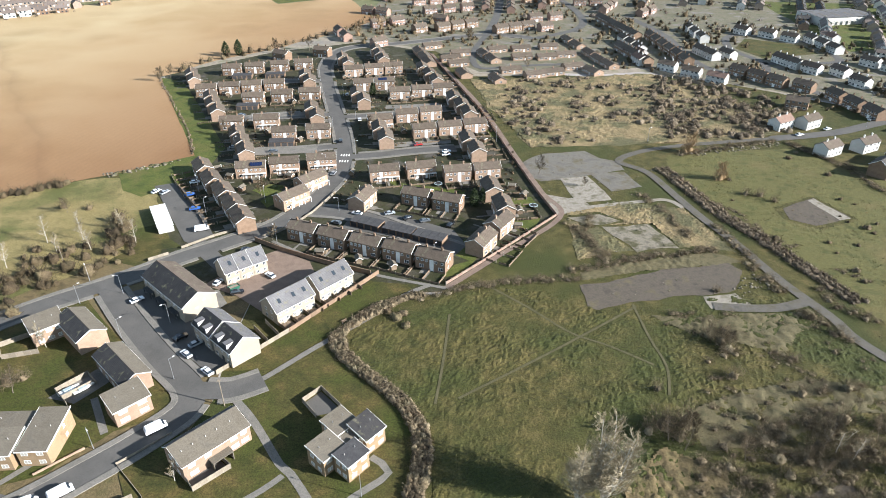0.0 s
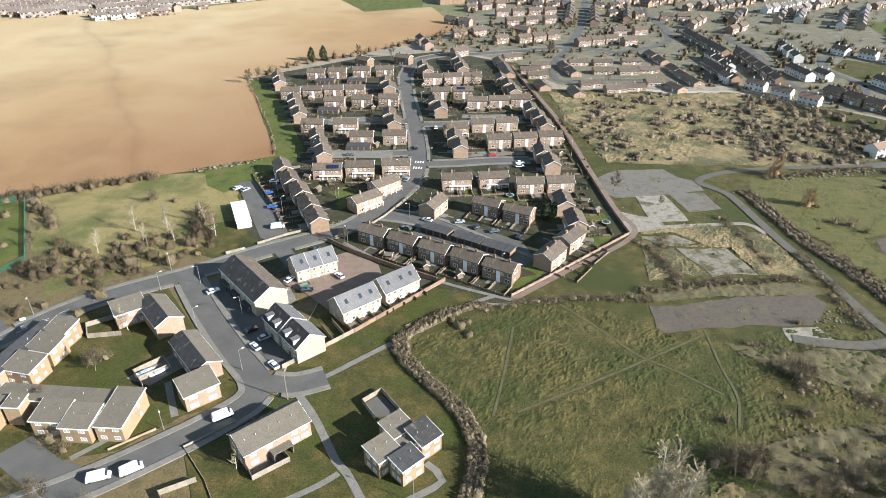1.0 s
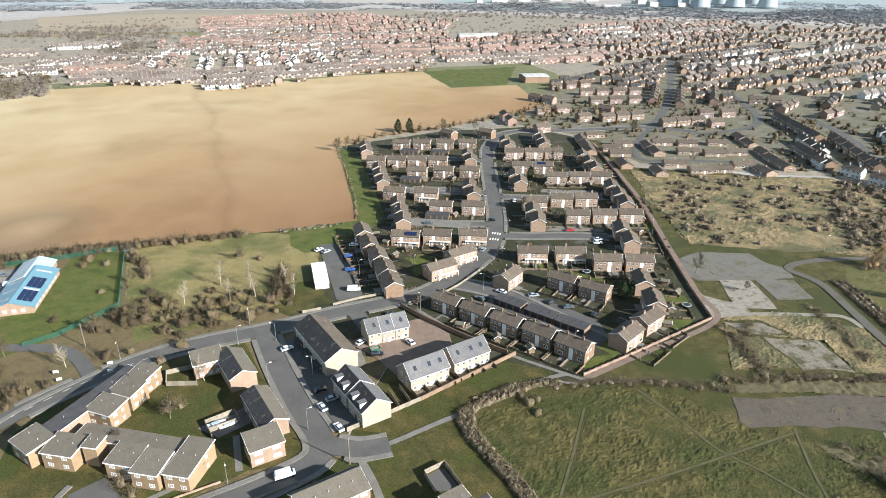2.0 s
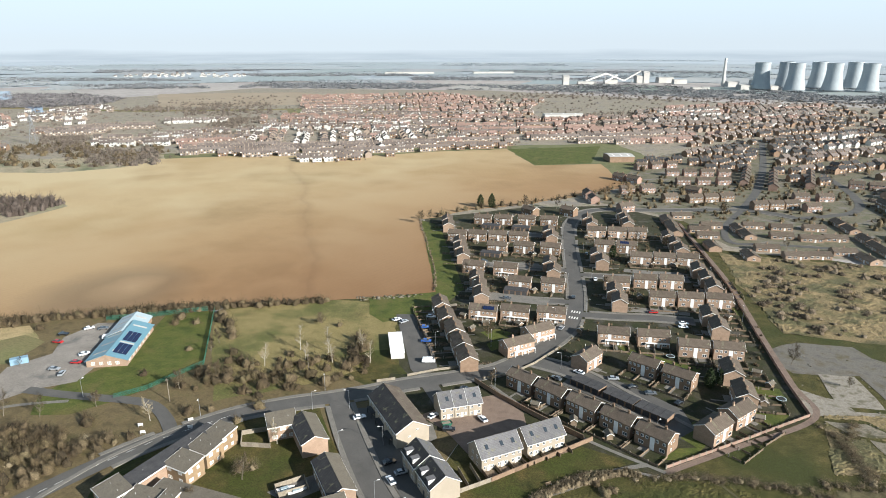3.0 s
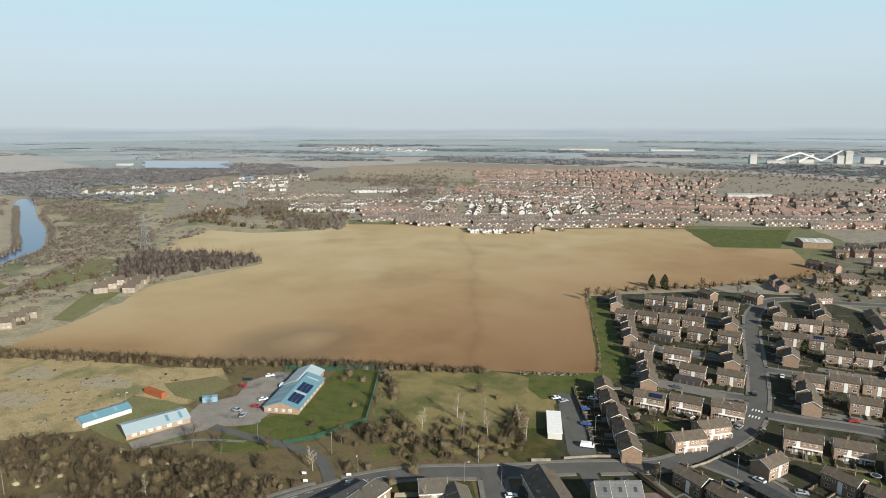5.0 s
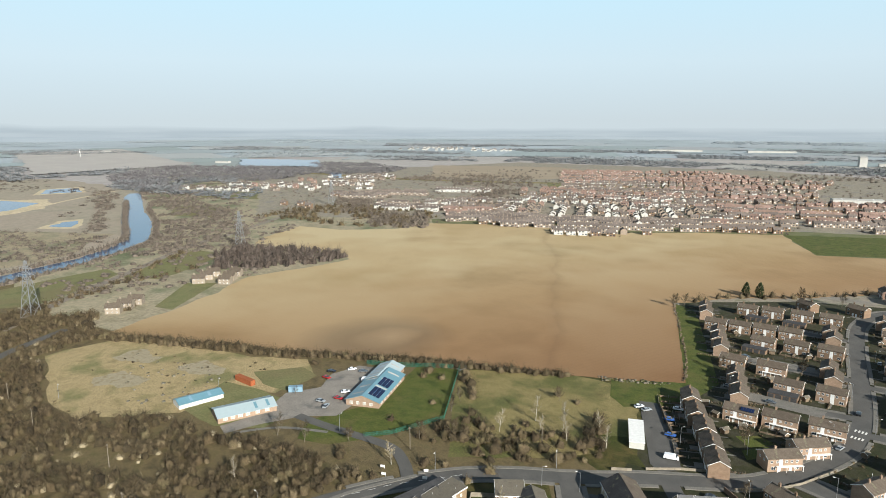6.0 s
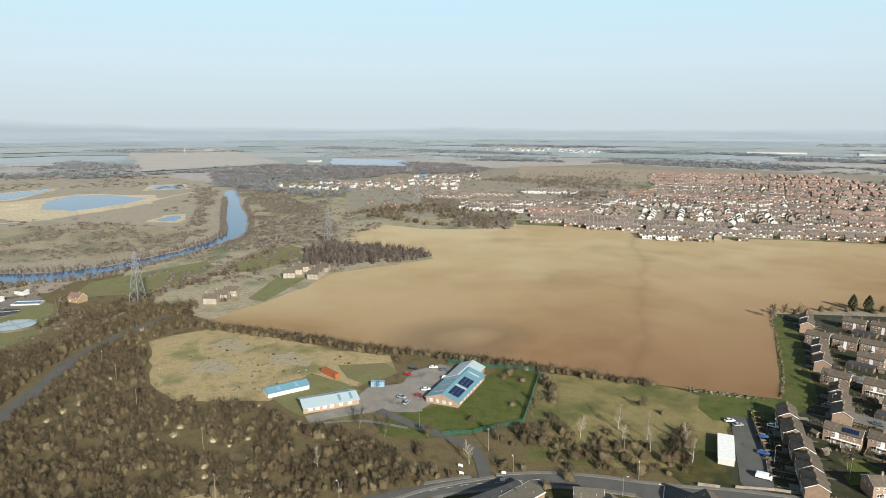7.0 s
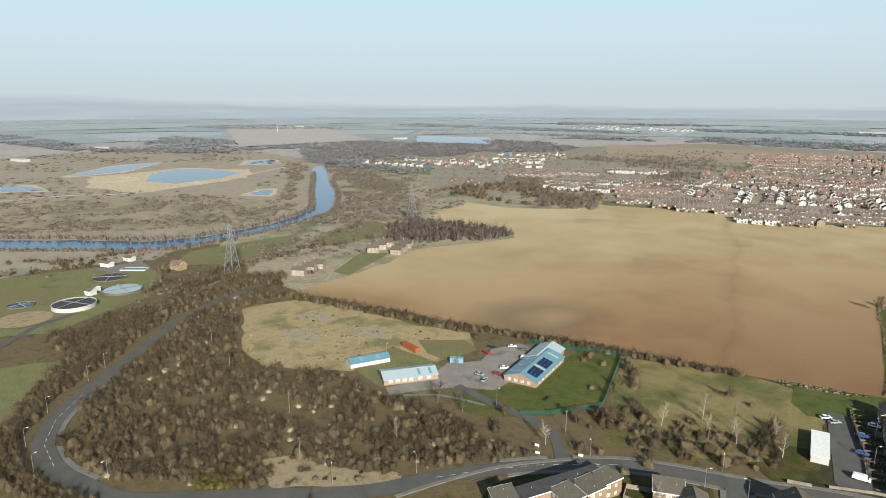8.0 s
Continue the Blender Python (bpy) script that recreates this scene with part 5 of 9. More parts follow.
# bungalows beyond
BUNGALOW = house("bungalow", 13.5, 7.5, 2.5, 4.2, BRICK_BUFF, ROOF_BROWN, "low brick bungalow with white window fronts", [(s, x, 0.9, 1.9, 1.2) for s in ("front",) for x in (-4.6, -1.4, 4.4)] + [("right", 0, 0.9, 1.4, 1.2)], [("front", 1.6, 1.0, 2.0, DOOR)], (0,), category="bungalow", gutter=False, barge=False)
place(BUNGALOW, [(38.5, 472, 12), (55.5, 474, 12), (76, 480, 9), (54, 451.5, 10), (71, 452, 10), (85, 458, 12), (43.5, 420, 12), (58, 410, 16), (70, 415, 16), (85, 428, 16), (94, 500, -74), (98, 484, -74), (103, 462, -74), (106, 446, -74), (110, 432, -74), (96, 417, -64), (29, 460, -74), (34, 446, -74), (33.5, 400, -74), (13.1, 411.7, 107), (-9.5, 438, 104), (-12.5, 452, 104), (-16.5, 466, 104), (10, 436, 14), (5, 448, 14), (-8, 482, 20), (12, 462, 14)], group="bungalows")


# ---- garages ----
def garage_row(n, w=3.0, d=5.4):
    top = empty("garage_row")
    bm = bmesh.new()
    box(bm, -n * w / 2, n * w / 2, -d / 2, d / 2, 0, 2.3)
    part("wall", bm, BRICK_BROWN, top)
    for i in range(n):
        x = (i - n / 2 + 0.5) * w
        bm = bmesh.new()
        box(bm, x - w / 2 + 0.05, x + w / 2 - 0.05, -d / 2 - 0.15, d / 2 + 0.15, 2.3, 2.48)
        part("roof", bm, DARK_FELT, top)
        bm = bmesh.new()
        box(bm, x - 1.15, x + 1.15, -d / 2 - 0.05, -d / 2 + 0.02, 0, 2.05)
        part("door", bm, DARK_FELT, top)
    return tagged(top, "row of flat-roofed lock-up garages", "garage")


place(garage_row(4), [(-28.5, 215.5, -24), (-16.2, 210.2, -24), (-4.8, 205.0, -24), (-106, 410, 6), (-126, 407, 6), (-108, 349.5, 4), (-78, 296.5, 6)], group="garages")


# ---- new terraces ----
def new_house(L, D, eaves, ridge, wall, roof, lights, label, wins, doors=(), roof2=None):
    """A rendered new-built house with roof lights in its front slope."""
    h = house("house", L, D, eaves, ridge, wall, roof, label, wins, doors, (), roof2=roof2)
    ang = math.degrees(math.atan2(ridge - eaves, D / 2))
    for x in lights:
        bm = bmesh.new()
        box(bm, -0.5, 0.5, -0.75, 0.75, 0.0, 0.12)
        o = part("roof_light", bm, GLASS, h)
        o.matrix_basis = pose(x, -D / 4, (eaves + ridge) / 2 + 0.2, ang, 0, 0)
    return h


def two_rows(xs, w=0.95, h=1.1, side="front"):
    return [(side, x, z, w, h) for x in xs for z in (0.8, 3.1)]


cream = new_house(4.8, 8.6, 4.6, 8.2, RENDER, ROOF_GREY, (0.3,), "narrow cream new-built house with grey slates", two_rows((-1.3, 1.3)), [("front", 0.1, 0.9, 2.0, TRIM)])
place(cream, [(-71, 180.4, 39), (-67.2, 183.3, 39), (-63.4, 186.2, 39)], group="cream new-built houses")
row_b = new_house(13.6, 8.6, 4.6, 8.2, RENDER, ROOF_GREY, (-4.2, 0.8, 4.6), "cream terrace of three new-built houses with roof lights", two_rows((-5.6, -3.2, -0.9, 1.4, 3.8, 5.8)) + two_rows((-1.5, 1.5), side="left"), [("front", x, 0.9, 2.0, TRIM) for x in (-4.4, 0.2, 4.8)])
place(row_b, [(-47.4, 162.4, 46), (-36.9, 174.1, 47)], group="cream new-built houses")
long_row = house("terrace", 25.5, 11.0, 5.6, 8.6, RENDER, ROOF_DARK, "long cream terrace with a dark tiled roof and porches", [("front", x, 3.5, 1.0, 1.1) for x in (-11, -8.4, -5.8, -3.2, -0.6, 2.0, 4.6, 7.2, 9.8)] + [("right", x, z, 0.9, 0.5) for x, z in ((-1.2, 3.2), (1.5, 5.0))], [("front", x, 1.0, 2.1, BLACK) for x in (-10, -7, -2, 1, 6, 9)], (), roof2=ROOF_BROWN, category="terrace")
for x in (-8.5, -0.5, 7.5):
    bm = bmesh.new()
    box(bm, x - 2.4, x + 2.4, -7.0, -5.52, 2.3, 2.5)
    box(bm, x - 2.3, x - 2.1, -6.9, -6.7, 0, 2.3)
    box(bm, x + 2.1, x + 2.3, -6.9, -6.7, 0, 2.3)
    part("porch", bm, DARK_FELT, long_row, "dark flat porch")
long_row.matrix_basis = pose(-82.6, 168.4, 0, 0, 0, -43)
dorm = house("house", 9.2, 9.0, 5.4, 8.4, RENDER, ROOF_DARK, "cream new-built pair with dormers in a dark roof", [("front", x, 3.4, 1.0, 1.1) for x in (-3, 0, 3)] + [("front", x, 0.9, 1.2, 1.2) for x in (-3, 3)], [("front", 0.2, 1.0, 2.1, BLACK)], (), roof2=ROOF_GREY)
for x in (-2.2, 2.2):
    bm = bmesh.new()
    box(bm, x - 0.8, x + 0.8, -4.3, -2.6, 5.6, 7.2)
    part("dormer", bm, DARK_FELT, dorm, "dark dormer cheeks with a white front")
    bm = bmesh.new()
    box(bm, x - 0.95, x + 0.95, -4.5, -1.6, 7.2, 7.32)
    part("dormer_roof", bm, ROOF_GREY, dorm)
    bm = bmesh.new()
    box(bm, x + 0.8, x + 0.9, -4.4, -2.2, 5.8, 7.2)
    part("dormer_side", bm, TRIM, dorm)
place(dorm, [(-65.3, 148.9, -43), (-57.6, 141.9, -43)], group="new-built houses with dormers")


# ---- flats on the lawns ----
def mono_block(parent, x, y, deg, L, D, low, high, wall, roof, wins=(), n=0):
    """A block under one sloping roof, high along its back."""
    body = bmesh.new()
    v = [body.verts.new(c) for c in ((-L / 2, -D / 2, 0), (L / 2, -D / 2, 0), (L / 2, D / 2, 0), (-L / 2, D / 2, 0), (-L / 2, -D / 2, low), (L / 2, -D / 2, low), (L / 2, D / 2, high), (-L / 2, D / 2, high))]
    for f in ((3, 2, 1, 0), (4, 5, 6, 7), (0, 1, 5, 4), (1, 2, 6, 5), (2, 3, 7, 6), (3, 0, 4, 7)):
        body.faces.new([v[i] for i in f])
    m = pose(x, y, 0, 0, 0, deg)
    o = part("wall", body, wall, parent)
    o.matrix_basis = m
    rf = bmesh.new()
    roof_slope(rf, L, -D / 2, low + 0.02, D / 2 + 0.25, high + 0.02 + 0.25 * (high - low) / D, t=0.2, over=0.25)
    o = part("roof", rf, roof, parent)
    o.matrix_basis = m
    fb = bmesh.new()
    box(fb, -L / 2 - 0.28, L / 2 + 0.28, -D / 2 - 0.33, -D / 2 - 0.25, low - 0.22, low + 0.12)
    o = part("fascia", fb, TRIM, parent)
    o.matrix_basis = m
    for sx in (-1, 1):
        vb = bmesh.new()
        q = [(-D / 2 - 0.3, low - 0.2), (D / 2 + 0.28, high - 0.15), (D / 2 + 0.28, high + 0.26), (-D / 2 - 0.3, low + 0.2)]
        w = [vb.verts.new((sx * (L / 2 + 0.27) + dx, a_, b_)) for dx in (-0.04, 0.04) for a_, b_ in q]
        for f in ((0, 1, 2, 3), (7, 6, 5, 4), (0, 4, 5, 1), (1, 5, 6, 2), (2, 6, 7, 3), (3, 7, 4, 0)):
            vb.faces.new([w[i] for i in f])
        bmesh.ops.recalc_face_normals(vb, faces=vb.faces[:])
        o = part("bargeboard", vb, TRIM, parent)
        o.matrix_basis = m
    for side, wx, wz, w, h in wins:
        window(parent, m @ SIDES[side](L, D) @ pose(wx, 0, wz), w, h)
    vt = bmesh.new()
    for k in range(2):
        beam(vt, (-L / 4 + k * L / 2, 0.4, (low + high) / 2), (-L / 4 + k * L / 2, 0.4, (low + high) / 2 + 0.75), 0.09, 0.07, 6)
    o = part("vent_pipe", vt, CONCRETE, parent)
    o.matrix_basis = m


def block_wins(L, D, front=True):
    r_ = [(s, x, z, 1.5, 1.15) for s in ("front",) for x in (-L / 4, L / 4) for z in (0.9, 3.5)]
    return r_ + [("left", x, z, 1.2, 1.15) for x in (-D / 5, D / 5) for z in (0.9, 3.5)] + [("right", D / 6, z, 0.9, 1.0) for z in (0.9, 3.5)]


flats = empty("flats")
mono_block(flats, -24.6, 111.0, 49, 6.2, 5.8, 5.2, 6.0, BRICK_ORANGE, FELT, block_wins(6.2, 5.8))
mono_block(flats, -17.9, 109.3, 49, 6.0, 6.0, 5.1, 6.4, BRICK_ORANGE, ROOF_DARK, block_wins(6, 6))
mono_block(flats, -26.6, 103.4, 49, 6.3, 5.8, 5.2, 6.0, BRICK_ORANGE, FELT, block_wins(6.3, 5.8))
mono_block(flats, -20.6, 101.4, 49, 6.2, 4.8, 5.2, 5.7, BRICK_ORANGE, DARK_FELT, block_wins(6.2, 4.8))
mono_block(flats, -22.6, 106.6, 49, 4.6, 5.0, 4.7, 4.9, BRICK_BROWN, FELT)
tagged(flats, "orange-brick flats in four staggered blocks round a stair", "flats")

# north slope in darker felt: its shade is put into the colour
flats = house("flats", 17.0, 8.4, 5.1, 7.0, BRICK_BUFF, FELT, "buff-brick two-storey flats with a shallow felt roof", [("front", x, 3.3, 1.7, 1.15) for x in (-6.4, -2.4, 4.2, 6.8)] + [("front", x, 0.8, 2.0, 1.3) for x in (-6.2, 4.2, 6.8)] + [("left", x, z, 1.2, 1.1) for x in (-1.5, 1.5) for z in (0.9, 3.3)], [("front", 0.4, 1.1, 2.1, DOOR)], (), off=1.6, category="flats", glazed=True, roof2=DARK_FELT)
bm = bmesh.new()
box(bm, -2.6, 2.6, -6.4, -4.22, 2.5, 2.7)
for x in (-2.5, 2.3):
    box(bm, x, x + 0.2, -6.3, -4.22, 0, 2.5)
part("porch", bm, FELT, flats, "flat-roofed entrance porch")
for x in (-6.8, -4.0, -0.8, 2.0, 5.4):
    bm = bmesh.new()
    beam(bm, (x, -1.2, 5.4), (x, -1.2, 6.7), 0.12, 0.10, 6)
    part("vent_pipe", bm, CONCRETE, flats)
flats.matrix_basis = pose(-54.6, 106.8, 0, 0, 0, 47)

# front slope in dark tiles, whose colour also holds its shade
flats = house("flats", 17.4, 7.6, 4.9, 6.6, BRICK_BUFF, ROOF_DARK, "buff-brick flats with a dark tiled slope", [("front", x, z, 1.5, 1.1) for x in (-6, -2, 2, 6) for z in (0.9, 3.3)] + [("back", x, z, 1.5, 1.1) for x in (-6, -2, 2, 6) for z in (0.9, 3.3)], (), (), category="flats", glazed=True, roof2=FELT)
flats.matrix_basis = pose(-85.2, 132.1, 0, 0, 0, -43.5)
flats = empty("flats")
mono_block(flats, -78.6, 119.4, 45, 9.0, 6.6, 5.0, 6.4, BRICK_BUFF, FELT, [("front", x, z, 2.2, 1.3) for x in (-2.4, 2.4) for z in (0.8, 3.4)])
tagged(flats, "buff-brick end block with large white windows", "flats")
# again the front slope is tiled dark, part of it painted shade
flats = house("flats", 15.2, 8.0, 4.9, 6.8, BRICK_BUFF, ROOF_DARK, "buff-brick flats with a dark tiled slope", [("back", x, z, 1.5, 1.1) for x in (-5, 0, 5) for z in (0.9, 3.3)] + [("front", x, 3.3, 1.5, 1.1) for x in (-5, 0, 5)], (), (), category="flats", glazed=True, roof2=FELT)
flats.matrix_basis = pose(-104.1, 149.0, 0, 0, 0, -43)
flats = empty("flats")
mono_block(flats, -114.8, 149.9, 42, 9.0, 6.8, 5.0, 6.2, BRICK_BUFF, FELT, [("front", x, z, 1.6, 1.2) for x in (-2.6, 0, 2.6) for z in (0.8, 3.4)])
tagged(flats, "buff-brick wing with white windows and a felt roof", "flats")

flats = empty("flats")
for x, y, L, D in ((-127.0, 104.6, 8.8, 6.8), (-109.3, 105.4, 7.6, 6.6), (-101.2, 104.6, 7.2, 7.4), (-93.4, 108.6, 6.8, 12.6)):
    mono_block(flats, x, y, 3, L, D, 5.0, 5.9, BRICK_ORANGE, FELT, block_wins(L, D))
mono_block(flats, -112.7, 111.4, 2, 30, 5.0, 4.8, 5.0, BRICK_BUFF, FELT)
mono_block(flats, -119.6, 106.5, 4, 4.0, 4.0, 6.2, 6.6, BRICK_ORANGE, FELT)
tagged(flats, "sheltered flats of orange brick with stepped felt roofs", "flats")
flats = empty("flats")
for x, y, L, D in ((-128.6, 137.4, 7.2, 7.0), (-128.0, 129.9, 8.0, 6.6), (-128.2, 121.4, 8.6, 6.8)):
    mono_block(flats, x, y, -6, L, D, 5.0, 5.9, BRICK_ORANGE, FELT, block_wins(L, D) + [("right", d_, z, 1.4, 1.1) for d_ in (-1.6,) for z in (0.9, 3.5)])
mono_block(flats, -134.2, 122.0, 84, 34, 5.4, 5.0, 5.4, BRICK_BUFF, DARK_FELT)
mono_block(flats, -137.0, 104.5, -20, 9, 7.0, 5.0, 5.9, BRICK_ORANGE, FELT, block_wins(9, 7))
tagged(flats, "sheltered flats of orange brick with stepped felt roofs", "flats")
flats = empty("flats")
mono_block(flats, -78, 74, 40, 13, 8, 4.6, 5.8, BRICK_BROWN, DARK_FELT, block_wins(13, 8))
tagged(flats, "brown-brick flats with a dark roof", "flats")


# ---- fences and walls ----
def fence(name, pts, h, material, label, step=1.9, post=0.07, thick=0.05, category="fence", post_material=None, extra=0.1, mesh=False):
    top = empty(name)
    n = 0
    for p, q in zip(pts, pts[1:]):
        p, q = Vector(p), Vector(q)
        m = max(1, round((q - p).length / step))
        w = (q - p).length / m
        ang = math.degrees(math.atan2(q.y - p.y, q.x - p.x))
        pm, bm = bmesh.new(), bmesh.new()
        if mesh:
            xs = [post + (w - 2 * post) * (k // 2 + (0.36 if k % 2 else 0.0)) / 12 for k in range(25)]
            zs = [0.05, 0.14, h / 2 - 0.04, h / 2 + 0.04, h - 0.08, h]
            grid = [[pm.verts.new((u, -thick / 2, z)) for z in zs] for u in xs]
            bars = [pm.faces.new((grid[a_][b_], grid[a_ + 1][b_], grid[a_ + 1][b_ + 1], grid[a_][b_ + 1])) for a_ in range(24) for b_ in range(5) if a_ % 2 == 0 or b_ % 2 == 0]
            deep = bmesh.ops.extrude_face_region(pm, geom=bars, use_keep_orig=True)
            bmesh.ops.translate(pm, vec=(0, thick, 0), verts=[v for v in deep["geom"] if isinstance(v, bmesh.types.BMVert)])
        else:
            box(pm, post, w - post, -thick / 2, thick / 2, 0.05, h)
            box(pm, post, w - post, -thick / 2 - 0.03, thick / 2 + 0.03, h, h + 0.05)
        box(bm, -post, post, -post, post, 0, h + extra)
        pme, bme = bpy.data.meshes.new("panel"), bpy.data.meshes.new("post")
        pm.to_mesh(pme), bm.to_mesh(bme)
        pme.materials.append(material), bme.materials.append(post_material or material)
        for i in range(m):
            c = p.lerp(q, i / m)
            for nm, me in (("panel", pme), ("post", bme)):
                o = new(nm, me)
                o.parent = top
                o.matrix_basis = pose(c.x, c.y, 0.05, 0, 0, ang)
    return tagged(top, label, category)


fence("boundary_wall", [(1, 176.2), (19, 195.6), (44, 223.4)], 1.0, BRICK_RED, "red brick boundary wall with pale piers", 2.6, 0.18, 0.2, "wall", PALE_TIMBER, 0.35)
fence("boundary_fence", [(44, 223.4), (39, 244.8), (31, 286.8), (20.5, 346), (5.7, 404), (-9.6, 465)], 1.3, BRICK_RED, "low red boundary fence beside the path", 3.4, 0.1, 0.1, "fence")
fence("garden_wall", [(-66, 207), (-57, 215), (-51, 226), (-44.6, 244)], 1.0, PALE_TIMBER, "pale garden wall beside the road", 2.4, 0.16, 0.16, "wall")
fence("garden_wall", [(-93, 199), (-84, 207.5), (-71, 216.5)], 1.0, PALE_TIMBER, "pale garden wall along the terrace end", 2.4, 0.16, 0.16, "wall")
fence("timber_fence", [(-61, 133), (-52.5, 142.5), (-45, 151.5)], 1.6, PALE_TIMBER, "long pale timber fence below the new houses", 2.0, 0.07, 0.05)
fence("stone_wall", [(-45, 151.5), (-38.3, 160.5), (-21.4, 182.8)], 1.5, BRICK_BROWN, "old brown wall above the grass bank", 2.6, 0.15, 0.25, "wall")
fence("brick_wall", [(-68, 204), (-56, 196.5), (-40, 188.5), (-24, 181.8)], 1.8, BRICK_BROWN, "brown brick wall round the parking court", 3.0, 0.16, 0.22, "wall")
for p, q in (((-58.0, 149.5), (-52.5, 143)), ((-55.6, 152.5), (-50.0, 146)), ((-53, 155.5), (-47.5, 149)), ((-60.2, 146), (-55, 140))):
    fence("garden_fence", [p, q], 1.7, PALE_TIMBER, "pale timber fence between narrow back gardens")
for pts in ([(-58.9, 99.9), (-55, 95.2), (-48.4, 101.6), (-51.5, 104.2)], [(-31.6, 117.2), (-35.9, 122.4), (-31.8, 127.1), (-25.0, 119.6), (-24.0, 115.6)], [(-122.6, 139.2), (-126.2, 144.4), (-119.6, 149.6), (-113.6, 141.8), (-122.6, 139.2)], [(-95.5, 121.2), (-100.8, 126), (-95.4, 132.7), (-91.1, 128.7)], [(-97.6, 123.4), (-92.2, 129.4)], [(-69.6, 84.2), (-74.2, 88.8), (-67.4, 93.4)], [(-66, 76), (-72.2, 86.2)]):
    fence("yard_fence", pts, 1.7, PALE_TIMBER, "weathered timber fence round a bin yard")
for cx, cy, d in ((-47.4, 162.4, 46), (-36.9, 174.1, 47)):
    c_, s_ = math.cos(radians(d)), math.sin(radians(d))
    for k in (-6.7, -2.2, 2.3, 6.7):
        fence("garden_fence", [(cx + c_ * k + s_ * y, cy + s_ * k - c_ * y) for y in (4.5, 8.6)], 1.3, TIMBER, "brown timber fence between small front gardens", 2.0)
    for k in (-4.4, 0.1, 4.6):
        deck = tagged(empty("garden_deck"), "brown timber deck before a new-built house", "deck")
        for q in range(7):
            bm = bmesh.new()
            box(bm, -1.5, 1.5, -1.3 + q * 0.37, -0.97 + q * 0.37, 0.22, 0.32)
            part("board", bm, TIMBER, deck)
        deck.matrix_basis = pose(cx + c_ * k + s_ * 6.0, cy + s_ * k - c_ * 6.0, 0, 0, 0, d)
patch("concrete_drive", [(-76.7, 173.0), (-72.0, 172.6), (-67.5, 165.5), (-69.4, 161.8), (-77.0, 168.5)], 0.23, PAVING, "pale new concrete drive beside the mews", "drive", 0.1, 3)
fence("kerb_rail", [(-75.0, 102.5), (-65.5, 112.0)], 0.8, PALE_TIMBER, "low timber rail along the pavement", 2.4)
fence("kerb_rail", [(-75.0, 102.5), (-66, 94), (-58, 84)], 0.5, PALE_TIMBER, "low timber rail along the grass", 2.4)
fence("kerb_wall", [(-92.5, 99.6), (-84.4, 107.4)], 0.6, BRICK_BUFF, "low brick wall beside the pavement", 2.4, 0.1, 0.2, "wall")
fence("green_fence", [(-204, 224), (-171, 178.5), (-177, 155), (-183, 146)], 1.8, GREEN_STEEL, "tall green mesh fence round the lawn", 2.5, 0.05, 0.04, mesh=True)
fence("green_fence", [(-241, 196), (-226, 206), (-206, 222)], 2.2, GREEN_STEEL, "tall green mesh fence behind the centre", 2.5, 0.05, 0.04, mesh=True)
fence("car_park_fence", [(-113.6, 251.6), (-104.4, 238.4), (-97, 228)], 1.6, TIMBER, "timber fence behind the parking bays")
fence("timber_wall", [(-101.6, 190.4), (-96.0, 194.6)], 1.3, PALE_TIMBER, "pale timber screen at the road bend")
for pts in ([(141, 412), (158, 392), (178, 378)], [(136, 420), (146, 408)], [(148, 412), (143, 404)], [(158, 403), (152, 396)], [(170, 392), (164, 384)]):
    fence("garden_fence", pts, 1.7, PALE_TIMBER, "pale timber fence behind white houses", 2.4)


def garden(L=12.0, D=6.5):
    """A low picket enclosure in front of a pair of houses."""
    top = empty("picket_fence")
    bm = bmesh.new()
    box(bm, -1.45, 1.45, -0.03, 0.03, 0.12, 0.85)
    me = bpy.data.meshes.new("panel")
    bm.to_mesh(me)
    me.materials.append(TIMBER)
    bm = bmesh.new()
    box(bm, -0.13, 0.13, -0.13, 0.13, 0, 1.05)
    box(bm, -0.17, 0.17, -0.17, 0.17, 1.05, 1.12)
    pe = bpy.data.meshes.new("post")
    bm.to_mesh(pe)
    pe.materials.append(PALE_TIMBER)
    runs = [(-L / 2, -D, 0, 4), (-L / 2, -D, 90, 2), (L / 2, -D, 90, 2), (0, -D, 90, 2)]
    for x, y, d, n in runs:
        st = L / n if d == 0 else D / n
        for i in range(n + (d == 0)):
            o = new("post", pe)
            o.parent = top
            o.matrix_basis = pose(x + (i * st if d == 0 else 0), y + (i * st if d else 0), 0.09)
            if i < n:
                o = new("panel", me)
                o.parent = top
                o.matrix_basis = pose(x + ((i + 0.5) * st if d == 0 else 0), y + ((i + 0.5) * st if d else 0), 0.09, 0, 0, d)
    return tagged(top, "low picket fence with pale posts round a front garden", "fence")


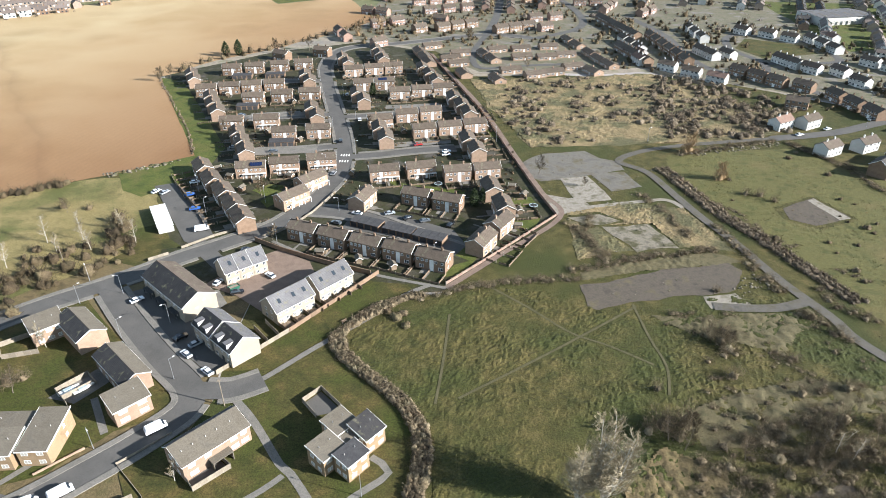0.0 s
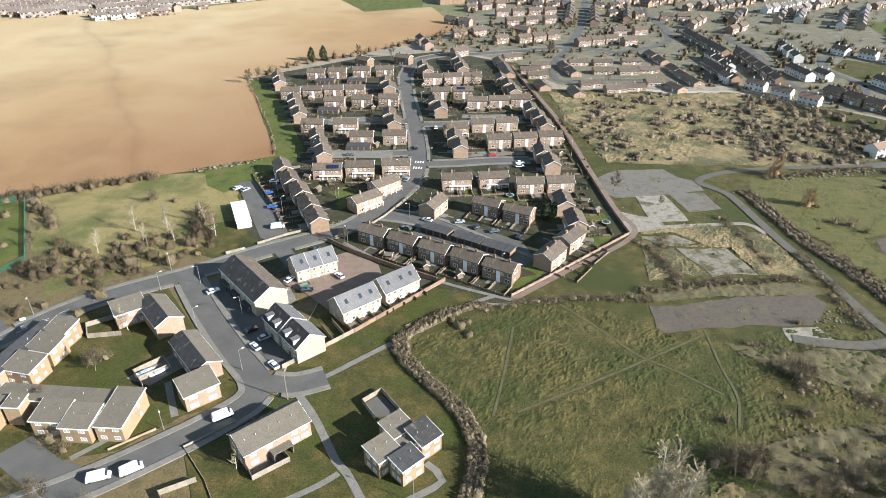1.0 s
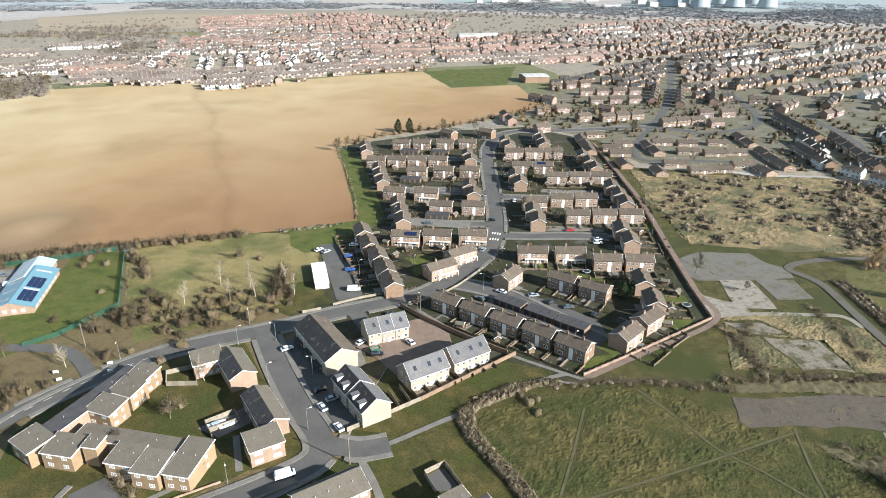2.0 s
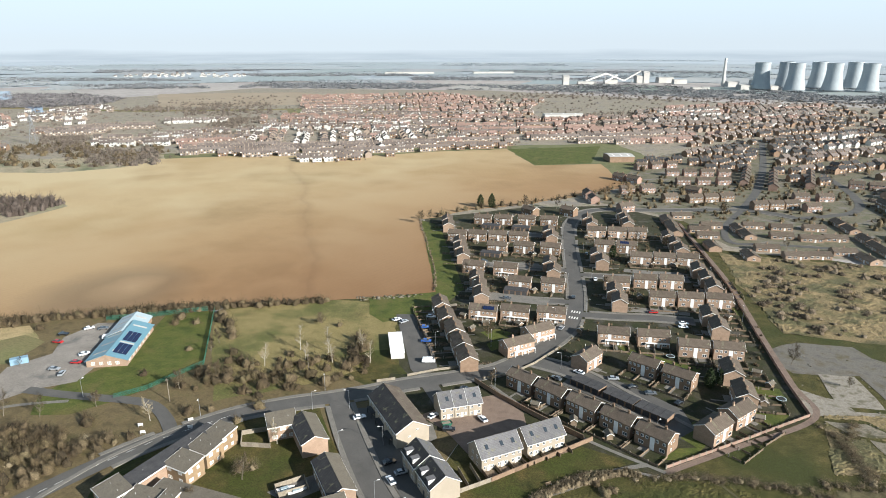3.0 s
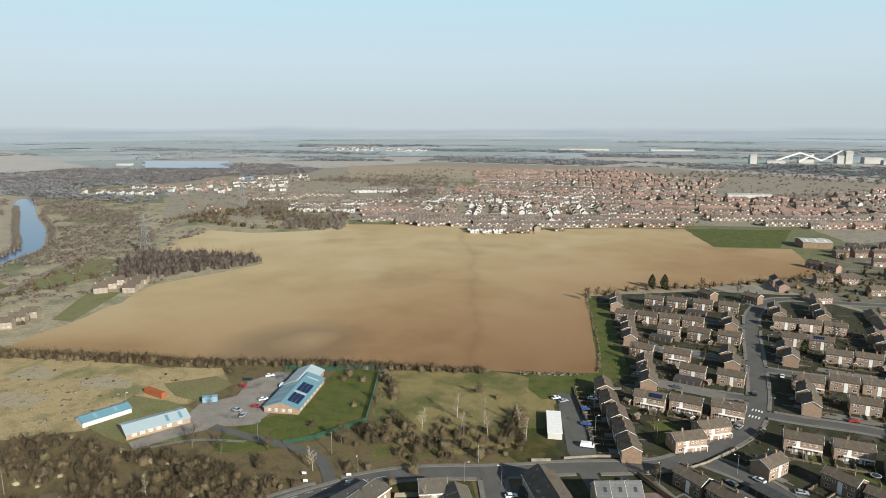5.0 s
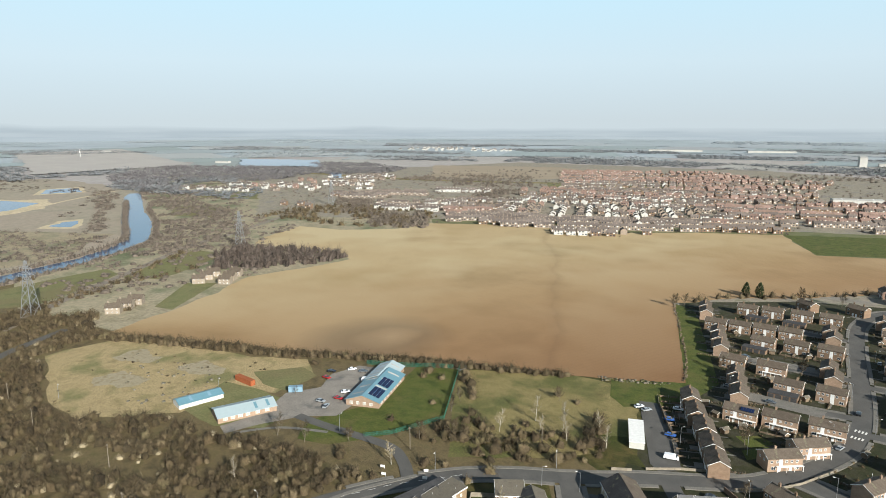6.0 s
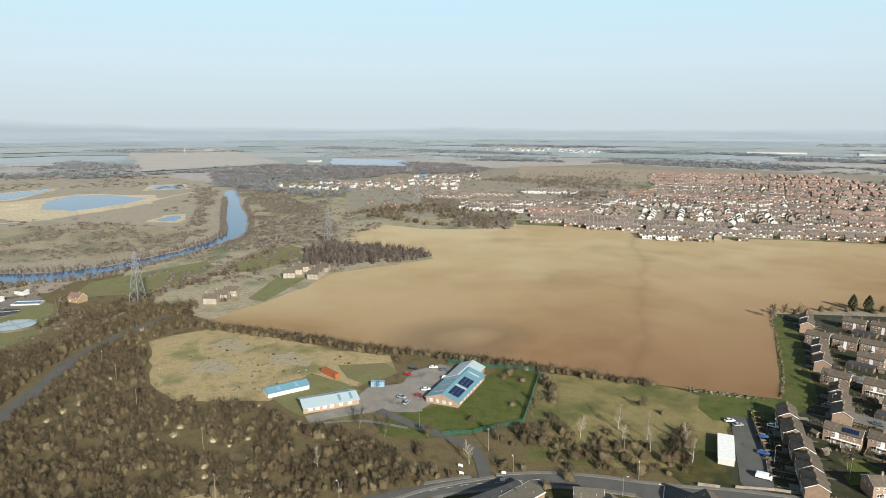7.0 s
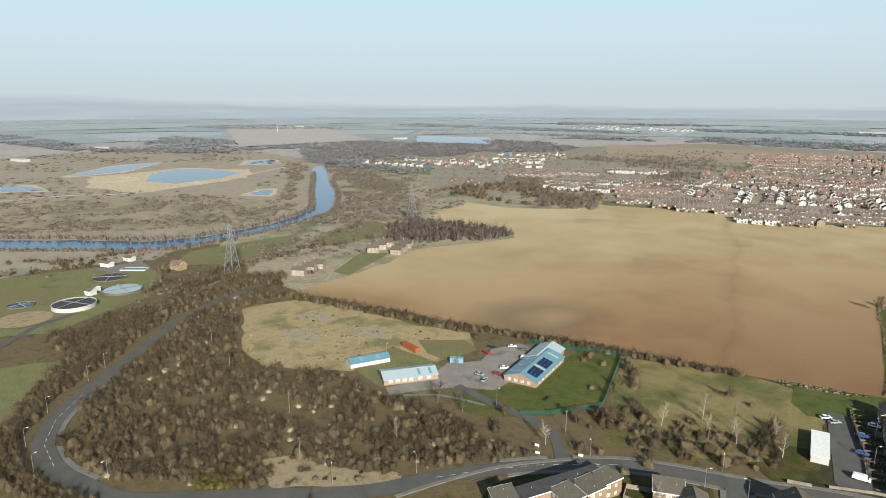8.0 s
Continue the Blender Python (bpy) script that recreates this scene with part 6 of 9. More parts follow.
def estate_gardens():
    """Slabbed paths and patios beside the houses, and low clipped hedges between the plots."""
    r = random.Random(12)
    V, F, hedge = [], [], []
    for x, y, d in HOMES:
        c, q = math.cos(radians(d)), math.sin(radians(d))

        def at(u, v):
            return x + u * c - v * q, y + u * q + v * c
        for u0, v0, w, l in ((r.uniform(-1, 1), -3.6, 0.9, -5.5), (r.uniform(-5, 3), -3.6, r.uniform(2, 4), -r.uniform(1.5, 3)), (r.uniform(-5, 2), 3.6, r.uniform(2.5, 5), r.uniform(2, 3.5)), (r.uniform(-2, 2), 3.6, 0.8, 7.0)):
            z = 0.17 + 0.004 * (len(F) % 7)
            n = len(V)
            V += [(*at(u0, v0), z), (*at(u0 + w, v0), z), (*at(u0 + w, v0 + l), z), (*at(u0, v0 + l), z)]
            F.append((n, n + 1, n + 2, n + 3) if l > 0 else (n + 3, n + 2, n + 1, n))
        for u in (-6.0, 0.0, 6.0):
            if r.random() < 0.55:
                v0, v1 = (-4.2, -9.5) if r.random() < 0.5 else (4.2, 10.5)
                for k in range(6):
                    hedge.append((*at(u + r.uniform(-0.2, 0.2), v0 + (v1 - v0) * k / 5), 0.7, r.uniform(0.9, 1.5)))
    tagged(raw("garden_paving", V, F, PAVING), "pale slab paths and patios in the estate gardens", "paving", kind="stuff")
    spread("garden_hedges", [h for h in hedge if not near_road(h[0], h[1], 0.4)], BUSH, HEDGE_LEAF, "low brown hedges between the estate gardens", "hedge", 66)


estate_gardens()


def in_front(x, y, d, k=3.6):
    return (x + k * math.sin(radians(d)), y - k * math.cos(radians(d)), d)


FENCED = [(-38.4, 202.1, -24), (-26.4, 197.3, -24), (-14.5, 192.8, -24), (-2.9, 187.6, -24), (-10.3, 235.2, -20), (2.2, 230.2, -20), (5.9, 257.7, 10), (18.8, 260.3, 10), (-25.5, 258, 11), (-9.8, 261.4, 12), (-9.5, 308.3, 11), (3.1, 312.0, 11), (15.7, 315.6, 11), (-24.9, 367.6, 8), (-12.4, 371.4, 8), (-56.7, 412.9, 12), (-44.2, 416.4, 12), (-32.0, 419.5, 12), (-70, 266.3, 8), (-91.4, 363.0, 4), (-76.3, 366.5, 4)]
place(garden(), [in_front(*p) for p in FENCED], group="front garden fences")
SIDE = [(23.4, 224.9, 99), (19.6, 240.9, 100), (20.8, 211.4, 57), (13.6, 198.6, 60), (13.6, 331.8, 99), (10.2, 344.4, 99), (15.6, 281.2, 99), (11.8, 293.8, 99), (-4.0, 390.6, 100), (-8.4, 403.4, 100)]
place(garden(11.5, 10.0), [in_front(*p) for p in SIDE], group="front garden fences")
BACK = [(-104.5, 261.1, 300), (-96.7, 248.4, 300), (-88.7, 237.3, 300), (-81.6, 226.0, 300)]
place(garden(11.5, 9.0), [in_front(*p) for p in BACK], group="front garden fences")

# ---- the community centre ----
centre = empty("community_centre")


def shed(parent, x, y, deg, L, D, eaves, ridge, wall, roof, off=0.0, bands=(), band_mat=None):
    m = pose(x, y, 0, 0, 0, deg)
    bm = bmesh.new()
    gable_walls(bm, L, D, eaves, ridge, off)
    part("wall", bm, wall, parent).matrix_basis = m
    for y0 in (-D / 2, D / 2):
        bm = bmesh.new()
        roof_slope(bm, L, y0, eaves + 0.03, off, ridge + 0.03, t=0.15, over=0.6)
        part("roof", bm, roof, parent).matrix_basis = m
        for bx in bands:
            bm = bmesh.new()
            d = (off - y0)
            z = lambda f: eaves + 0.2 + (ridge - eaves) * f
            v = [bm.verts.new(c) for c in ((bx - 0.55, y0 + d * 0.15, z(0.15)), (bx + 0.55, y0 + d * 0.15, z(0.15)), (bx + 0.55, y0 + d * 0.85, z(0.85)), (bx - 0.55, y0 + d * 0.85, z(0.85)))]
            g = bmesh.ops.extrude_face_region(bm, geom=[bm.faces.new(v)])
            bmesh.ops.translate(bm, vec=(0, 0, 0.06), verts=[q for q in g["geom"] if isinstance(q, bmesh.types.BMVert)])
            bmesh.ops.recalc_face_normals(bm, faces=bm.faces[:])
            part("roof_band", bm, band_mat, parent).matrix_basis = m
    return m


m = shed(centre, -212, 177.5, 118, 33, 15, 2.7, 5.2, BRICK_BUFF, TEAL, 0, (-12, -4, 4, 12), CONCRETE)
m2 = shed(centre, -221.5, 191, 118, 20, 12, 2.7, 5.0, BRICK_BUFF, PALE_TEAL, 0, (-6, 0, 6), CONCRETE)
ang = math.degrees(math.atan2(2.5, 7.5))
for i in range(2):
    for j in range(8):
        for k in range(3):
            bm = bmesh.new()
            box(bm, -0.5, 0.5, -0.8, 0.8, 0, 0.06)
            o = part("solar_panel", bm, SOLAR, centre)
            o.matrix_basis = m @ pose(-13 + i * 11 + j * 1.06, -5.6 + k * 1.64, 2.7 + 0.28 + (1.9 + k * 1.64) * 2.5 / 7.5, ang)
for x in (-13, -9, -5, -1, 3, 7, 11):
    window(centre, m @ SIDES["front"](33, 15) @ pose(x, 0, 1.0), 1.8, 1.3)
for x in (-5, -2, 1, 4):
    window(centre, m @ SIDES["left"](33, 15) @ pose(x, 0, 1.0), 1.4, 1.3)
tagged(centre, "community centre with a teal sheet roof and solar panels", "hall")
hall = empty("hall")
m = shed(hall, -235.5, 125.5, 75, 24, 11, 2.6, 4.2, BRICK_BUFF, PALE_TEAL, 0, (4, 9), TEAL)
for x in (-9, -6, -3, 0, 4, 8):
    window(hall, m @ SIDES["front"](24, 11) @ pose(x, 0, 1.0), 1.7, 1.2)
tagged(hall, "long brick hall with a pale blue sheet roof", "hall")
hall = empty("hall")
m = shed(hall, -260, 117.5, 84, 19, 7.5, 2.3, 3.5, WHITE_RENDER, TEAL, 0, (-4, 4), BLUE_PAINT)
for x in (-6, 0, 6):
    window(hall, m @ SIDES["front"](19, 7.5) @ pose(x, 0, 1.0), 1.4, 1.1)
tagged(hall, "low white hut with a teal sheet roof", "hut")


def container(material, label, L=6.1):
    top = empty("container")
    bm = bmesh.new()
    box(bm, -L / 2, L / 2, -1.22, 1.22, 0.1, 2.6)
    part("body", bm, material, top)
    n = 14
    for i in range(n):
        bm = bmesh.new()
        x = -L / 2 + 0.3 + i * (L - 0.6) / (n - 1)
        box(bm, x - 0.09, x + 0.09, -1.27, -1.22, 0.25, 2.45)
        part("rib", bm, material, top)
    bm = bmesh.new()
    box(bm, L / 2, L / 2 + 0.05, -1.1, 1.1, 0.2, 2.5)
    part("door", bm, material, top)
    return tagged(top, label, "container")


container(RUST, "rusty orange shipping container on rough grass", 12.2).matrix_basis = pose(-264, 142, 0, 0, 0, 5)
container(BLUE_PAINT, "pale blue shipping container beside the yard").matrix_basis = pose(-238.5, 152.5, 0, 0, 0, 52)
white = empty("shed")
for i in range(6):
    bm = bmesh.new()
    x = (i - 2.5) * 3.3
    box(bm, x - 1.6, x + 1.6, -2.7, 2.7, 0, 2.6)
    part("wall", bm, WHITE_RENDER, white)
    bm = bmesh.new()
    box(bm, x - 1.63, x + 1.63, -2.9, 2.9, 2.6, 2.75)
    part("roof", bm, TRIM, white)
tagged(white, "white flat-roofed row of store sheds", "shed").matrix_basis = pose(-107.3, 219, 0, 0, 0, 119)

for pts in ([(-58.4, 99.9), (-55, 95.8), (-49, 101.6), (-51.5, 103.8)], [(-31.6, 117.8), (-35.3, 122.4), (-31.8, 126.4), (-25.6, 119.6)]):
    patch("bin_yard", pts, 0.2, ASPHALT, "dark tarmac bin yard behind a fence", "yard", 0.1, 2)
boat = empty("boat")
bm = bmesh.new()
ring = []
for x, w, z in ((-2.6, 0.9, 0.7), (-1.0, 1.0, 0.72), (0.8, 0.9, 0.78), (2.0, 0.5, 0.88), (2.8, 0.04, 1.0)):
    ring.append([bm.verts.new(c) for c in ((x, -w, z), (x, -w * 0.5, 0.25), (x, w * 0.5, 0.25), (x, w, z))])
for a_, b_ in zip(ring, ring[1:]):
    for i in range(4):
        bm.faces.new((a_[i], a_[(i + 1) % 4], b_[(i + 1) % 4], b_[i]))
bm.faces.new(ring[0])
bmesh.ops.recalc_face_normals(bm, faces=bm.faces[:])
part("hull", bm, TRIM, boat)
bm = bmesh.new()
box(bm, -1.2, 0.9, -0.5, 0.5, 0.7, 1.15)
part("cover", bm, PALE_TEAL, boat)
tagged(boat, "small white boat laid up in a fenced yard", "boat")
place(boat, [(-97.6, 126.4, 48), (-94.0, 127.0, 48)], 0.2)


# ---- houses to the east and north ----
def plain_pair(L, wall, roof, label, category="house", D=7.0, eaves=4.7, ridge=6.8):
    wins = [(s, x * L / 13, z, 1.5, 1.15) for s in ("front",) for x in (-4.8, -1.8, 1.8, 4.8) for z in (0.9, 3.4)]
    return house("house", L, D, eaves, ridge, wall, roof, label, wins, [("front", 0.0, 1.6, 2.05, DOOR)], (-L / 4, L / 4), category=category, gutter=False, glazed=False, barge=False)


white_pair = plain_pair(11.5, WHITE_RENDER, ROOF_BROWN, "white rendered pair of houses with a brown roof")
brown_pair = plain_pair(11.5, BRICK_BROWN, ROOF_BROWN, "brown brick pair of houses")
red_pair = plain_pair(11.5, BRICK_RED, ROOF_BROWN, "red brick pair of houses with chimneys")
tiled_pair = plain_pair(11.5, WHITE_RENDER, ROOF_RED, "white pair of houses under a red tiled roof")


def along(x1, y1, x2, y2, pitch=14.5):
    n = max(1, round(math.hypot(x2 - x1, y2 - y1) / pitch))
    d = math.degrees(math.atan2(y2 - y1, x2 - x1))
    return [(x1 + (x2 - x1) * (i + 0.5) / n, y1 + (y2 - y1) * (i + 0.5) / n, d) for i in range(n)]


def rows_of(rows, pitch=14.5):
    return [p for r_ in rows for p in along(*r_, pitch)]


place(white_pair, [(146, 424, -42), (157, 410, -42), (180, 285, 30), (200, 290, 27), (188, 321, 30)] + rows_of([(180, 470, 186, 446), (193, 461, 199, 446), (226, 446, 233, 425), (233, 425, 241, 412), (250, 418, 254, 405), (230, 531, 238, 518), (244, 521, 266, 494), (274, 503, 278, 461), (249, 399, 256, 380), (280, 440, 300, 400), (300, 395, 330, 350), (134, 503, 140, 462), (196, 541, 195, 494)]), group="houses by the green")
place(tiled_pair, [(168.5, 397, -42), (173, 319, 30), (132, 440, -77), (136, 455, -77), (291, 500, -80)], group="houses by the green")
place(brown_pair, rows_of([(157, 512, 163, 432), (185, 418, 206, 385), (209, 387, 219, 374), (223, 370, 231, 327), (189, 355, 203, 346), (126, 477, 136, 432), (132, 574, 147, 503), (262, 380, 290, 330), (236, 310, 262, 318), (-26, 527, -11, 537), (-6, 533, 28, 553), (40, 527, 73, 545)], 12.5), group="houses by the green")
place(red_pair, rows_of([(-55, 481, -39, 493), (-61, 547, -30, 562), (74, 533, 89, 541), (69, 569, 104, 580), (-11, 569, 7, 562), (-72, 605, -46, 592), (168, 586, 189, 610), (-84, 530, -70, 498), (60, 600, 66, 680), (38, 610, 44, 690), (-20, 600, 30, 620), (-30, 640, 30, 660), (90, 620, 98, 690), (120, 640, 150, 640), (-60, 660, -20, 690), (140, 600, 160, 640)], 15.5), group="houses by the green")
place(house("house", 11, 8, 5.4, 8.2, BRICK_BROWN, ROOF_DARK, "dark brick house with a dark roof", two_rows((-3, 0, 3)), [], ()), [(192, 262, 40), (206, 274, 40)])
place(house("house", 9.0, 7, 4.2, 6.6, STONE, ROOF_BROWN, "small stone house beside the wood", two_rows((-2.8, 0, 2.8), 0.8, 0.9), [], (-3,), gutter=False, barge=False), [(-425, 142, 52), (-430, 151, 52), (-436, 160, 52), (-460, 215, 60), (-467, 225, 60), (-473, 234, 60), (-444, 228, 40), (-452, 236, 40), (-461, 246, 40)], group="houses by the wood")
sports = empty("sports_hall")
shed(sports, 330, 572, 12, 50, 30, 6.5, 7.4, WHITE_RENDER, ROOF_GREY, 0, (-18, -6, 6, 18), FELT)
for i in range(8):
    window(sports, pose(330, 572, 0, 0, 0, 12) @ SIDES["front"](44, 32) @ pose(-18 + i * 5, 0, 1.2), 2.4, 2.8)
tagged(sports, "large pale sports hall with a low sheet roof", "sports hall")
school = empty("school")
shed(school, -80, 708, 25, 26, 24, 6, 7.2, BRICK_BROWN, CONCRETE, 0, (-8, 0, 8), TRIM)
tagged(school, "brown school building with a pale banded roof", "school")
school = empty("school")
shed(school, -216, 1078, 28, 64, 16, 8, 9, WHITE_RENDER, CONCRETE, 0, (-20, 0, 20), TRIM)
tagged(school, "long white school building", "school")


# ---- the town beyond, as joined roofs and walls ----
def town_house(L, D, e_, r_, n=4):
    """Corners and faces (quads) of one small house: walls 0, roof 1, windows 2."""
    v, f, k = [], [], []

    def quad(pts, mat):
        f.append([len(v) + i for i in range(4)])
        v.extend(pts)
        k.append(mat)
    for s in (-1, 1):
        quad([(-L / 2, s * D / 2, 0), (L / 2, s * D / 2, 0), (L / 2, s * D / 2, e_), (-L / 2, s * D / 2, e_)], 0)
        quad([(s * L / 2, -D / 2, 0), (s * L / 2, D / 2, 0), (s * L / 2, D / 2, e_), (s * L / 2, -D / 2, e_)], 0)
        quad([(s * L / 2, -D / 2, e_), (s * L / 2, D / 2, e_), (s * L / 2, 0.05, r_), (s * L / 2, -0.05, r_)], 0)
        quad([(-L / 2 - 0.3, s * (D / 2 + 0.4), e_ - 0.1), (L / 2 + 0.3, s * (D / 2 + 0.4), e_ - 0.1), (L / 2 + 0.3, 0, r_ + 0.15), (-L / 2 - 0.3, 0, r_ + 0.15)], 1)
        for i in range(n):
            x = -L / 2 + (i + 0.5) * L / n
            for z in (0.9, 3.3):
                quad([(x - 0.75, s * (D / 2 + 0.05), z), (x + 0.75, s * (D / 2 + 0.05), z), (x + 0.75, s * (D / 2 + 0.05), z + 1.2), (x - 0.75, s * (D / 2 + 0.05), z + 1.2)], 2 if (2 * i + 3 * (z > 2) + (s > 0)) % 7 else 3)
    for x in (-L / 4, L / 4):
        for a_, b_ in (((x - 0.4, -0.3), (x + 0.4, -0.3)), ((x + 0.4, -0.3), (x + 0.4, 0.3)), ((x + 0.4, 0.3), (x - 0.4, 0.3)), ((x - 0.4, 0.3), (x - 0.4, -0.3))):
            quad([(*a_, r_ - 0.6), (*b_, r_ - 0.6), (*b_, r_ + 1.2), (*a_, r_ + 1.2)], 0)
    return np.array(v), np.array(f), np.array(k)


TOWN_BRICK = brick("pale_town_brick", (0.225, 0.180, 0.142), (0.290, 0.236, 0.190), vary=0.0)
TOWN_RED = brick("town_red_brick", (0.245, 0.165, 0.130), (0.310, 0.215, 0.172), vary=0.0)
TOWN_TILE = surface("town_roof_tiles", [(0.118, 0.098, 0.086), (0.165, 0.140, 0.124)], size=14, fine=0.5, bump=0.2, depth=0.05, island=0.25)
TOWN_RED_TILE = surface("town_red_roof_tiles", [(0.185, 0.128, 0.106), (0.245, 0.168, 0.140)], size=14, fine=0.5, bump=0.2, depth=0.05, island=0.2)
TOWN_KINDS = {
    "brick": ([TOWN_BRICK, TOWN_TILE, GLASS, TRIM], "distant streets of brick houses"),
    "red": ([TOWN_RED, TOWN_RED_TILE, GLASS, TRIM], "distant streets of houses with red roofs"),
    "white": ([WHITE_RENDER, TOWN_TILE, GLASS, TRIM], "distant pale rendered houses"),
    "brown": ([BRICK_BROWN, TOWN_TILE, GLASS, TRIM], "distant streets of brown brick houses"),
    "dark": ([BRICK_BROWN, ROOF_DARK, GLASS, TRIM], "distant brown houses with dark roofs"),
}
TOWN = {k: [] for k in TOWN_KINDS}
TAKEN = {}
TOWN_SHRUBS = []


def district(pts, deg, row_gap, pitch, mix, seed, keep=0.9, bend=0.0, terrace=0):
    """Streets of houses in parallel, slightly bent rows."""
    r = random.Random(seed)
    cx, cy = sum(p[0] for p in pts) / len(pts), sum(p[1] for p in pts) / len(pts)
    R = max(math.hypot(p[0] - cx, p[1] - cy) for p in pts)
    c, s = math.cos(radians(deg)), math.sin(radians(deg))
    v, row = -R, 0
    while v < R:
        row += 1
        u = -R
        kind = r.choice(mix)
        while u < R:
            u += pitch * (r.uniform(0.85, 1.3) if not terrace else 1.0 if r.random() > 1.0 / terrace else 1.7)
            if r.random() < 0.08:
                kind = r.choice(mix)
            w = v + bend * math.sin(u / 90.0 + seed) * 14
            x, y = cx + u * c - w * s, cy + u * s + w * c
            if r.random() > keep or not inside(pts, x, y) or near_road(x, y, 6):
                continue
            if -215 < x < -95 and y < 815 and y > 735:
                continue
            cell = (int(x // 9), int(y // 9))
            if any(math.hypot(x - p, y - q) < 8.8 for i in (-1, 0, 1) for j in (-1, 0, 1) for p, q in TAKEN.get((cell[0] + i, cell[1] + j), ())):
                continue
            TAKEN.setdefault(cell, []).append((x, y))
            for q in range(2):
                k = r.uniform(0, 6.28)
                TOWN_SHRUBS.append((x + 9.5 * math.cos(k), y + 9.5 * math.sin(k), r.uniform(1.2, 3.0), r.uniform(1.5, 5.0)))
            TOWN[kind].append((x, y, deg + (0 if terrace else r.uniform(-6, 6)) + bend * 10 * math.cos(u / 90.0 + seed) + (90 if not terrace and r.random() < 0.12 else 0), r.uniform(0.9, 1.12)))
        v += row_gap * (0.62 if row % 2 else 1.38)


district([(-511, 549), (-282, 696), (-306, 753), (-553, 594)], 33, 26, 9.6, ["brick", "red", "brick"], 1, 0.95, 0.0, 6)
district([(-284, 700), (-10, 876), (-13, 960), (-311, 767)], 33, 27, 9.6, ["red", "brick", "red", "brown"], 2, 0.95, 0.0, 6)
district([(-516, 635), (-362, 734), (-300, 800), (-334, 850), (-406, 822), (-578, 712)], 123, 17, 21, ["white", "white", "brick"], 3, 0.85, 0.3)
district([(-553, 735), (-409, 828), (-340, 870), (-404, 1050), (-508, 1026), (-686, 911)], 25, 34, 14, ["red", "brick", "white", "red", "brown"], 4, 0.85, 0.7)
district([(-705, 1061), (-480, 1206), (-400, 1260), (-480, 1420), (-588, 1476), (-863, 1299)], 40, 30, 12.5, ["red", "red", "brown"], 5, 0.85, 0.6)
district([(-300, 816), (-191, 887), (-213, 984), (-334, 906)], 33, 33, 9.6, ["red", "red", "brown"], 6, 0.95, 0.0, 7)
district([(-386, 947), (-240, 1040), (-300, 1180), (-324, 1400), (-545, 1334), (-430, 1090)], 45, 34, 13, ["red", "brown", "brick"], 7, 0.6, 0.7)
district([(-753, 765), (-672, 817), (-721, 877), (-808, 822)], 33, 30, 11, ["white", "brick"], 8, 0.85)
district([(-657, 640), (-590, 660), (-640, 720), (-700, 690)], 33, 28, 11, ["white", "brick"], 9, 0.8)
district([(-644, 552), (-576, 596), (-649, 673), (-726, 623)], 30, 30, 10, ["brick", "white", "brown"], 10, 0.8, 0.0, 5)
district([(-821, 600), (-741, 651), (-820, 722), (-908, 665)], 33, 36, 9.8, ["brick", "brown"], 11, 0.85, 0.0, 5)
district([(-1028, 588), (-925, 654), (-1090, 772), (-1211, 694)], 20, 40, 19, ["white", "brick", "red"], 12, 0.45, 0.8)
district([(-952, 686), (-874, 736), (-1087, 918), (-1184, 856)], 40, 40, 18, ["white", "brick"], 13, 0.6, 0.6)
district([(-740, 440), (-690, 490), (-800, 560), (-860, 520)], 33, 44, 22, ["brick", "brown"], 14, 0.4)
district([(-10, 690), (40, 700), (90, 920), (60, 1000), (-20, 860)], 60, 26, 12.2, ["dark", "brown", "dark"], 15, 0.8)
district([(-100, 880), (27, 895), (60, 1150), (-112, 1200)], 45, 34, 13, ["brown", "red", "dark", "brick"], 16, 0.7, 0.6)
district([(80, 700), (280, 680), (470, 800), (520, 1100), (60, 1100), (70, 900)], 48, 27, 12.2, ["brown", "dark", "brick", "white"], 17, 0.8, 0.5)
district([(40, 1110), (540, 1110), (560, 1400), (40, 1400)], 40, 32, 13.5, ["brown", "dark", "brick"], 18, 0.6, 0.6)
district([(180, 620), (290, 610), (290, 470), (330, 380), (420, 430), (560, 700), (470, 790), (280, 680), (190, 690)], 62, 25, 12.2, ["white", "brick", "dark"], 19, 0.8, 0.5)
district([(-600, 640), (-520, 690), (-590, 780), (-690, 730)], 30, 27, 11.5, ["brick", "white", "brown"], 22, 0.75, 0.4)
district([(-150, 870), (-20, 920), (-30, 1010), (-195, 960)], 33, 28, 9.6, ["red", "brick"], 23, 0.9, 0.0, 6)
district([(-2030, 1790), (-2050, 2080), (-1560, 2090), (-1600, 1900)], 30, 49, 19.8, ["white"], 20, 0.45)
district([(520, 700), (900, 700), (900, 1400), (560, 1400)], 50, 30, 13.7, ["brown", "dark", "white"], 21, 0.65, 0.5)
district([(-781, 596), (-841, 641), (-821, 737), (-779, 773), (-734, 728), (-761, 684)], 33, 28, 9.6, ["brick", "brown", "brick"], 31, 0.95, 0.0, 7)
district([(-644, 546), (-695, 589), (-644, 673), (-595, 627), (-587, 584)], 30, 30, 12, ["white", "brick", "white"], 32, 0.85, 0.3, 0)
district([(-530, 559), (-610, 643), (-527, 711), (-439, 634), (-417, 603)], 33, 26, 9.6, ["brick", "brown", "red"], 33, 0.9, 0.0, 5)
district([(-612, 822), (-649, 956), (-597, 1011), (-511, 1123), (-396, 879), (-457, 779), (-524, 764)], 35, 30, 12.5, ["brown", "red", "brick", "white"], 34, 0.85, 0.5, 0)
district([(-376, 553), (-435, 627), (-327, 732), (-298, 670)], 33, 26, 12, ["brick", "white", "brown"], 35, 0.9, 0.0, 0)
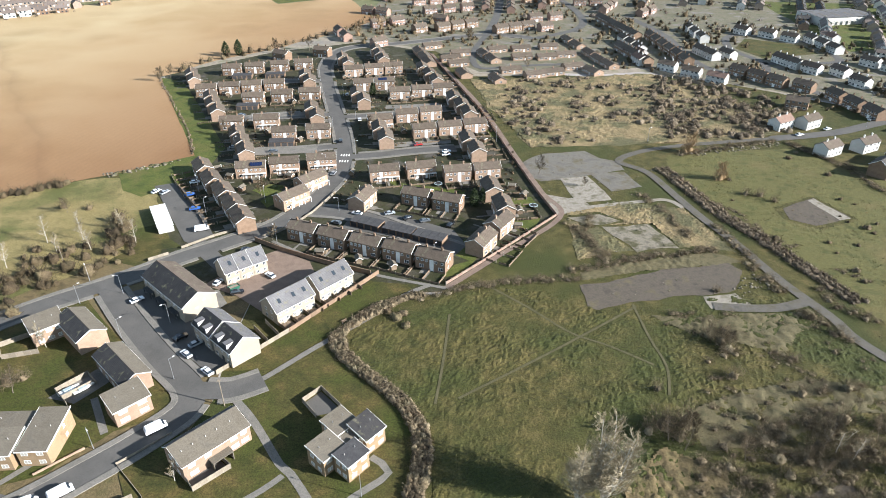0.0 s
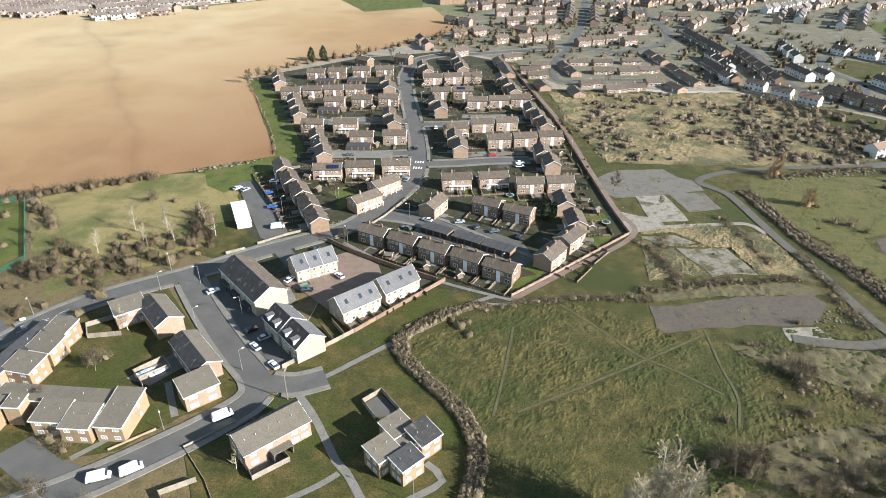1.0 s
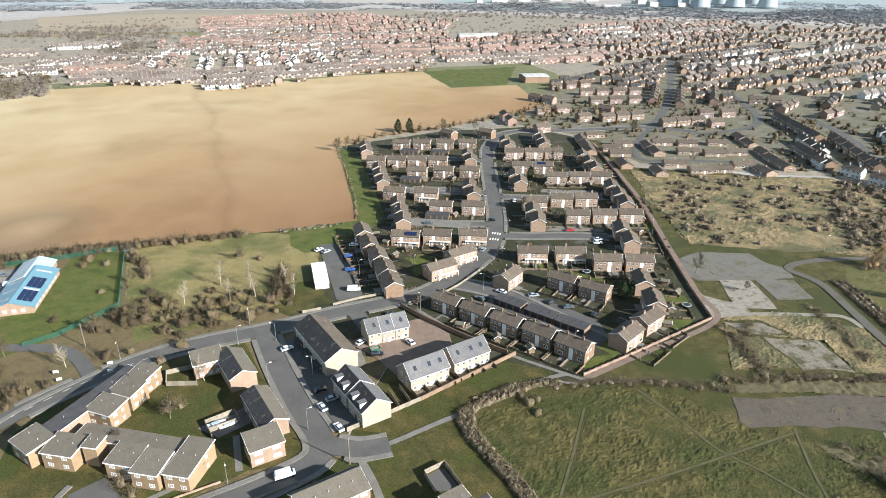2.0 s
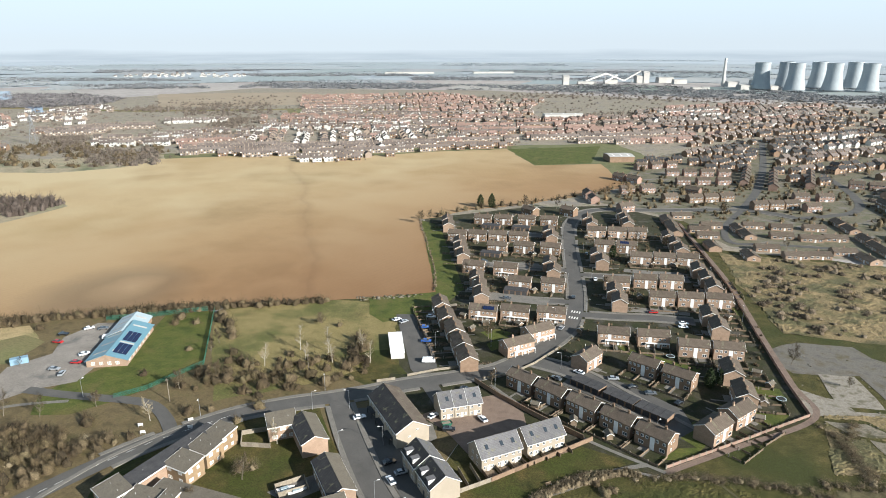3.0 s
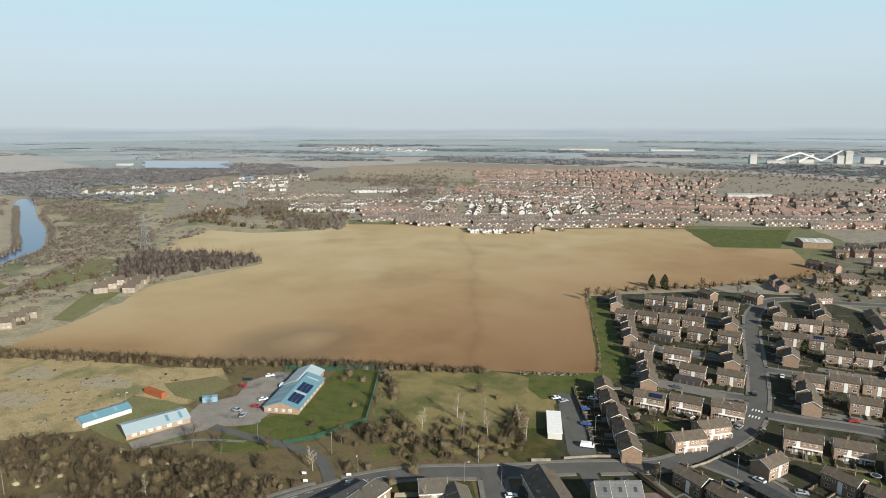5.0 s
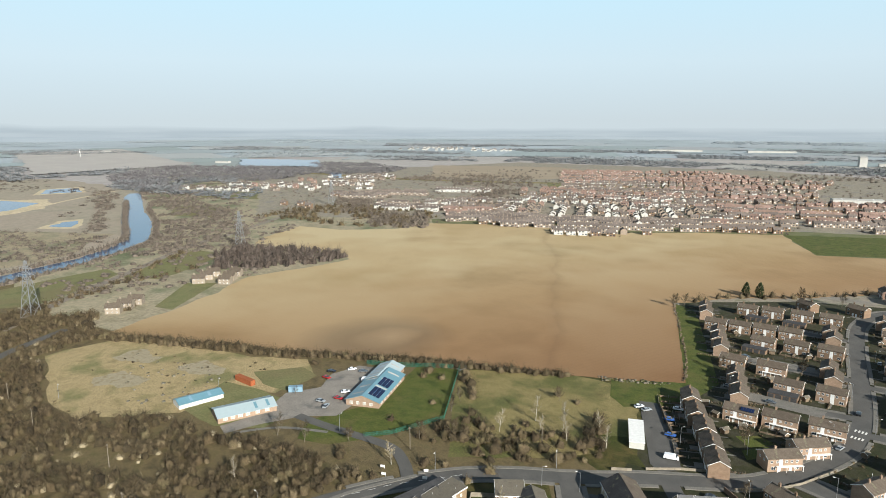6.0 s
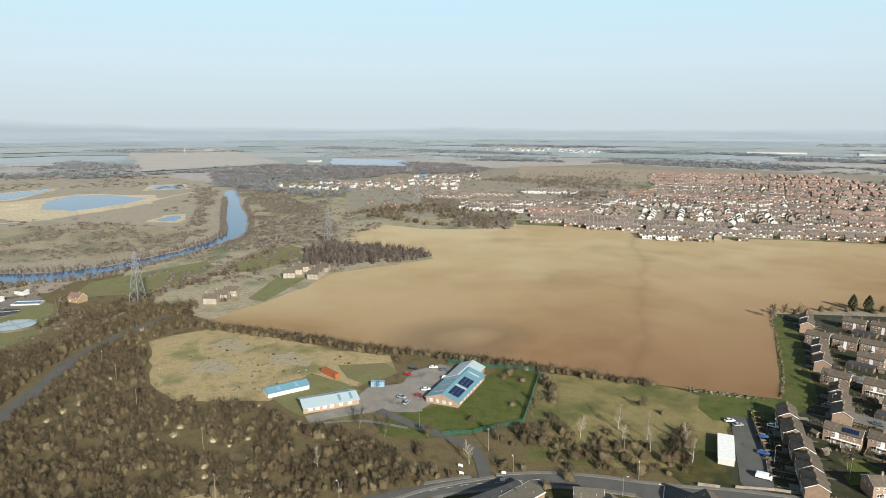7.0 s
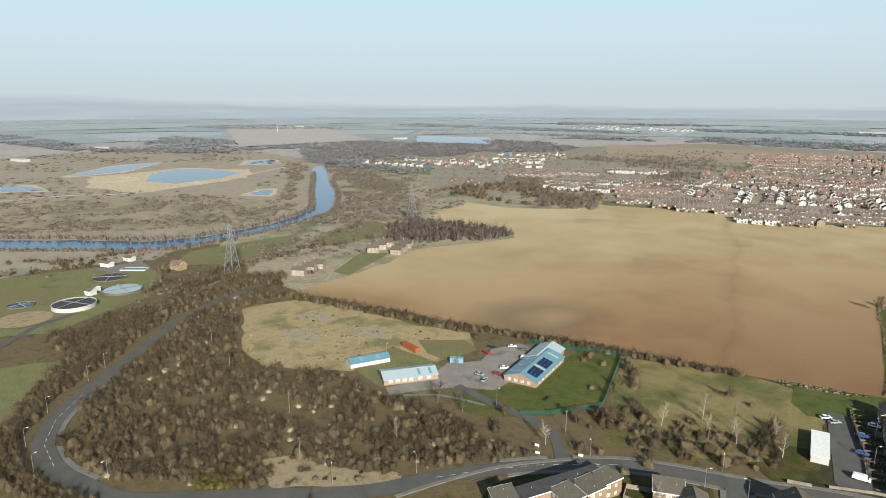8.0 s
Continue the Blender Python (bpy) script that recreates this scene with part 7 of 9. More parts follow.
district([(-954, 695), (-1070, 807), (-1100, 969), (-1004, 915), (-938, 760)], 20, 34, 13, ["white", "brick"], 36, 0.75, 0.4, 0)
district([(-1118, 503), (-1156, 594), (-1044, 733), (-943, 675), (-1015, 521)], 25, 40, 16, ["white", "brick"], 37, 0.5, 0.5, 0)
district([(-64, 908), (-120, 1241), (-2, 1391), (236, 1529), (162, 1015)], 40, 28, 12.5, ["brown", "red", "brown", "white"], 38, 0.85, 0.5, 0)
district([(-218, 835), (-275, 1048), (-127, 1137), (-71, 905)], 35, 28, 11, ["red", "brick", "brown"], 39, 0.85, 0.3, 0)
district([(-501, 731), (-746, 1132), (-547, 1384), (-280, 1064), (-225, 862), (-341, 749)], 30, 29, 12, ["red", "brick", "brown", "white"], 40, 0.85, 0.5, 0)
district([(-79, 644), (-35, 681), (56, 664), (107, 637), (157, 985), (60, 912), (4, 753), (-74, 697)], 28, 25, 13, ["dark", "brown", "dark", "brick"], 41, 0.8, 0.5, 0)
tv, tf, tk = town_house(9.5, 7.0, 4.7, 6.9, 3)
for kind, spots in TOWN.items():
    if not spots:
        continue
    sp = np.array(spots)
    ca, sa = np.cos(np.radians(sp[:, 2])), np.sin(np.radians(sp[:, 2]))
    V = np.empty((len(sp), len(tv), 3))
    V[..., 0] = tv[None, :, 0] * ca[:, None] - tv[None, :, 1] * sa[:, None] + sp[:, 0:1]
    V[..., 1] = tv[None, :, 0] * sa[:, None] + tv[None, :, 1] * ca[:, None] + sp[:, 1:2]
    V[..., 2] = tv[None, :, 2] * sp[:, 3:4]
    F = (tf[None] + (np.arange(len(sp)) * len(tv))[:, None, None]).reshape(-1, 4)
    tagged(raw("town_houses", V.reshape(-1, 3), F, TOWN_KINDS[kind][0], np.tile(tk, len(sp))), TOWN_KINDS[kind][1], "houses", kind="stuff")

spread("town_shrubs", TOWN_SHRUBS, TINY_BUSH, TOWN_TWIGS, "garden bushes and hedges among the town houses", "shrubs", 63)

# ---- cooling towers and works on the skyline ----
def cooling_tower(h=70.0):
    top = empty("cooling_tower")
    bm = bmesh.new()
    prof = [(0.42 * h * math.sqrt(1 + ((z / h - 0.78) / 0.95) ** 2 * 1.7) * 0.62, z) for z in [h * k / 14 for k in range(1, 15)]]
    lathe(bm, prof, 40)
    lathe(bm, [(prof[-1][0], h), (prof[-1][0] - 1.2, h), (prof[-1][0] - 1.6, h * 0.8)], 40)
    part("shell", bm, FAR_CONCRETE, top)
    bm = bmesh.new()
    r0 = prof[0][0]
    for i in range(24):
        k = 2 * math.pi * i / 24
        k2 = k + math.pi / 24
        beam(bm, (r0 * 1.04 * math.cos(k), r0 * 1.04 * math.sin(k), 0), (r0 * math.cos(k2), r0 * math.sin(k2), h / 14), 0.6)
    part("leg", bm, FAR_CONCRETE, top)
    return tagged(top, "concrete cooling tower of a power station, paled for haze", "cooling tower")


place(cooling_tower(), [(126, 1930, 0), (190, 2020, 0), (202, 1900, 0), (270, 2040, 0), (290, 1930, 0), (355, 2050, 0), (370, 1940, 0)], group="cooling towers")
stack = empty("chimney_stack")
bm = bmesh.new()
lathe(bm, [(5.5, 0), (4.2, 40), (3.4, 76), (2.6, 76)], 20)
part("shaft", bm, WHITE_RENDER, stack)
tagged(stack, "tall pale chimney stack of the power station", "chimney").matrix_basis = pose(38, 2060, 0)
for x, y, L, D, h, mat in ((98, 1925, 70, 30, 18, WHITE_RENDER), (150, 1950, 60, 30, 14, WHITE_RENDER), (120, 1990, 40, 30, 30, WHITE_RENDER), (60, 2040, 40, 26, 20, CONCRETE), (-390, 1960, 22, 20, 34, CONCRETE), (-337, 1990, 60, 16, 12, WHITE_RENDER), (-277, 2076, 50, 16, 14, CONCRETE), (-195, 2129, 40, 30, 30, WHITE_RENDER), (-180, 2129, 22, 20, 44, WHITE_RENDER), (-127, 2174, 60, 30, 22, WHITE_RENDER), (-83, 2142, 50, 22, 16, WHITE_RENDER), (-20, 1900, 60, 20, 8, WHITE_RENDER), (-1100, 2420, 240, 40, 10, WHITE_RENDER), (-800, 2560, 200, 40, 10, WHITE_RENDER), (-2600, 900, 40, 20, 9, WHITE_RENDER), (-1720, 900, 50, 20, 8, WHITE_RENDER), (-1760, 120, 50, 14, 8, WHITE_RENDER), (-1500, -40, 60, 16, 7, WHITE_RENDER)):
    b = empty("works_building")
    shed(b, x, y, 28, L * 0.8, D * 0.8, h * 0.72, h * 0.8, CONCRETE, CONCRETE)
    tagged(b, "pale industrial building on the skyline", "works")
conv = empty("conveyor")
bm = bmesh.new()
for p, q in (((-337, 1990, 10), (-290, 2060, 30)), ((-290, 2060, 30), (-240, 2100, 8)), ((-240, 2100, 8), (-195, 2125, 36)), ((-290, 2050, 6), (-260, 2090, 24))):
    beam(bm, p, q, 2.6)
part("gantry", bm, WHITE_RENDER, conv)
bm = bmesh.new()
for p, h_ in (((-313, 2025), 19), ((-290, 2060), 28), ((-265, 2080), 18), ((-218, 2112), 21)):
    beam(bm, (*p, 0), (*p, h_), 1.4)
part("support", bm, CONCRETE, conv)
tagged(conv, "sloping conveyor galleries between works buildings", "conveyor")

# ---- pylons, turbine, treatment tanks ----
def pylon(h=36.0):
    top = empty("pylon")
    bm = bmesh.new()
    corner = [(-1, -1), (1, -1), (1, 1), (-1, 1)]
    half = lambda z: 3.6 * (1 - z / h) ** 1.1 + 0.5
    zs = [0, 7, 13, 18, 22.5, 26.5, 30, 33, h]
    for z0, z1 in zip(zs, zs[1:]):
        a_, b_ = half(z0), half(z1)
        for i in range(4):
            c, d = corner[i], corner[(i + 1) % 4]
            beam(bm, (c[0] * a_, c[1] * a_, z0), (c[0] * b_, c[1] * b_, z1), 0.16)
            beam(bm, (c[0] * a_, c[1] * a_, z0), (d[0] * b_, d[1] * b_, z1), 0.09)
            beam(bm, (d[0] * a_, d[1] * a_, z0), (c[0] * b_, c[1] * b_, z1), 0.09)
    part("tower", bm, STEEL, top)
    for z, w in ((22.5, 5.0), (27, 6.2), (31, 4.6)):
        for s in (-1, 1):
            bm = bmesh.new()
            beam(bm, (0, -0.5, z), (s * w, 0, z + 0.3), 0.12)
            beam(bm, (0, 0.5, z), (s * w, 0, z + 0.3), 0.12)
            beam(bm, (0, 0, z + 1.8), (s * w, 0, z + 0.3), 0.12)
            beam(bm, (s * w, 0, z + 0.3), (s * w, 0, z - 1.6), 0.12)
            part("arm", bm, STEEL, top)
    return tagged(top, "grey steel lattice pylon", "pylon")


place(pylon(), [(-452, 103, 30), (-558, 304, 30), (-760, 560, 30), (-470, -140, 30)], group="pylons")
turb = empty("wind_turbine")
bm = bmesh.new()
beam(bm, (0, 0, 0), (0, 0, 46), 1.5, 0.8, 12)
part("mast", bm, TRIM, turb)
for k in (20, 140, 260):
    bm = bmesh.new()
    d = Vector((0.25 * math.cos(radians(k)), math.cos(radians(k)), math.sin(radians(k)))).normalized()
    beam(bm, Vector((1, 0, 46)) + d, Vector((1, 0, 46)) + d * 21, 0.8, 0.15, 6)
    part("blade", bm, TRIM, turb)
tagged(turb, "white wind turbine on the far fields", "wind turbine").matrix_basis = pose(-2308, 717, 0) @ Matrix.Scale(0.55, 4)


def tank(r, h, water, label):
    top = empty("tank")
    bm = bmesh.new()
    lathe(bm, [(r, 0), (r, h), (r - 0.4, h), (r - 0.4, 0.2)], 40)
    bmesh.ops.recalc_face_normals(bm, faces=bm.faces[:])
    part("wall", bm, CONCRETE if h > 2 else FELT, top)
    bm = bmesh.new()
    bmesh.ops.create_circle(bm, cap_ends=True, radius=r - 0.3, segments=40, matrix=Matrix.Translation((0, 0, h - 0.5)))
    part("surface", bm, water, top)
    bm = bmesh.new()
    box(bm, -r, r, -0.3, 0.3, h + 0.1, h + 0.4)
    box(bm, -0.25, 0.25, -r, r, h + 0.15, h + 0.35)
    part("bridge", bm, STEEL, top)
    return tagged(top, label, "tank")


tank(12, 2.6, DARK_FELT, "large round covered treatment tank").matrix_basis = pose(-425, 5, 0, 0, 0, 40)
tank(12, 1.4, PALE_TEAL, "round treatment tank with a pale cover").matrix_basis = pose(-447, 33, 0, 0, 0, 10)
tank(11, 0.7, DARK_FELT, "round settling tank full of dark water").matrix_basis = pose(-485, 29, 0, 0, 0, 70)
tank(7.3, 0.7, SOLAR, "round settling tank full of water").matrix_basis = pose(-444, -22, 0, 0, 0, 20)
patch("filter_bed", [(-413 + 14.7 * math.cos(k * 0.5236), -20 + 14.7 * math.sin(k * 0.5236)) for k in range(12)], 0.5, DIRT, "pale round filter bed", "ground", 0.2, 3)
for x, y, L in ((-520, 30, 9), (-530, 46, 8), (-447, 15, 5), (-453, 18, 3)):
    b = house("works_hut", L, 5, 3, 4, WHITE_RENDER, FELT, "small pale building of the treatment works", [("front", 0, 0.9, 1.2, 1.0)], (), (), category="hut")
    b.matrix_basis = pose(x, y, 0, 0, 0, 35)

patch("works_apron", [(-516, 19), (-525, 53), (-508, 56), (-492, 46), (-496, 33)], 0.2, PAVING, "pale concrete apron of the treatment works", "yard", 0.6, 5)
slab = tagged(empty("settling_basin"), "pale rectangular settling basin with water", "tank")
for u0, u1, v0, v1 in ((-9, 9, -4, -3.6), (-9, 9, 3.6, 4), (-9, -8.6, -3.6, 3.6), (8.6, 9, -3.6, 3.6)):
    bm = bmesh.new()
    box(bm, u0, u1, v0, v1, 0, 1.2)
    part("wall", bm, CONCRETE, slab)
bm = bmesh.new()
box(bm, -8.6, 8.6, -3.6, 3.6, 0.2, 0.8)
part("surface", bm, WATER, slab)
slab.matrix_basis = pose(-499, 46, 0, 0, 0, 58)
cottage = house("house", 10, 7, 3.4, 6.2, BRICK_ORANGE, ROOF_RED, "small brick house with a red roof beside the works", two_rows((-2.8, 2.8), 0.9, 0.9), [], (2.5,), gutter=False)
cottage.matrix_basis = pose(-485, 73, 0, 0, 0, 30)


# ---- cars and lamps ----
def car(paint, word, van=False):
    top = empty("van" if van else "car")
    L, W = (5.3, 2.0) if van else (4.3, 1.78)
    prof = [(-L / 2, 0.35), (-L / 2, 1.0), (-L / 2 + 0.3, 1.9 if van else 1.0), (L / 2 - 2.0, 2.05), (L / 2 - 1.2, 1.95), (L / 2 - 0.7, 1.15), (L / 2 - 0.05, 0.95), (L / 2, 0.4)] if van else [(-L / 2, 0.35), (-L / 2 + 0.03, 0.92), (-L / 2 + 0.9, 0.98), (L / 2 - 1.25, 0.96), (L / 2 - 0.1, 0.78), (L / 2, 0.4)]
    bm = bmesh.new()
    a_ = [bm.verts.new((x, -W / 2, z)) for x, z in prof]
    b_ = [bm.verts.new((x, W / 2, z)) for x, z in prof]
    bm.faces.new(a_[::-1])
    bm.faces.new(b_)
    for i in range(len(prof)):
        j = (i + 1) % len(prof)
        bm.faces.new((a_[i], a_[j], b_[j], b_[i]))
    bmesh.ops.recalc_face_normals(bm, faces=bm.faces[:])
    bmesh.ops.bevel(bm, geom=bm.edges[:], offset=0.09, segments=2, affect="EDGES")
    part("body", bm, paint, top)
    if van:
        bm = bmesh.new()
        box(bm, L / 2 - 1.2, L / 2 - 0.62, -0.82, 0.82, 1.2, 1.75)
        part("windscreen", bm, GLASS, top)
    else:
        bm = bmesh.new()
        q = [bm.verts.new((x, y * w, z)) for z, x0, x1, w in ((0.95, -L / 2 + 0.35, L / 2 - 1.15, 0.80), (1.38, -L / 2 + 0.95, L / 2 - 2.0, 0.62)) for x, y in ((x0, -1), (x1, -1), (x1, 1), (x0, 1))]
        for f in ((0, 1, 5, 4), (1, 2, 6, 5), (2, 3, 7, 6), (3, 0, 4, 7)):
            bm.faces.new([q[i] for i in f])
        part("glasshouse", bm, GLASS, top, "dark car windows")
        bm = bmesh.new()
        box(bm, -L / 2 + 0.93, L / 2 - 1.98, -0.64, 0.64, 1.36, 1.44)
        bmesh.ops.bevel(bm, geom=bm.edges[:], offset=0.03, segments=1, affect="EDGES")
        part("roof", bm, paint, top)
    for x in (-L / 2 + 0.85, L / 2 - 0.85):
        for y in (-W / 2, W / 2 - 0.2):
            bm = bmesh.new()
            beam(bm, (x, y, 0.32), (x, y + 0.2, 0.32), 0.32, 0.32, 14)
            part("wheel", bm, BLACK, top)
    return tagged(top, "%s %s parked on the asphalt" % (word, "van" if van else "car"), "van" if van else "car")


PARKED = [
    [(-95.9, 166.7, 45), (-73.3, 176.5, 65), (-71.8, 140.8, 140), (-63.7, 133.6, 140), (-33.5, 224.6, 160), (1.6, 286.8, 10), (1.6, 282.8, 10), (-105.8, 252.7, 20), (-119.0, 244, 60), (-220.8, 167, 60), (-57.4, 180.8, 140), (-240, 186, 60), (178, 308, 20), (196, 316, 25), (-44, 330, 98)],
    [(-70.5, 145.3, 45), (-20.7, 224.6, 20), (-115, 243, 60), (-220.8, 153.5, 20), (-48, 262, 80), (-215, 152, 120), (-88, 402, 5), (-100, 292, 8), (-56, 372, 100), (226, 330, 30)],
    [(-75.9, 148.3, 45), (2.8, 215.5, 60), (-65.7, 171.0, 20), (-13.5, 220.9, 40), (-69.3, 197.1, 10), (-245, 177.4, 30), (-50, 300, 98)],
    [(-12.0, 295.0, 20), (-217.5, 160.5, 20), (-240.4, 171, 10)],
    [(-97.9, 228.4, 15), (-104, 241, 20), (-20, 342, 8)],
    [(-6.9, 218.6, 20), (-40.5, 217, 155), (-60, 251, 70), (-80, 287, 8), (-108, 337, 4), (-234, 188, 40)]]
for k, spots in enumerate(PARKED):
    place(car(CAR_PAINTS[k], CAR_WORDS[k]), spots, 0.24, "parked cars")
place(car(CAR_PAINTS[0], "white", True), [(-69.8, 113.2, 38), (-83.6, 94.4, 40), (-89.8, 91.4, 25), (-90, 212, 20), (-224, 182, 35)], 0.24, "parked vans")


def street_lamp(h=7.0):
    top = empty("street_lamp")
    bm = bmesh.new()
    beam(bm, (0, 0, 0), (0, 0, 1.4), 0.11, 0.11, 8)
    beam(bm, (0, 0, 1.4), (0, 0, h), 0.075, 0.05, 8)
    part("pole", bm, STEEL, top)
    bm = bmesh.new()
    beam(bm, (0, 0, h - 0.05), (1.1, 0, h + 0.15), 0.045, 0.04, 6)
    part("arm", bm, STEEL, top)
    bm = bmesh.new()
    box(bm, 1.0, 1.65, -0.14, 0.14, h + 0.08, h + 0.24)
    part("head", bm, TRIM, top)
    return tagged(top, "grey street lamp on the pavement", "street lamp")


place(street_lamp(), [(-102.2, 171, 200), (-113.4, 165.5, 45), (-81.7, 155.8, 220), (-93.1, 148.3, 45), (-71.9, 131.2, 45), (-17.8, 93.9, 160), (-82.5, 107.4, 310), (-71.4, 234.2, 100), (-60, 203, 130), (-92.3, 224.6, 60), (-98, 288, 60), (-40.6, 225.5, 200), (-33.5, 236.7, 280), (-101.5, 244.5, 120), (-193.3, 142.7, 100), (-116.4, 178.5, 300), (-168, 92, 180), (-146, 148, 300), (-304, 5, 56), (-316.5, 12.5, 56), (-254, -17.5, 90), (-233, -15, 100), (-279, -10.5, 62), (-216, 5.5, 300), (-176, 66, 160), (-52, 268, 180), (-41, 284, 0), (-56, 316, 180), (-46, 330, 0), (-66, 356, 180), (-58, 372, 0), (-76, 400, 180), (-3, 190, 60), (26, 300, 100), (12, 350, 100), (100, 300, 40), (-262, 128, 0), (-306, 76, 0), (-348, 60, 0), (218, 320, 120), (212, 398, 120), (240, 356, 120)], 0.1, "street lamps")
pole = empty("telegraph_pole")
bm = bmesh.new()
beam(bm, (0, 0, 0), (0, 0, 9.0), 0.16, 0.11, 8)
part("shaft", bm, BARK, pole)
bm = bmesh.new()
box(bm, -0.6, 0.6, -0.06, 0.06, 8.3, 8.45)
box(bm, -0.4, 0.4, -0.06, 0.06, 8.7, 8.82)
part("crossbar", bm, BARK, pole)
tagged(pole, "tall wooden telegraph pole", "telegraph pole")
place(pole, [(-55.6, 121.4, 30), (-163, 152, 30), (-128, 186, 30), (-282, 60, 0), (-195, 62, 30), (-230, 70, 20), (-318, 60, 20)], 0.0, "telegraph poles")
trail = empty("trampoline")
bm = bmesh.new()
lathe(bm, [(1.7, 0.8), (1.7, 0.9), (1.4, 0.9)], 20)
part("rim", bm, PALE_TEAL, trail)
bm = bmesh.new()
for k in range(4):
    beam(bm, (1.6 * math.cos(k * 1.57), 1.6 * math.sin(k * 1.57), 0), (1.6 * math.cos(k * 1.57), 1.6 * math.sin(k * 1.57), 0.85), 0.05)
part("leg", bm, STEEL, trail)
bm = bmesh.new()
bmesh.ops.create_circle(bm, cap_ends=True, radius=1.45, segments=20, matrix=Matrix.Translation((0, 0, 0.85)))
part("mat", bm, BLACK, trail)
tagged(trail, "round trampoline in a back garden", "trampoline")
place(trail, [(36, 231, 0), (-2, 251, 0)], 0.1)
for x, y, d in ((-147, 144.5, 40), (-144, 141, 40), (-156, 133, 30), (-160, 136, 30)):
    s = empty("entrance_sign")
    bm = bmesh.new()
    box(bm, -0.8, 0.8, -0.05, 0.05, 0.6, 1.5)
    part("board", bm, TRIM, s)
    bm = bmesh.new()
    box(bm, -0.7, -0.6, -0.05, 0.05, 0, 0.6)
    box(bm, 0.6, 0.7, -0.05, 0.05, 0, 0.6)
    part("post", bm, STEEL, s)
    tagged(s, "white sign board at the drive entrance", "sign").matrix_basis = pose(x, y, 0.05, 0, 0, d)

# ---- scrub, hedges and trees ----
CLEAR = [(-371, 89), (-371, 122), (-338, 145), (-292, 164), (-267, 181), (-249, 172), (-240, 196), (-206, 224), (-168, 180), (-176, 150), (-196, 128), (-222, 108), (-254, 102), (-279, 73), (-306, 69)]
THIN_A = [(-256, 59), (-256, 68), (-242, 76), (-226, 79), (-206, 81), (-213, 74), (-228, 66), (-244, 58)]
THIN_B = [(-318, 96), (-340, 112), (-346, 132), (-333, 124), (-316, 108)]
BANK = [(-203, 47), (-200, 60), (-186, 70), (-170, 88), (-164, 84), (-176, 66), (-184, 50)]
spread("woodland", spots_in([(-165, 60), (-162, 110), (-176, 136), (-222, 108), (-256, 100), (-282, 70), (-312, 70), (-372, 86), (-385, 118), (-430, 135), (-440, 110), (-375, 56), (-340, 34), (-285, -2), (-262, -10), (-238, -10), (-222, 0), (-200, 25)], 3.0, 2.5, 4.2, 3, 0.95, 0.27, 11, [CLEAR, BANK, THIN_A, THIN_B]), WOOD, TWIGS, "dense leafless scrub woodland", "woodland", 1)
spread("woodland", spots_in([(-440, 110), (-372, 50), (-350, 30), (-320, 10), (-300, -6), (-330, 10), (-345, -6), (-380, -10), (-402, 48), (-450, 70), (-480, 120)], 3.5, 2.8, 4.6, 5, 0.93, 0.16, 16), WOOD, TWIGS, "dense leafless scrub woodland", "woodland", 2)
spread("scrub", spots_in([(-165, 60), (-162, 110), (-176, 136), (-222, 108), (-256, 100), (-282, 70), (-312, 70), (-372, 86), (-385, 118), (-430, 135), (-440, 110), (-375, 56), (-340, 34), (-285, -2), (-262, -10), (-238, -10), (-222, 0), (-200, 25)], 8.0, 1.9, 2.0, 91, 0.6, 0.36, 17, [CLEAR, BANK]), WOOD, PALE_TWIGS, "straw-coloured bushes among the bare wood", "scrub", 60)
spread("scrub", spots_in([(-198, 29), (-205, 40), (-199, 46), (-193, 46), (-188, 39), (-191, 30)], 1.6, 1.5, 2.6, 92), WOOD, GORSE, "dark olive gorse thicket beside the bank", "scrub", 61)
spread("scrub", spots_in([(-165, 150), (-150, 150), (-112, 188), (-108, 200), (-118, 214), (-150, 196), (-172, 176), (-176, 160)], 4.4, 2.7, 4.0, 6, 0.85, 0.36, 12), WOOD, TWIGS, "brown leafless bushes on the meadow edge", "scrub", 3)
spread("scrub", spots_in([(-150, 120), (-140, 140), (-120, 160), (-128, 168), (-160, 142), (-172, 120), (-162, 110)], 4.2, 2.5, 3.6, 8, 0.8, 0.22, 12), WOOD, TWIGS, "brown leafless bushes beside the road", "scrub", 4)
spread("field_hedge", [s for k, pts in enumerate(([(-386, 117), (-350, 139), (-312, 160), (-270, 185), (-210, 223), (-160, 250)], [(-388, 112), (-350, 135), (-312, 156), (-272, 180)], [(-236, 206), (-208, 226)])) for s in spots_along(pts, 2.0, 1.9, 3.0, 4.6, 11 + k)], WOOD, TWIGS, "tall leafless hedge along the ploughed field", "hedge", 5)
spread("scrub", [(x, y, 3.9 * k, 5.4 * k) for x, y, k in ((-139, 172, 1.0), (-127, 185, 1.1), (-131, 160, 0.9), (-154, 171, 1.2), (-124, 219, 1.2), (-119, 214, 1.1), (-140, 229, 0.6), (-151, 230, 0.7), (-127, 200, 0.9), (-113, 204, 0.9), (-121, 208, 1.2), (-133, 180, 1.0), (-146, 178, 0.9), (-160, 168, 1.0), (-166, 190, 0.8), (-176, 202, 0.8), (-118, 196, 0.9), (-124, 192, 0.8), (-180, 206, 1.0), (-186, 212, 1.1), (-192, 214, 1.1), (-196, 220, 1.0), (-143, 166, 0.9))], WOOD, TWIGS, "large bare bushes on the meadow", "scrub", 27)
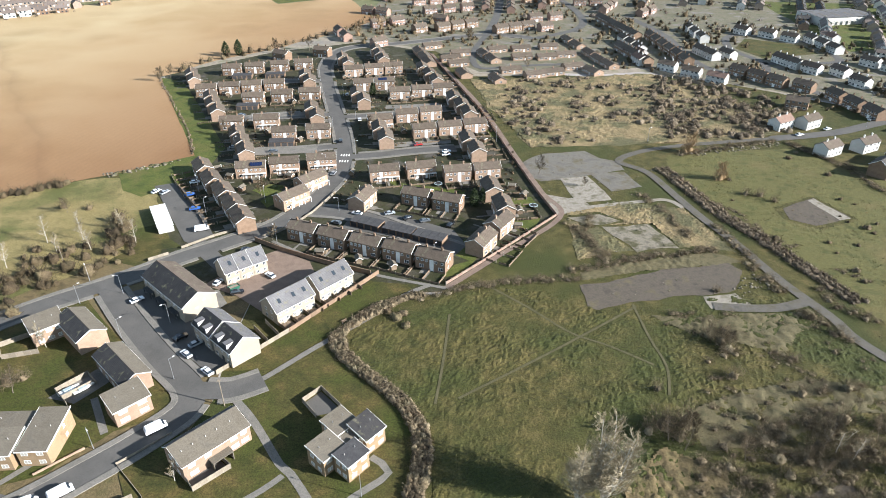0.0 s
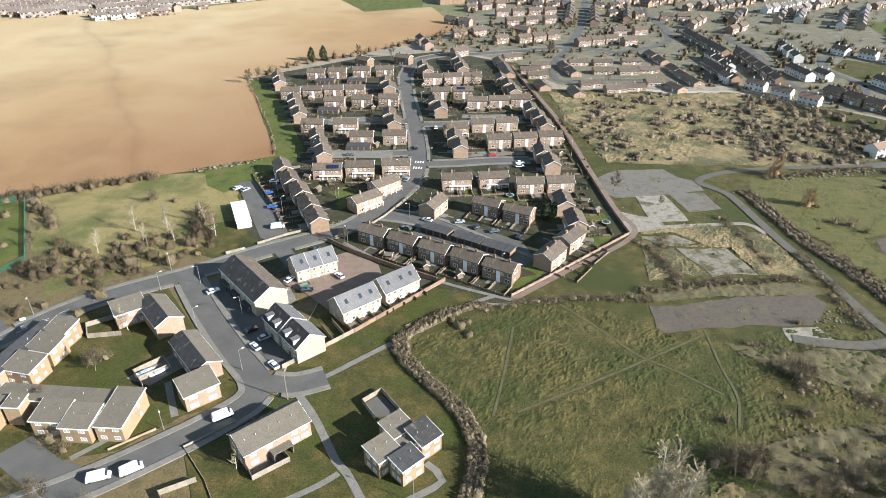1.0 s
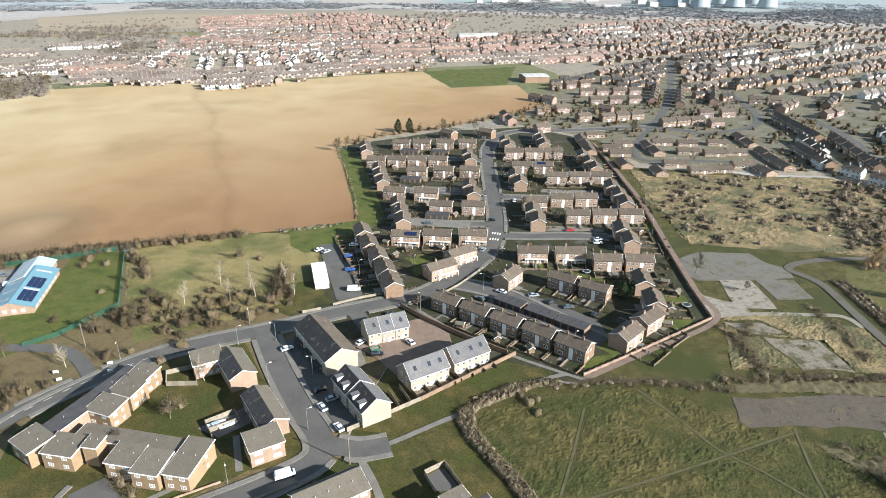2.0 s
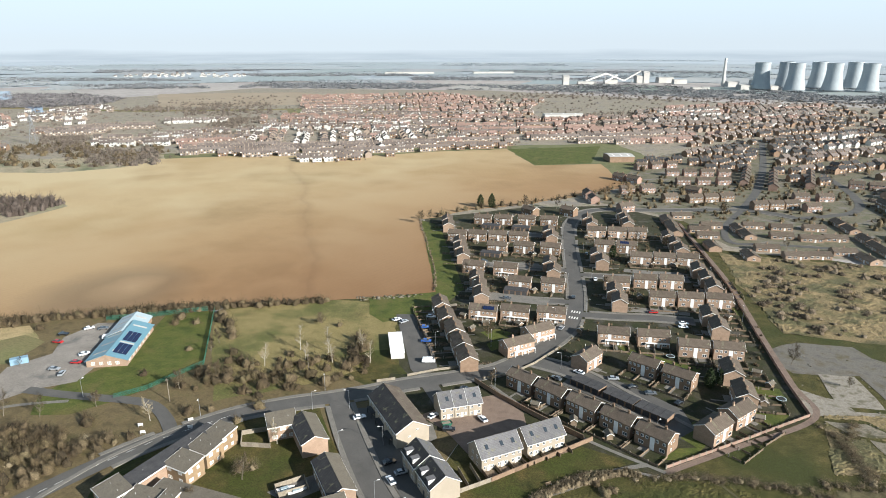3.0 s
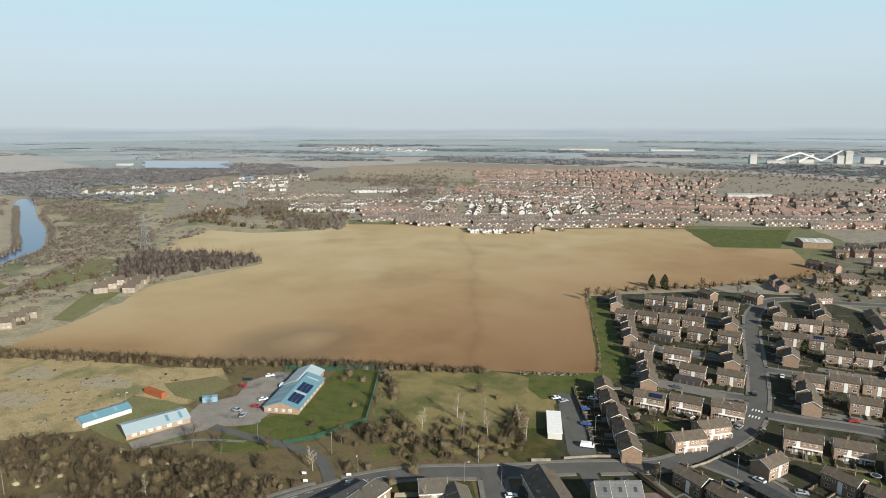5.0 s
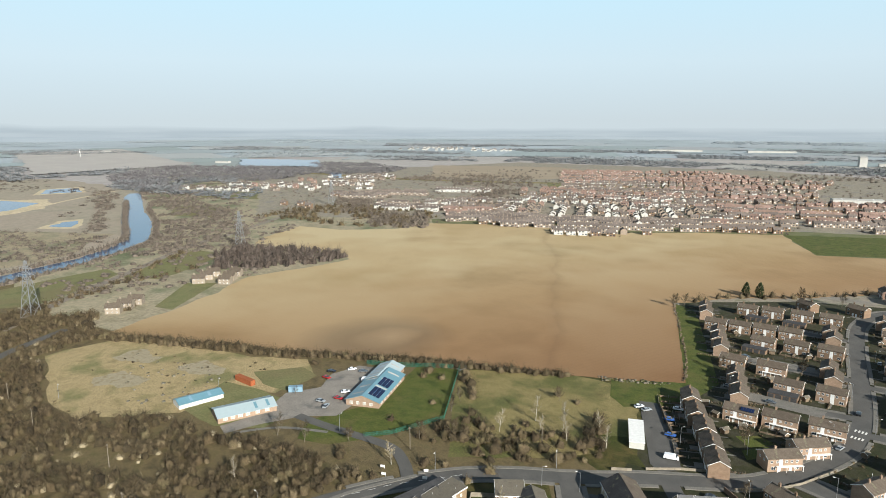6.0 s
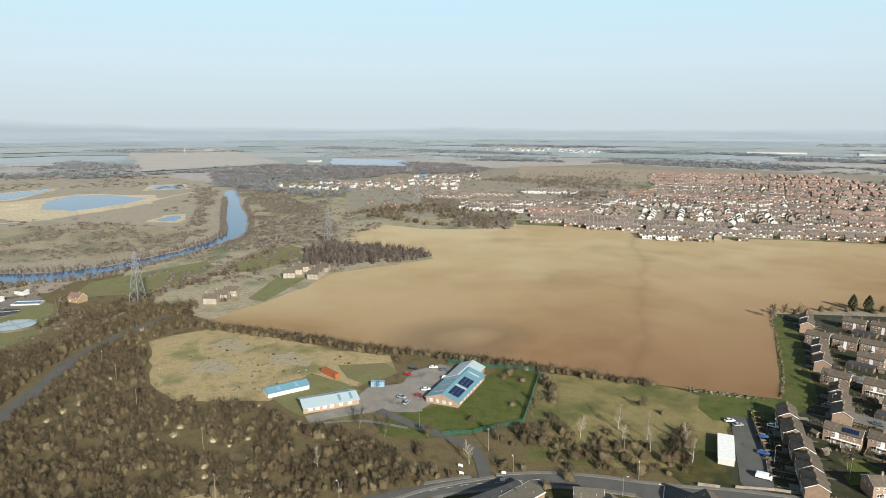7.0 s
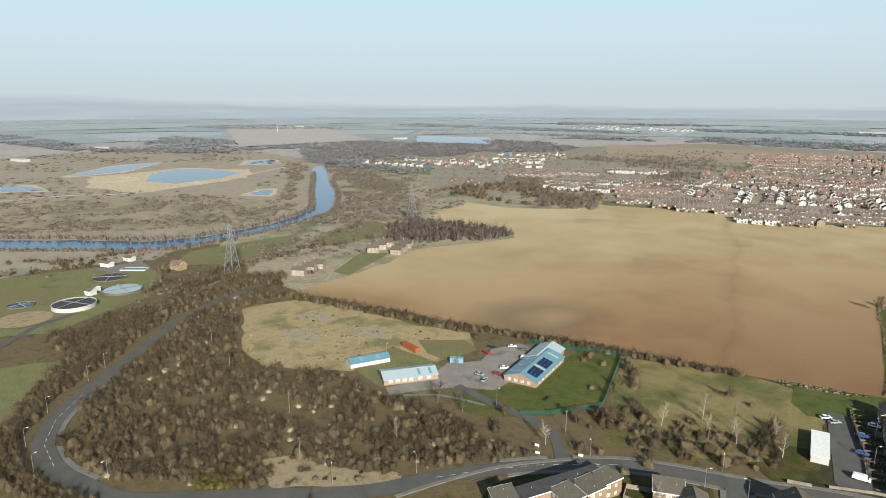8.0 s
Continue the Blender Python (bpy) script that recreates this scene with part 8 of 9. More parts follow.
spread("scrub", [(x, y, 3.6 * k, 4.8 * k) for x, y, k in ((-222, 214, 1.0), (-211, 210, 1.1), (-213, 218, 1.0), (-209, 204, 0.8), (-201, 208, 0.8), (-240, 200, 0.9), (-248, 201, 0.8), (-185, 186, 0.6), (-186, 163, 0.7), (-260, 178, 0.8), (-273, 176, 0.7))], WOOD, TWIGS, "large bare bushes beside the community centre", "scrub", 70)
spread("field_hedge", spots_along([(-117, 285), (-137, 329), (-180, 409)], 2.0, 0.7, 0.9, 1.3, 21), BUSH, HEDGE_LEAF, "low broken hedge along the field edge", "hedge", 6)
spread("clipped_hedge", [s for k, o in enumerate((-1.7, -0.6, 0.6, 1.7)) for s in spots_along([(-8 + o, 170), (-18, 164 + o), (-26, 156.5 + o), (-30.5 + o, 149), (-28 + o, 141.5), (-21 + o, 133.5), (-12.5 + o, 125), (-6.5 + o, 115.5), (-4.8 + o, 106), (-6.2 + o, 94), (-9 + o, 82)], 0.6, 0.3, 1.25, 1.9, 31 + k)], THIN_BUSH, BRAMBLE, "broad curving leafless hedge between lawn and meadow", "hedge", 7)
spread("field_hedge", [s for k, pts in enumerate(([(-6, 169), (6, 173), (22, 177), (44, 180)], [(44, 184), (70, 192), (96, 198)], [(58, 222), (52, 206), (56, 194)], [(102.2, 215.7), (105.5, 200), (105.8, 188), (107.2, 176), (110, 171)], [(109.5, 161), (113, 154), (117, 147)], [(121.2, 172.7), (123.9, 162), (131.8, 157)], [(82, 240), (88, 224), (90, 208)], [(48, 216), (54, 204), (58, 192)], [(112, 284), (130, 291), (160, 299)], [(168, 298), (173.4, 284), (181, 268), (184, 243)], [(170, 296), (176, 282), (184, 268)])) for s in spots_along(pts, 2.0, 1.6, 2.3, 1.9, 41 + k)], NEAR_BUSH, BRAMBLE, "brown overgrown hedge across the rough land", "hedge", 8)
spread("track_hedge", [q for k, (o, w) in enumerate(((0.0, 1.9), (2.2, 1.7), (4.4, 1.3))) for q in spots_along([(95.4 + o, 268), (98.4 + o, 258), (101.6 + o, 243.7), (107 + o, 222.5), (113.9 + o, 207), (119.5 + o, 190), (124 + o, 178), (128 + o, 166)], 1.3, 0.5, w, 1.7, 140 + k)], WOOD, HEDGE_LEAF, "thick grey-brown hedge beside the old track", "hedge", 69)
spread("scrub", spots_in([(28, 345), (44, 295), (86, 300), (150, 302), (178, 320), (166, 361), (130, 414), (40, 400)], 6.0, 3.2, 2.9, 9, 0.85, 0.46, 19), WOOD, HEDGE_LEAF, "grey-brown bushes on the straw-coloured land", "scrub", 9)
spread("scrub", spots_in([(106, 306), (118, 322), (112, 345), (128, 372), (130, 412), (150, 405), (178, 384), (192, 345), (180, 315), (150, 303)], 5.0, 3.2, 3.4, 10, 0.9, 0.38, 15), WOOD, HEDGE_LEAF, "grey-brown bushes on the straw-coloured land", "scrub", 10)
spread("scrub", spots_in([(36, 84), (48, 98), (74, 112), (96, 122), (136, 122), (150, 80), (110, 60), (30, 66)], 2.8, 2.5, 2.2, 12, 0.8, 0.36, 11), NEAR_BUSH, BRAMBLE, "tangled brown scrub on the rough meadow", "scrub", 11)
spread("scrub", spots_in([(64, 160), (110, 170), (122, 140), (100, 112), (60, 108), (72, 140)], 3.6, 1.7, 1.5, 13, 0.7, 0.48, 11), NEAR_BUSH, BRAMBLE, "low brown scrub on the rough meadow", "scrub", 12)
spread("scrub", [q for k, pts in enumerate(([(89.6, 140.9), (94.9, 138.5), (98.4, 132.8), (101.7, 127.3), (106, 124.2), (111.5, 121.2)], [(134.6, 184.4), (140.3, 177.6)], [(71, 160), (80, 156), (88, 161)], [(74, 150), (84, 152), (90, 146)], [(62, 192), (80, 194), (96, 200)], [(112, 232), (118, 214), (126, 200)])) for q in spots_along(pts, 1.3, 1.8, 1.5, 0.9, 71 + k)], NEAR_BUSH, BRAMBLE, "low tussocks and brambles in lines across the grass", "scrub", 62)
spread("scrub", spots_in([(114, 250), (170, 296), (250, 280), (240, 180), (150, 150), (120, 200)], 7.0, 1.7, 1.6, 14, 0.6, 0.62, 14), BUSH, TWIGS, "scattered low bushes in the grass", "scrub", 13)


def rough_ground(name, pts, cell, height, z, material, label, lump=2.2, holes=()):
    """Uneven ground: a fine sheet with tussocks and hollows."""
    xs = np.arange(min(p[0] for p in pts), max(p[0] for p in pts), cell)
    ys = np.arange(min(p[1] for p in pts), max(p[1] for p in pts), cell)
    bm = bmesh.new()
    grid = {}
    worn = np.array([tuple(p) for q in MEADOW_PATHS for p in resample(q, 0.7)])
    for i, x in enumerate(xs):
        for j, y in enumerate(ys):
            if inside(pts, x, y) and not near_road(x, y, 0.4) and not any(inside(q, x, y) for q in holes):
                n1 = noise.noise((x / lump, y / lump, 0.5))
                n2 = noise.noise((x / (lump * 0.4), y / (lump * 0.4), 4.5))
                patchy = max(0.0, min(1.0, 0.75 + 1.1 * noise.noise((x / 17, y / 17, 9.1))))
                gap = np.min((worn[:, 0] - x) ** 2 + (worn[:, 1] - y) ** 2)
                patchy *= min(1.0, gap / 3.0)
                grid[i, j] = bm.verts.new((x + 0.3 * cell * n2, y + 0.3 * cell * n1, z + height * patchy * max(0.0, 0.35 + 0.6 * n1 + 0.8 * n2)))
    for (i, j), v in grid.items():
        c = [v, grid.get((i + 1, j)), grid.get((i + 1, j + 1)), grid.get((i, j + 1))]
        if all(c):
            bm.faces.new(c)
    for f in bm.faces:
        f.smooth = name == "straw_bank"
    return tagged(part(name, bm, material), label, "grass", kind="structure")


rough_ground("meadow", [(-26, 152), (-4, 168), (14, 176), (42, 170), (48, 161), (100, 172), (112, 168), (124, 138), (150, 80), (110, 60), (30, 66), (-2, 76), (-2.5, 106), (-4, 116), (-10, 125), (-19.5, 134), (-27, 143)], 0.62, 0.42, 0.06, ROUGH_GRASS, "rough meadow of tussocky winter grass", 2.2, [[(58, 86), (90, 98), (96, 84), (70, 70)]])
rough_ground("waste_land", [(46, 190), (60, 196), (92, 200), (104, 196), (96, 230), (72, 236), (48, 226)], 0.8, 0.5, 0.06, STRAW, "overgrown straw-coloured plot", 2.2, [[(58.5, 215.5), (79, 217), (84.5, 199), (69, 196)], [(48, 223), (61.1, 226.5), (69, 219.3), (54.6, 214)]])
rough_ground("rough_pasture", [(112, 214), (124, 178), (150, 100), (240, 130), (255, 290), (190, 262), (165, 292), (104, 284), (98, 262)], 1.1, 0.16, 0.06, EAST_GRASS, "rough olive pasture with tussocks", 2.2, [[(132, 230), (151.4, 240), (159, 221), (142, 213), (131, 221)]])
rough_ground("waste_land", [(16, 404), (28, 345), (42, 292), (86, 297), (150, 300), (178, 318), (166, 361), (133, 417), (76, 408)], 1.3, 0.6, 0.1, STRAW, "straw-coloured tussocky waste ground", 3.6)
rough_ground("straw_bank", [(62, 160), (84, 158), (108, 168), (118, 158), (104, 150), (96, 140), (84, 146), (72, 150)], 0.7, 0.7, 0.1, BANK_GRASS, "tussocky straw-coloured bank", 3.0)
rough_ground("straw_bank", [(58, 118), (76, 126), (98, 132), (112, 128), (130, 132), (128, 118), (100, 118), (80, 108), (62, 106)], 0.7, 0.7, 0.1, BANK_GRASS, "tussocky straw-coloured bank", 3.0)
rough_ground("straw_bank", [(40, 98), (52, 108), (66, 100), (60, 90), (48, 84), (38, 86)], 0.6, 0.8, 0.1, SCRUB_FLOOR, "rough brown bank of dead bramble", 2.6)
rough_ground("straw_bank", [(46, 184), (70, 191), (96, 197), (104, 190), (98, 188), (70, 184), (46, 178)], 0.7, 0.7, 0.1, BANK_GRASS, "tussocky straw-coloured bank", 2.6)
spread("grass_tufts", spots_in([(44, 196), (100, 200), (118, 150), (160, 140), (240, 180), (250, 300), (170, 300), (100, 290), (92, 250), (46, 226)], 2.0, 0.5, 0.45, 16, 0.5, 0.6, 8), TUFT, STRAW, "straw-coloured grass tufts on the rough land", "grass", 15)
spread("grass_tufts", spots_in([(16, 404), (28, 345), (42, 292), (86, 297), (150, 300), (178, 318), (166, 361), (133, 417), (76, 408)], 2.4, 0.6, 0.5, 17, 0.5, 0.55, 8), TUFT, STRAW, "straw-coloured grass tufts on the waste ground", "grass", 16)
TUSSOCK = surface("olive_tussocks", [(0.052, 0.060, 0.018), (0.105, 0.098, 0.036), (0.155, 0.125, 0.058)], size=9, fine=0.4, bump=0.0, island=0.5)
MEADOW = [(-26, 152), (-4, 168), (14, 176), (42, 170), (48, 161), (100, 172), (112, 168), (124, 138), (150, 80), (110, 60), (30, 66), (-2, 76), (-2.5, 106), (-4, 116), (-10, 125), (-19.5, 134), (-27, 143)]
spread("meadow_tussocks", [q for q in spots_in(MEADOW, 1.25, 0.42, 0.40, 93, 0.9, 0.48, 7) if min((p.x - q[0]) ** 2 + (p.y - q[1]) ** 2 for w in MEADOW_PATHS for p in resample(w, 2.0)) > 1.2], TUFT, TUSSOCK, "olive and straw tussocks all over the meadow", "grass", 64)
spread("pasture_tussocks", spots_in([(114, 214), (126, 178), (150, 100), (240, 130), (255, 290), (190, 262), (165, 292), (108, 284), (108, 262)], 2.2, 0.55, 0.45, 94, 0.8, 0.52, 10), TUFT, TUSSOCK, "olive tussocks over the east pasture", "grass", 65)
spread("estate_shrubs", spots_in([(-60, 232), (0, 240), (30, 226), (34, 290), (16, 350), (-10, 460), (-150, 420), (-96, 286)], 3.6, 0.85, 1.2, 18, 0.7, 0.3, 12), BUSH, TWIGS, "garden shrubs and bare bushes between the houses", "shrubs", 17)
spread("valley_bushes", spots_in([(-450, 245), (-480, 120), (-560, 130), (-640, 250), (-766, 316), (-1112, 434), (-1330, 700), (-740, 425), (-620, 420), (-600, 350), (-545, 330), (-480, 360)], 7.5, 3.4, 2.3, 73, 0.8, 0.45, 34), BUSH, TOWN_TWIGS, "bare thickets on the valley side", "scrub", 28)
spread("riverside_wood", spots_in([(-560, 120), (-600, 200), (-560, 310), (-640, 360), (-700, 420), (-800, 420), (-1060, 470), (-1120, 432), (-900, 360), (-766, 314), (-680, 275), (-632, 232), (-590, 180)], 9, 6.0, 3.8, 19, 0.85, 0.35, 40), FAR_BUSH, TOWN_TWIGS, "leafless trees along the river", "woodland", 18)
spread("riverside_wood", spots_in([(-700, -60), (-640, 120), (-690, 232), (-840, 280), (-1060, 380), (-1200, 420), (-1180, 380), (-900, 290), (-760, 230), (-690, 120), (-760, -60)], 9, 5.5, 3.2, 20, 0.8, 0.4, 40), FAR_BUSH, TOWN_TWIGS, "leafless trees along the river", "woodland", 19)
spread("plantation", spots_in([(-488, 240), (-546, 272), (-562, 312), (-484, 354), (-452, 352), (-450, 318), (-468, 276)], 5.0, 2.9, 7.5, 21, 0.95), WOOD, RUSSET_TWIGS, "small russet plantation at the field edge", "woodland", 20)
spread("far_woods", spots_in([(-600, 452), (-540, 488), (-530, 550), (-620, 620), (-760, 560), (-744, 425)], 9, 4.5, 6, 22, 0.8, 0.35, 40), FAR_BUSH, TWIGS, "leafless trees before the town", "woodland", 21)
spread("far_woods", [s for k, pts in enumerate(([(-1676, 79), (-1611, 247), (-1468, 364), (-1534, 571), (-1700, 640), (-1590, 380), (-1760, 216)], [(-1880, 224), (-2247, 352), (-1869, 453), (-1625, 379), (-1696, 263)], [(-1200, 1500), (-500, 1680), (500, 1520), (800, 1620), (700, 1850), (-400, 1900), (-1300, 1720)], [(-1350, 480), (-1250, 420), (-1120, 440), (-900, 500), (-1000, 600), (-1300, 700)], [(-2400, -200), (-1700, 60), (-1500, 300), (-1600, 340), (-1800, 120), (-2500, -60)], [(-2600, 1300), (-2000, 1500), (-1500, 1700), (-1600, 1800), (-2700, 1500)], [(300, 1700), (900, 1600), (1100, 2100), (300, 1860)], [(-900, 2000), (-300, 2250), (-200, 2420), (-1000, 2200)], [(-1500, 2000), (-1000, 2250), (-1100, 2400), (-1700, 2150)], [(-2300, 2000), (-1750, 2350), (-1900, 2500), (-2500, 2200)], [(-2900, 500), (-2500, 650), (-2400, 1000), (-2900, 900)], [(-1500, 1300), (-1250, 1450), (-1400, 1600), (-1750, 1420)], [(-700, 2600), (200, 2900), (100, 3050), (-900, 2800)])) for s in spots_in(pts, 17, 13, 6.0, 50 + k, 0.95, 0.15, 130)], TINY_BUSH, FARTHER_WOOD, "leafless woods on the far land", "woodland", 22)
spread("town_trees", [s for k, pts in enumerate(([(-740, 440), (-600, 470), (-450, 615), (-215, 752), (30, 945), (40, 1400), (-520, 1480), (-1000, 1300), (-1200, 760)], [(40, 600), (280, 480), (560, 700), (560, 1400), (50, 1400)])) for s in spots_in(pts, 20, 3.2, 3.6, 60 + k, 0.75, 0.42, 50)], FAR_BUSH, TOWN_TWIGS, "bare street trees among the town houses", "trees", 23)
spread("town_trees", [s for k, (pts, gap) in enumerate((([(-570, 469), (-513, 506), (-560, 560), (-600, 585), (-650, 537)], 6), ([(-696, 519), (-652, 547), (-760, 640), (-822, 615)], 7), ([(-610, 691), (-550, 730), (-686, 911), (-760, 863)], 8), ([(-816, 873), (-692, 953), (-833, 1148), (-982, 1052)], 11), ([(-162, 893), (-90, 947), (-106, 1232), (-213, 1162)], 10), ([(-545, 1334), (-324, 1476), (60, 1480), (560, 1430), (560, 1560), (-400, 1640)], 16), ([(-880, 930), (-830, 1000), (-1000, 1000), (-1000, 900)], 10))) for s in spots_in(pts, gap, 4.4, 5.0, 90 + k, 0.9, 0.25, 30)], FAR_BUSH, TOWN_TWIGS, "belts of bare trees in and round the town", "woodland", 46)
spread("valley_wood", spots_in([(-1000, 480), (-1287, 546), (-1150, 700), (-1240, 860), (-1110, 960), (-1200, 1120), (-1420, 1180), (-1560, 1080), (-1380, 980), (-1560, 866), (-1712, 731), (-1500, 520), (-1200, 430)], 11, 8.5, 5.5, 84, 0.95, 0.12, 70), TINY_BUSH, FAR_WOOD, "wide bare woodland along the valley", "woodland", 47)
spread("garden_trees", spots_in([(110, 430), (170, 395), (240, 300), (330, 340), (300, 520), (170, 640), (-60, 640), (-80, 500), (0, 480), (100, 500)], 6, 2.0, 3.0, 72, 0.6, 0.35, 25), BUSH, TWIGS, "bare garden bushes and trees between the houses", "shrubs", 26)
spread("valley_bushes", spots_in([(-900, -60), (-855, 161), (-730, 250), (-640, 180), (-630, 129), (-704, -60)], 7, 3.4, 2.4, 70, 0.85, 0.44, 45), FAR_BUSH, TOWN_TWIGS, "dark bushes on the flood meadow", "scrub", 24)
spread("valley_bushes", spots_in([(-390, -20), (-420, 60), (-470, 80), (-500, 70), (-520, 100), (-560, 60), (-560, -60), (-400, -60)], 7, 3.2, 2.8, 71, 0.8, 0.45, 30, [[(-400, -50), (-385, -5), (-430, 45), (-500, 60), (-510, -40)]]), FAR_BUSH, TOWN_TWIGS, "bushes round the treatment works", "scrub", 25)

spread("scrub", [q for k, pts in enumerate(([(-452, 62), (-460, 81), (-461, 108), (-477, 134), (-490, 160)], [(-434, 42), (-445, 60), (-461, 74)], [(-500, 175), (-502, 203), (-512, 240)], [(-474, 112), (-487, 141), (-505, 175), (-546, 222), (-579, 259)], [(-543, -2), (-555, 29), (-559, 79), (-563, 134)], [(-410, 82), (-426, 103), (-424, 129), (-429, 156)], [(-500, 69), (-470, 59), (-445, 60)], [(-564, -37), (-568, -16), (-536, 9), (-545, 28)], [(-527, -36), (-529, -9), (-530, 20)])) for q in spots_along(pts, 5.0, 4.5, 3.0, 4.6, 101 + k)], FAR_BUSH, TWIGS, "dark hedgerows and thickets along railway and lanes", "hedge", 67)

spread("garden_trees", [q for q in spots_along([(-171, 420), (-163, 438), (-146, 458), (-123, 478), (-106, 500), (-85, 528), (-54, 580)], 7.0, 3.0, 2.6, 5.0, 120)], WOOD, TWIGS, "bare trees behind the top gardens of the estate", "trees", 68)

birch = bare_tree("birch_tree", 3, 10.0, PALE_TWIGS, BIRCH_BARK, "slender pale bare birch tree", 26, 800, 0.26)
plant_copies(birch, [(-148, 186, 1.0), (-143, 203, 1.1), (-131, 205, 1.15), (-125, 198, 1.0), (-111, 203, 0.95), (-113, 144.5, 0.85), (-160, 140, 0.9), (-136, 196, 0.8), (-119, 212, 0.9), (-60, 98, 0.62), (-190, 96, 0.9), (92, 106, 0.8), (95, 104, 0.75)], 5)
ash = bare_tree("bare_tree", 8, 9.0, TWIGS, BARK, "leafless brown tree with spreading limbs", 30, 1500, 0.40)
plant_copies(ash, [(-208, 124, 1.0), (-196, 128, 0.9), (-184, 140, 0.7), (-178, 196, 0.75), (-147, 226, 0.7), (-112, 126, 0.9), (-118, 112, 0.7), (-99, 113, 0.5), (-74.6, 241, 0.95), (-80, 330, 0.95), (-37, 318, 0.8), (-30, 396, 1.1), (-110, 308, 0.9), (-175, 400, 1.0), (-172, 408, 0.9), (42, 262, 0.95), (60, 250, 0.5), (-62, 205, 0.7), (-80, 76, 1.1), (-98, 84, 1.0), (-14, 400, 0.9), (-96, 474, 1.2), (-118, 466, 1.1), (20, 500, 1.2), (55, 425, 1.0), (-174, 186, 0.7), (-235, 150, 0.5), (-166, 160, 0.9), (54, 110, 0.9), (60, 113, 0.8), (57, 107, 0.85), (82, 146, 0.6), (70, 104, 0.7), (90, 108, 0.9), (100, 100, 1.0), (112, 96, 1.0), (84, 98, 0.8), (120, 110, 1.0), (104, 110, 0.8), (-158, 170, 0.9), (-104, 300, 0.8)], 6)
gold = bare_tree("willow_tree", 12, 9.5, GOLD_TWIGS, BARK, "golden-twigged bare willow tree", 34, 2200, 0.42, start=0.15)
plant_copies(gold, [(116, 287, 1.05), (119.4, 256.5, 0.9), (-66, 520, 1.2), (-50, 540, 1.1)], 7)
poplar = bare_tree("pale_tree", 15, 15.0, PALE_TWIGS, BIRCH_BARK, "tall many-stemmed pale bare tree", 46, 7000, 0.22, fork=4, start=0.15)
plant_copies(poplar, [(34.0, 91.5, 1.5), (29.0, 93.0, 1.25)], 8)


def evergreen(seed, h, r_, label):
    top = empty("conifer")
    bm = bmesh.new()
    beam(bm, (0, 0, 0), (0, 0, h * 0.85), h * 0.02, 0.03, 6)
    part("trunk", bm, BARK, top)
    rs = np.random.RandomState(seed)
    n = 1500
    z = rs.uniform(0.06, 1, n)
    rad = r_ * np.sin(np.clip(z * 0.9 + 0.12, 0, 1) * math.pi) ** 0.7 * rs.uniform(0.5, 1.1, n)
    k = rs.uniform(0, 6.28, n)
    p = np.stack([rad * np.cos(k), rad * np.sin(k), z * h], 1)
    a1, a2 = rs.normal(size=(n, 3)) * 0.22, rs.normal(size=(n, 3)) * 0.22
    tri = np.stack([p + a1, p - a1, p + a2 * 1.6], 1).reshape(-1, 3)
    o = raw("crown", tri, np.arange(len(tri)).reshape(-1, 3), EVERGREEN)
    o.parent = top
    return tagged(top, label, "conifer")


plant_copies(evergreen(2, 10.0, 2.6, "dark rounded evergreen tree"), [(-151, 459, 1.0), (-143, 462, 1.05), (12.5, 232, 0.75), (-41.0, 372, 0.75), (16, 236, 0.6)], 9)

spread("riverside_wood", [s for k, pts in enumerate(([(-652, -100), (-618, -38), (-560, 55), (-552, 97), (-568, 132), (-592, 178), (-625, 226), (-666, 267), (-766, 312), (-900, 358)], [(-705, -90), (-640, 14), (-600, 67), (-596, 112), (-626, 183), (-680, 242), (-808, 292), (-1000, 366)])) for s in spots_along(pts, 3.2, 2.5, 3.4, 4.6 + 1.6 * k, 81 + k)], FAR_BUSH, TOWN_TWIGS, "dark bare trees on the river bank", "woodland", 42)
spread("valley_bushes", spots_in([(-700, -200), (-760, 120), (-900, 270), (-1180, 400), (-1500, 420), (-1700, 120), (-1500, -260)], 15, 4.6, 2.6, 83, 0.8, 0.47, 90, [[(-1151, 14), (-1355, 91), (-1319, 233), (-1182, 375), (-947, 282), (-900, 155), (-954, 47)]]), TINY_BUSH, TOWN_TWIGS, "bare bushes over the valley floor", "scrub", 43)
spread("scrub", [(x, y, 3.3 * k, 5.2 * k) for x, y, k in ((54, 114, 1.35), (60, 115, 1.4), (50, 112.5, 0.9), (57, 110.5, 1.1), (79.5, 146, 1.2), (77, 149, 0.9), (125, 242, 0.8), (130, 240.5, 0.9), (134, 235.5, 0.7), (56, 127, 0.7), (78, 132, 0.9), (81, 143, 1.0), (82, 151, 0.9), (83, 148, 0.7), (88, 107, 1.2), (93, 111, 1.1), (99, 116, 1.2), (106, 127, 0.9), (93, 125, 0.8), (78, 117, 0.7), (84, 103, 1.0), (78, 99, 0.9), (92, 102, 1.1), (100, 106, 1.1), (108, 114, 1.0), (72, 96, 0.8), (116, 150, 0.8), (112, 158, 0.8), (88, 172, 0.6))], NEAR_BUSH, BRAMBLE, "large dark bramble and thorn bushes on the meadow", "scrub", 44)
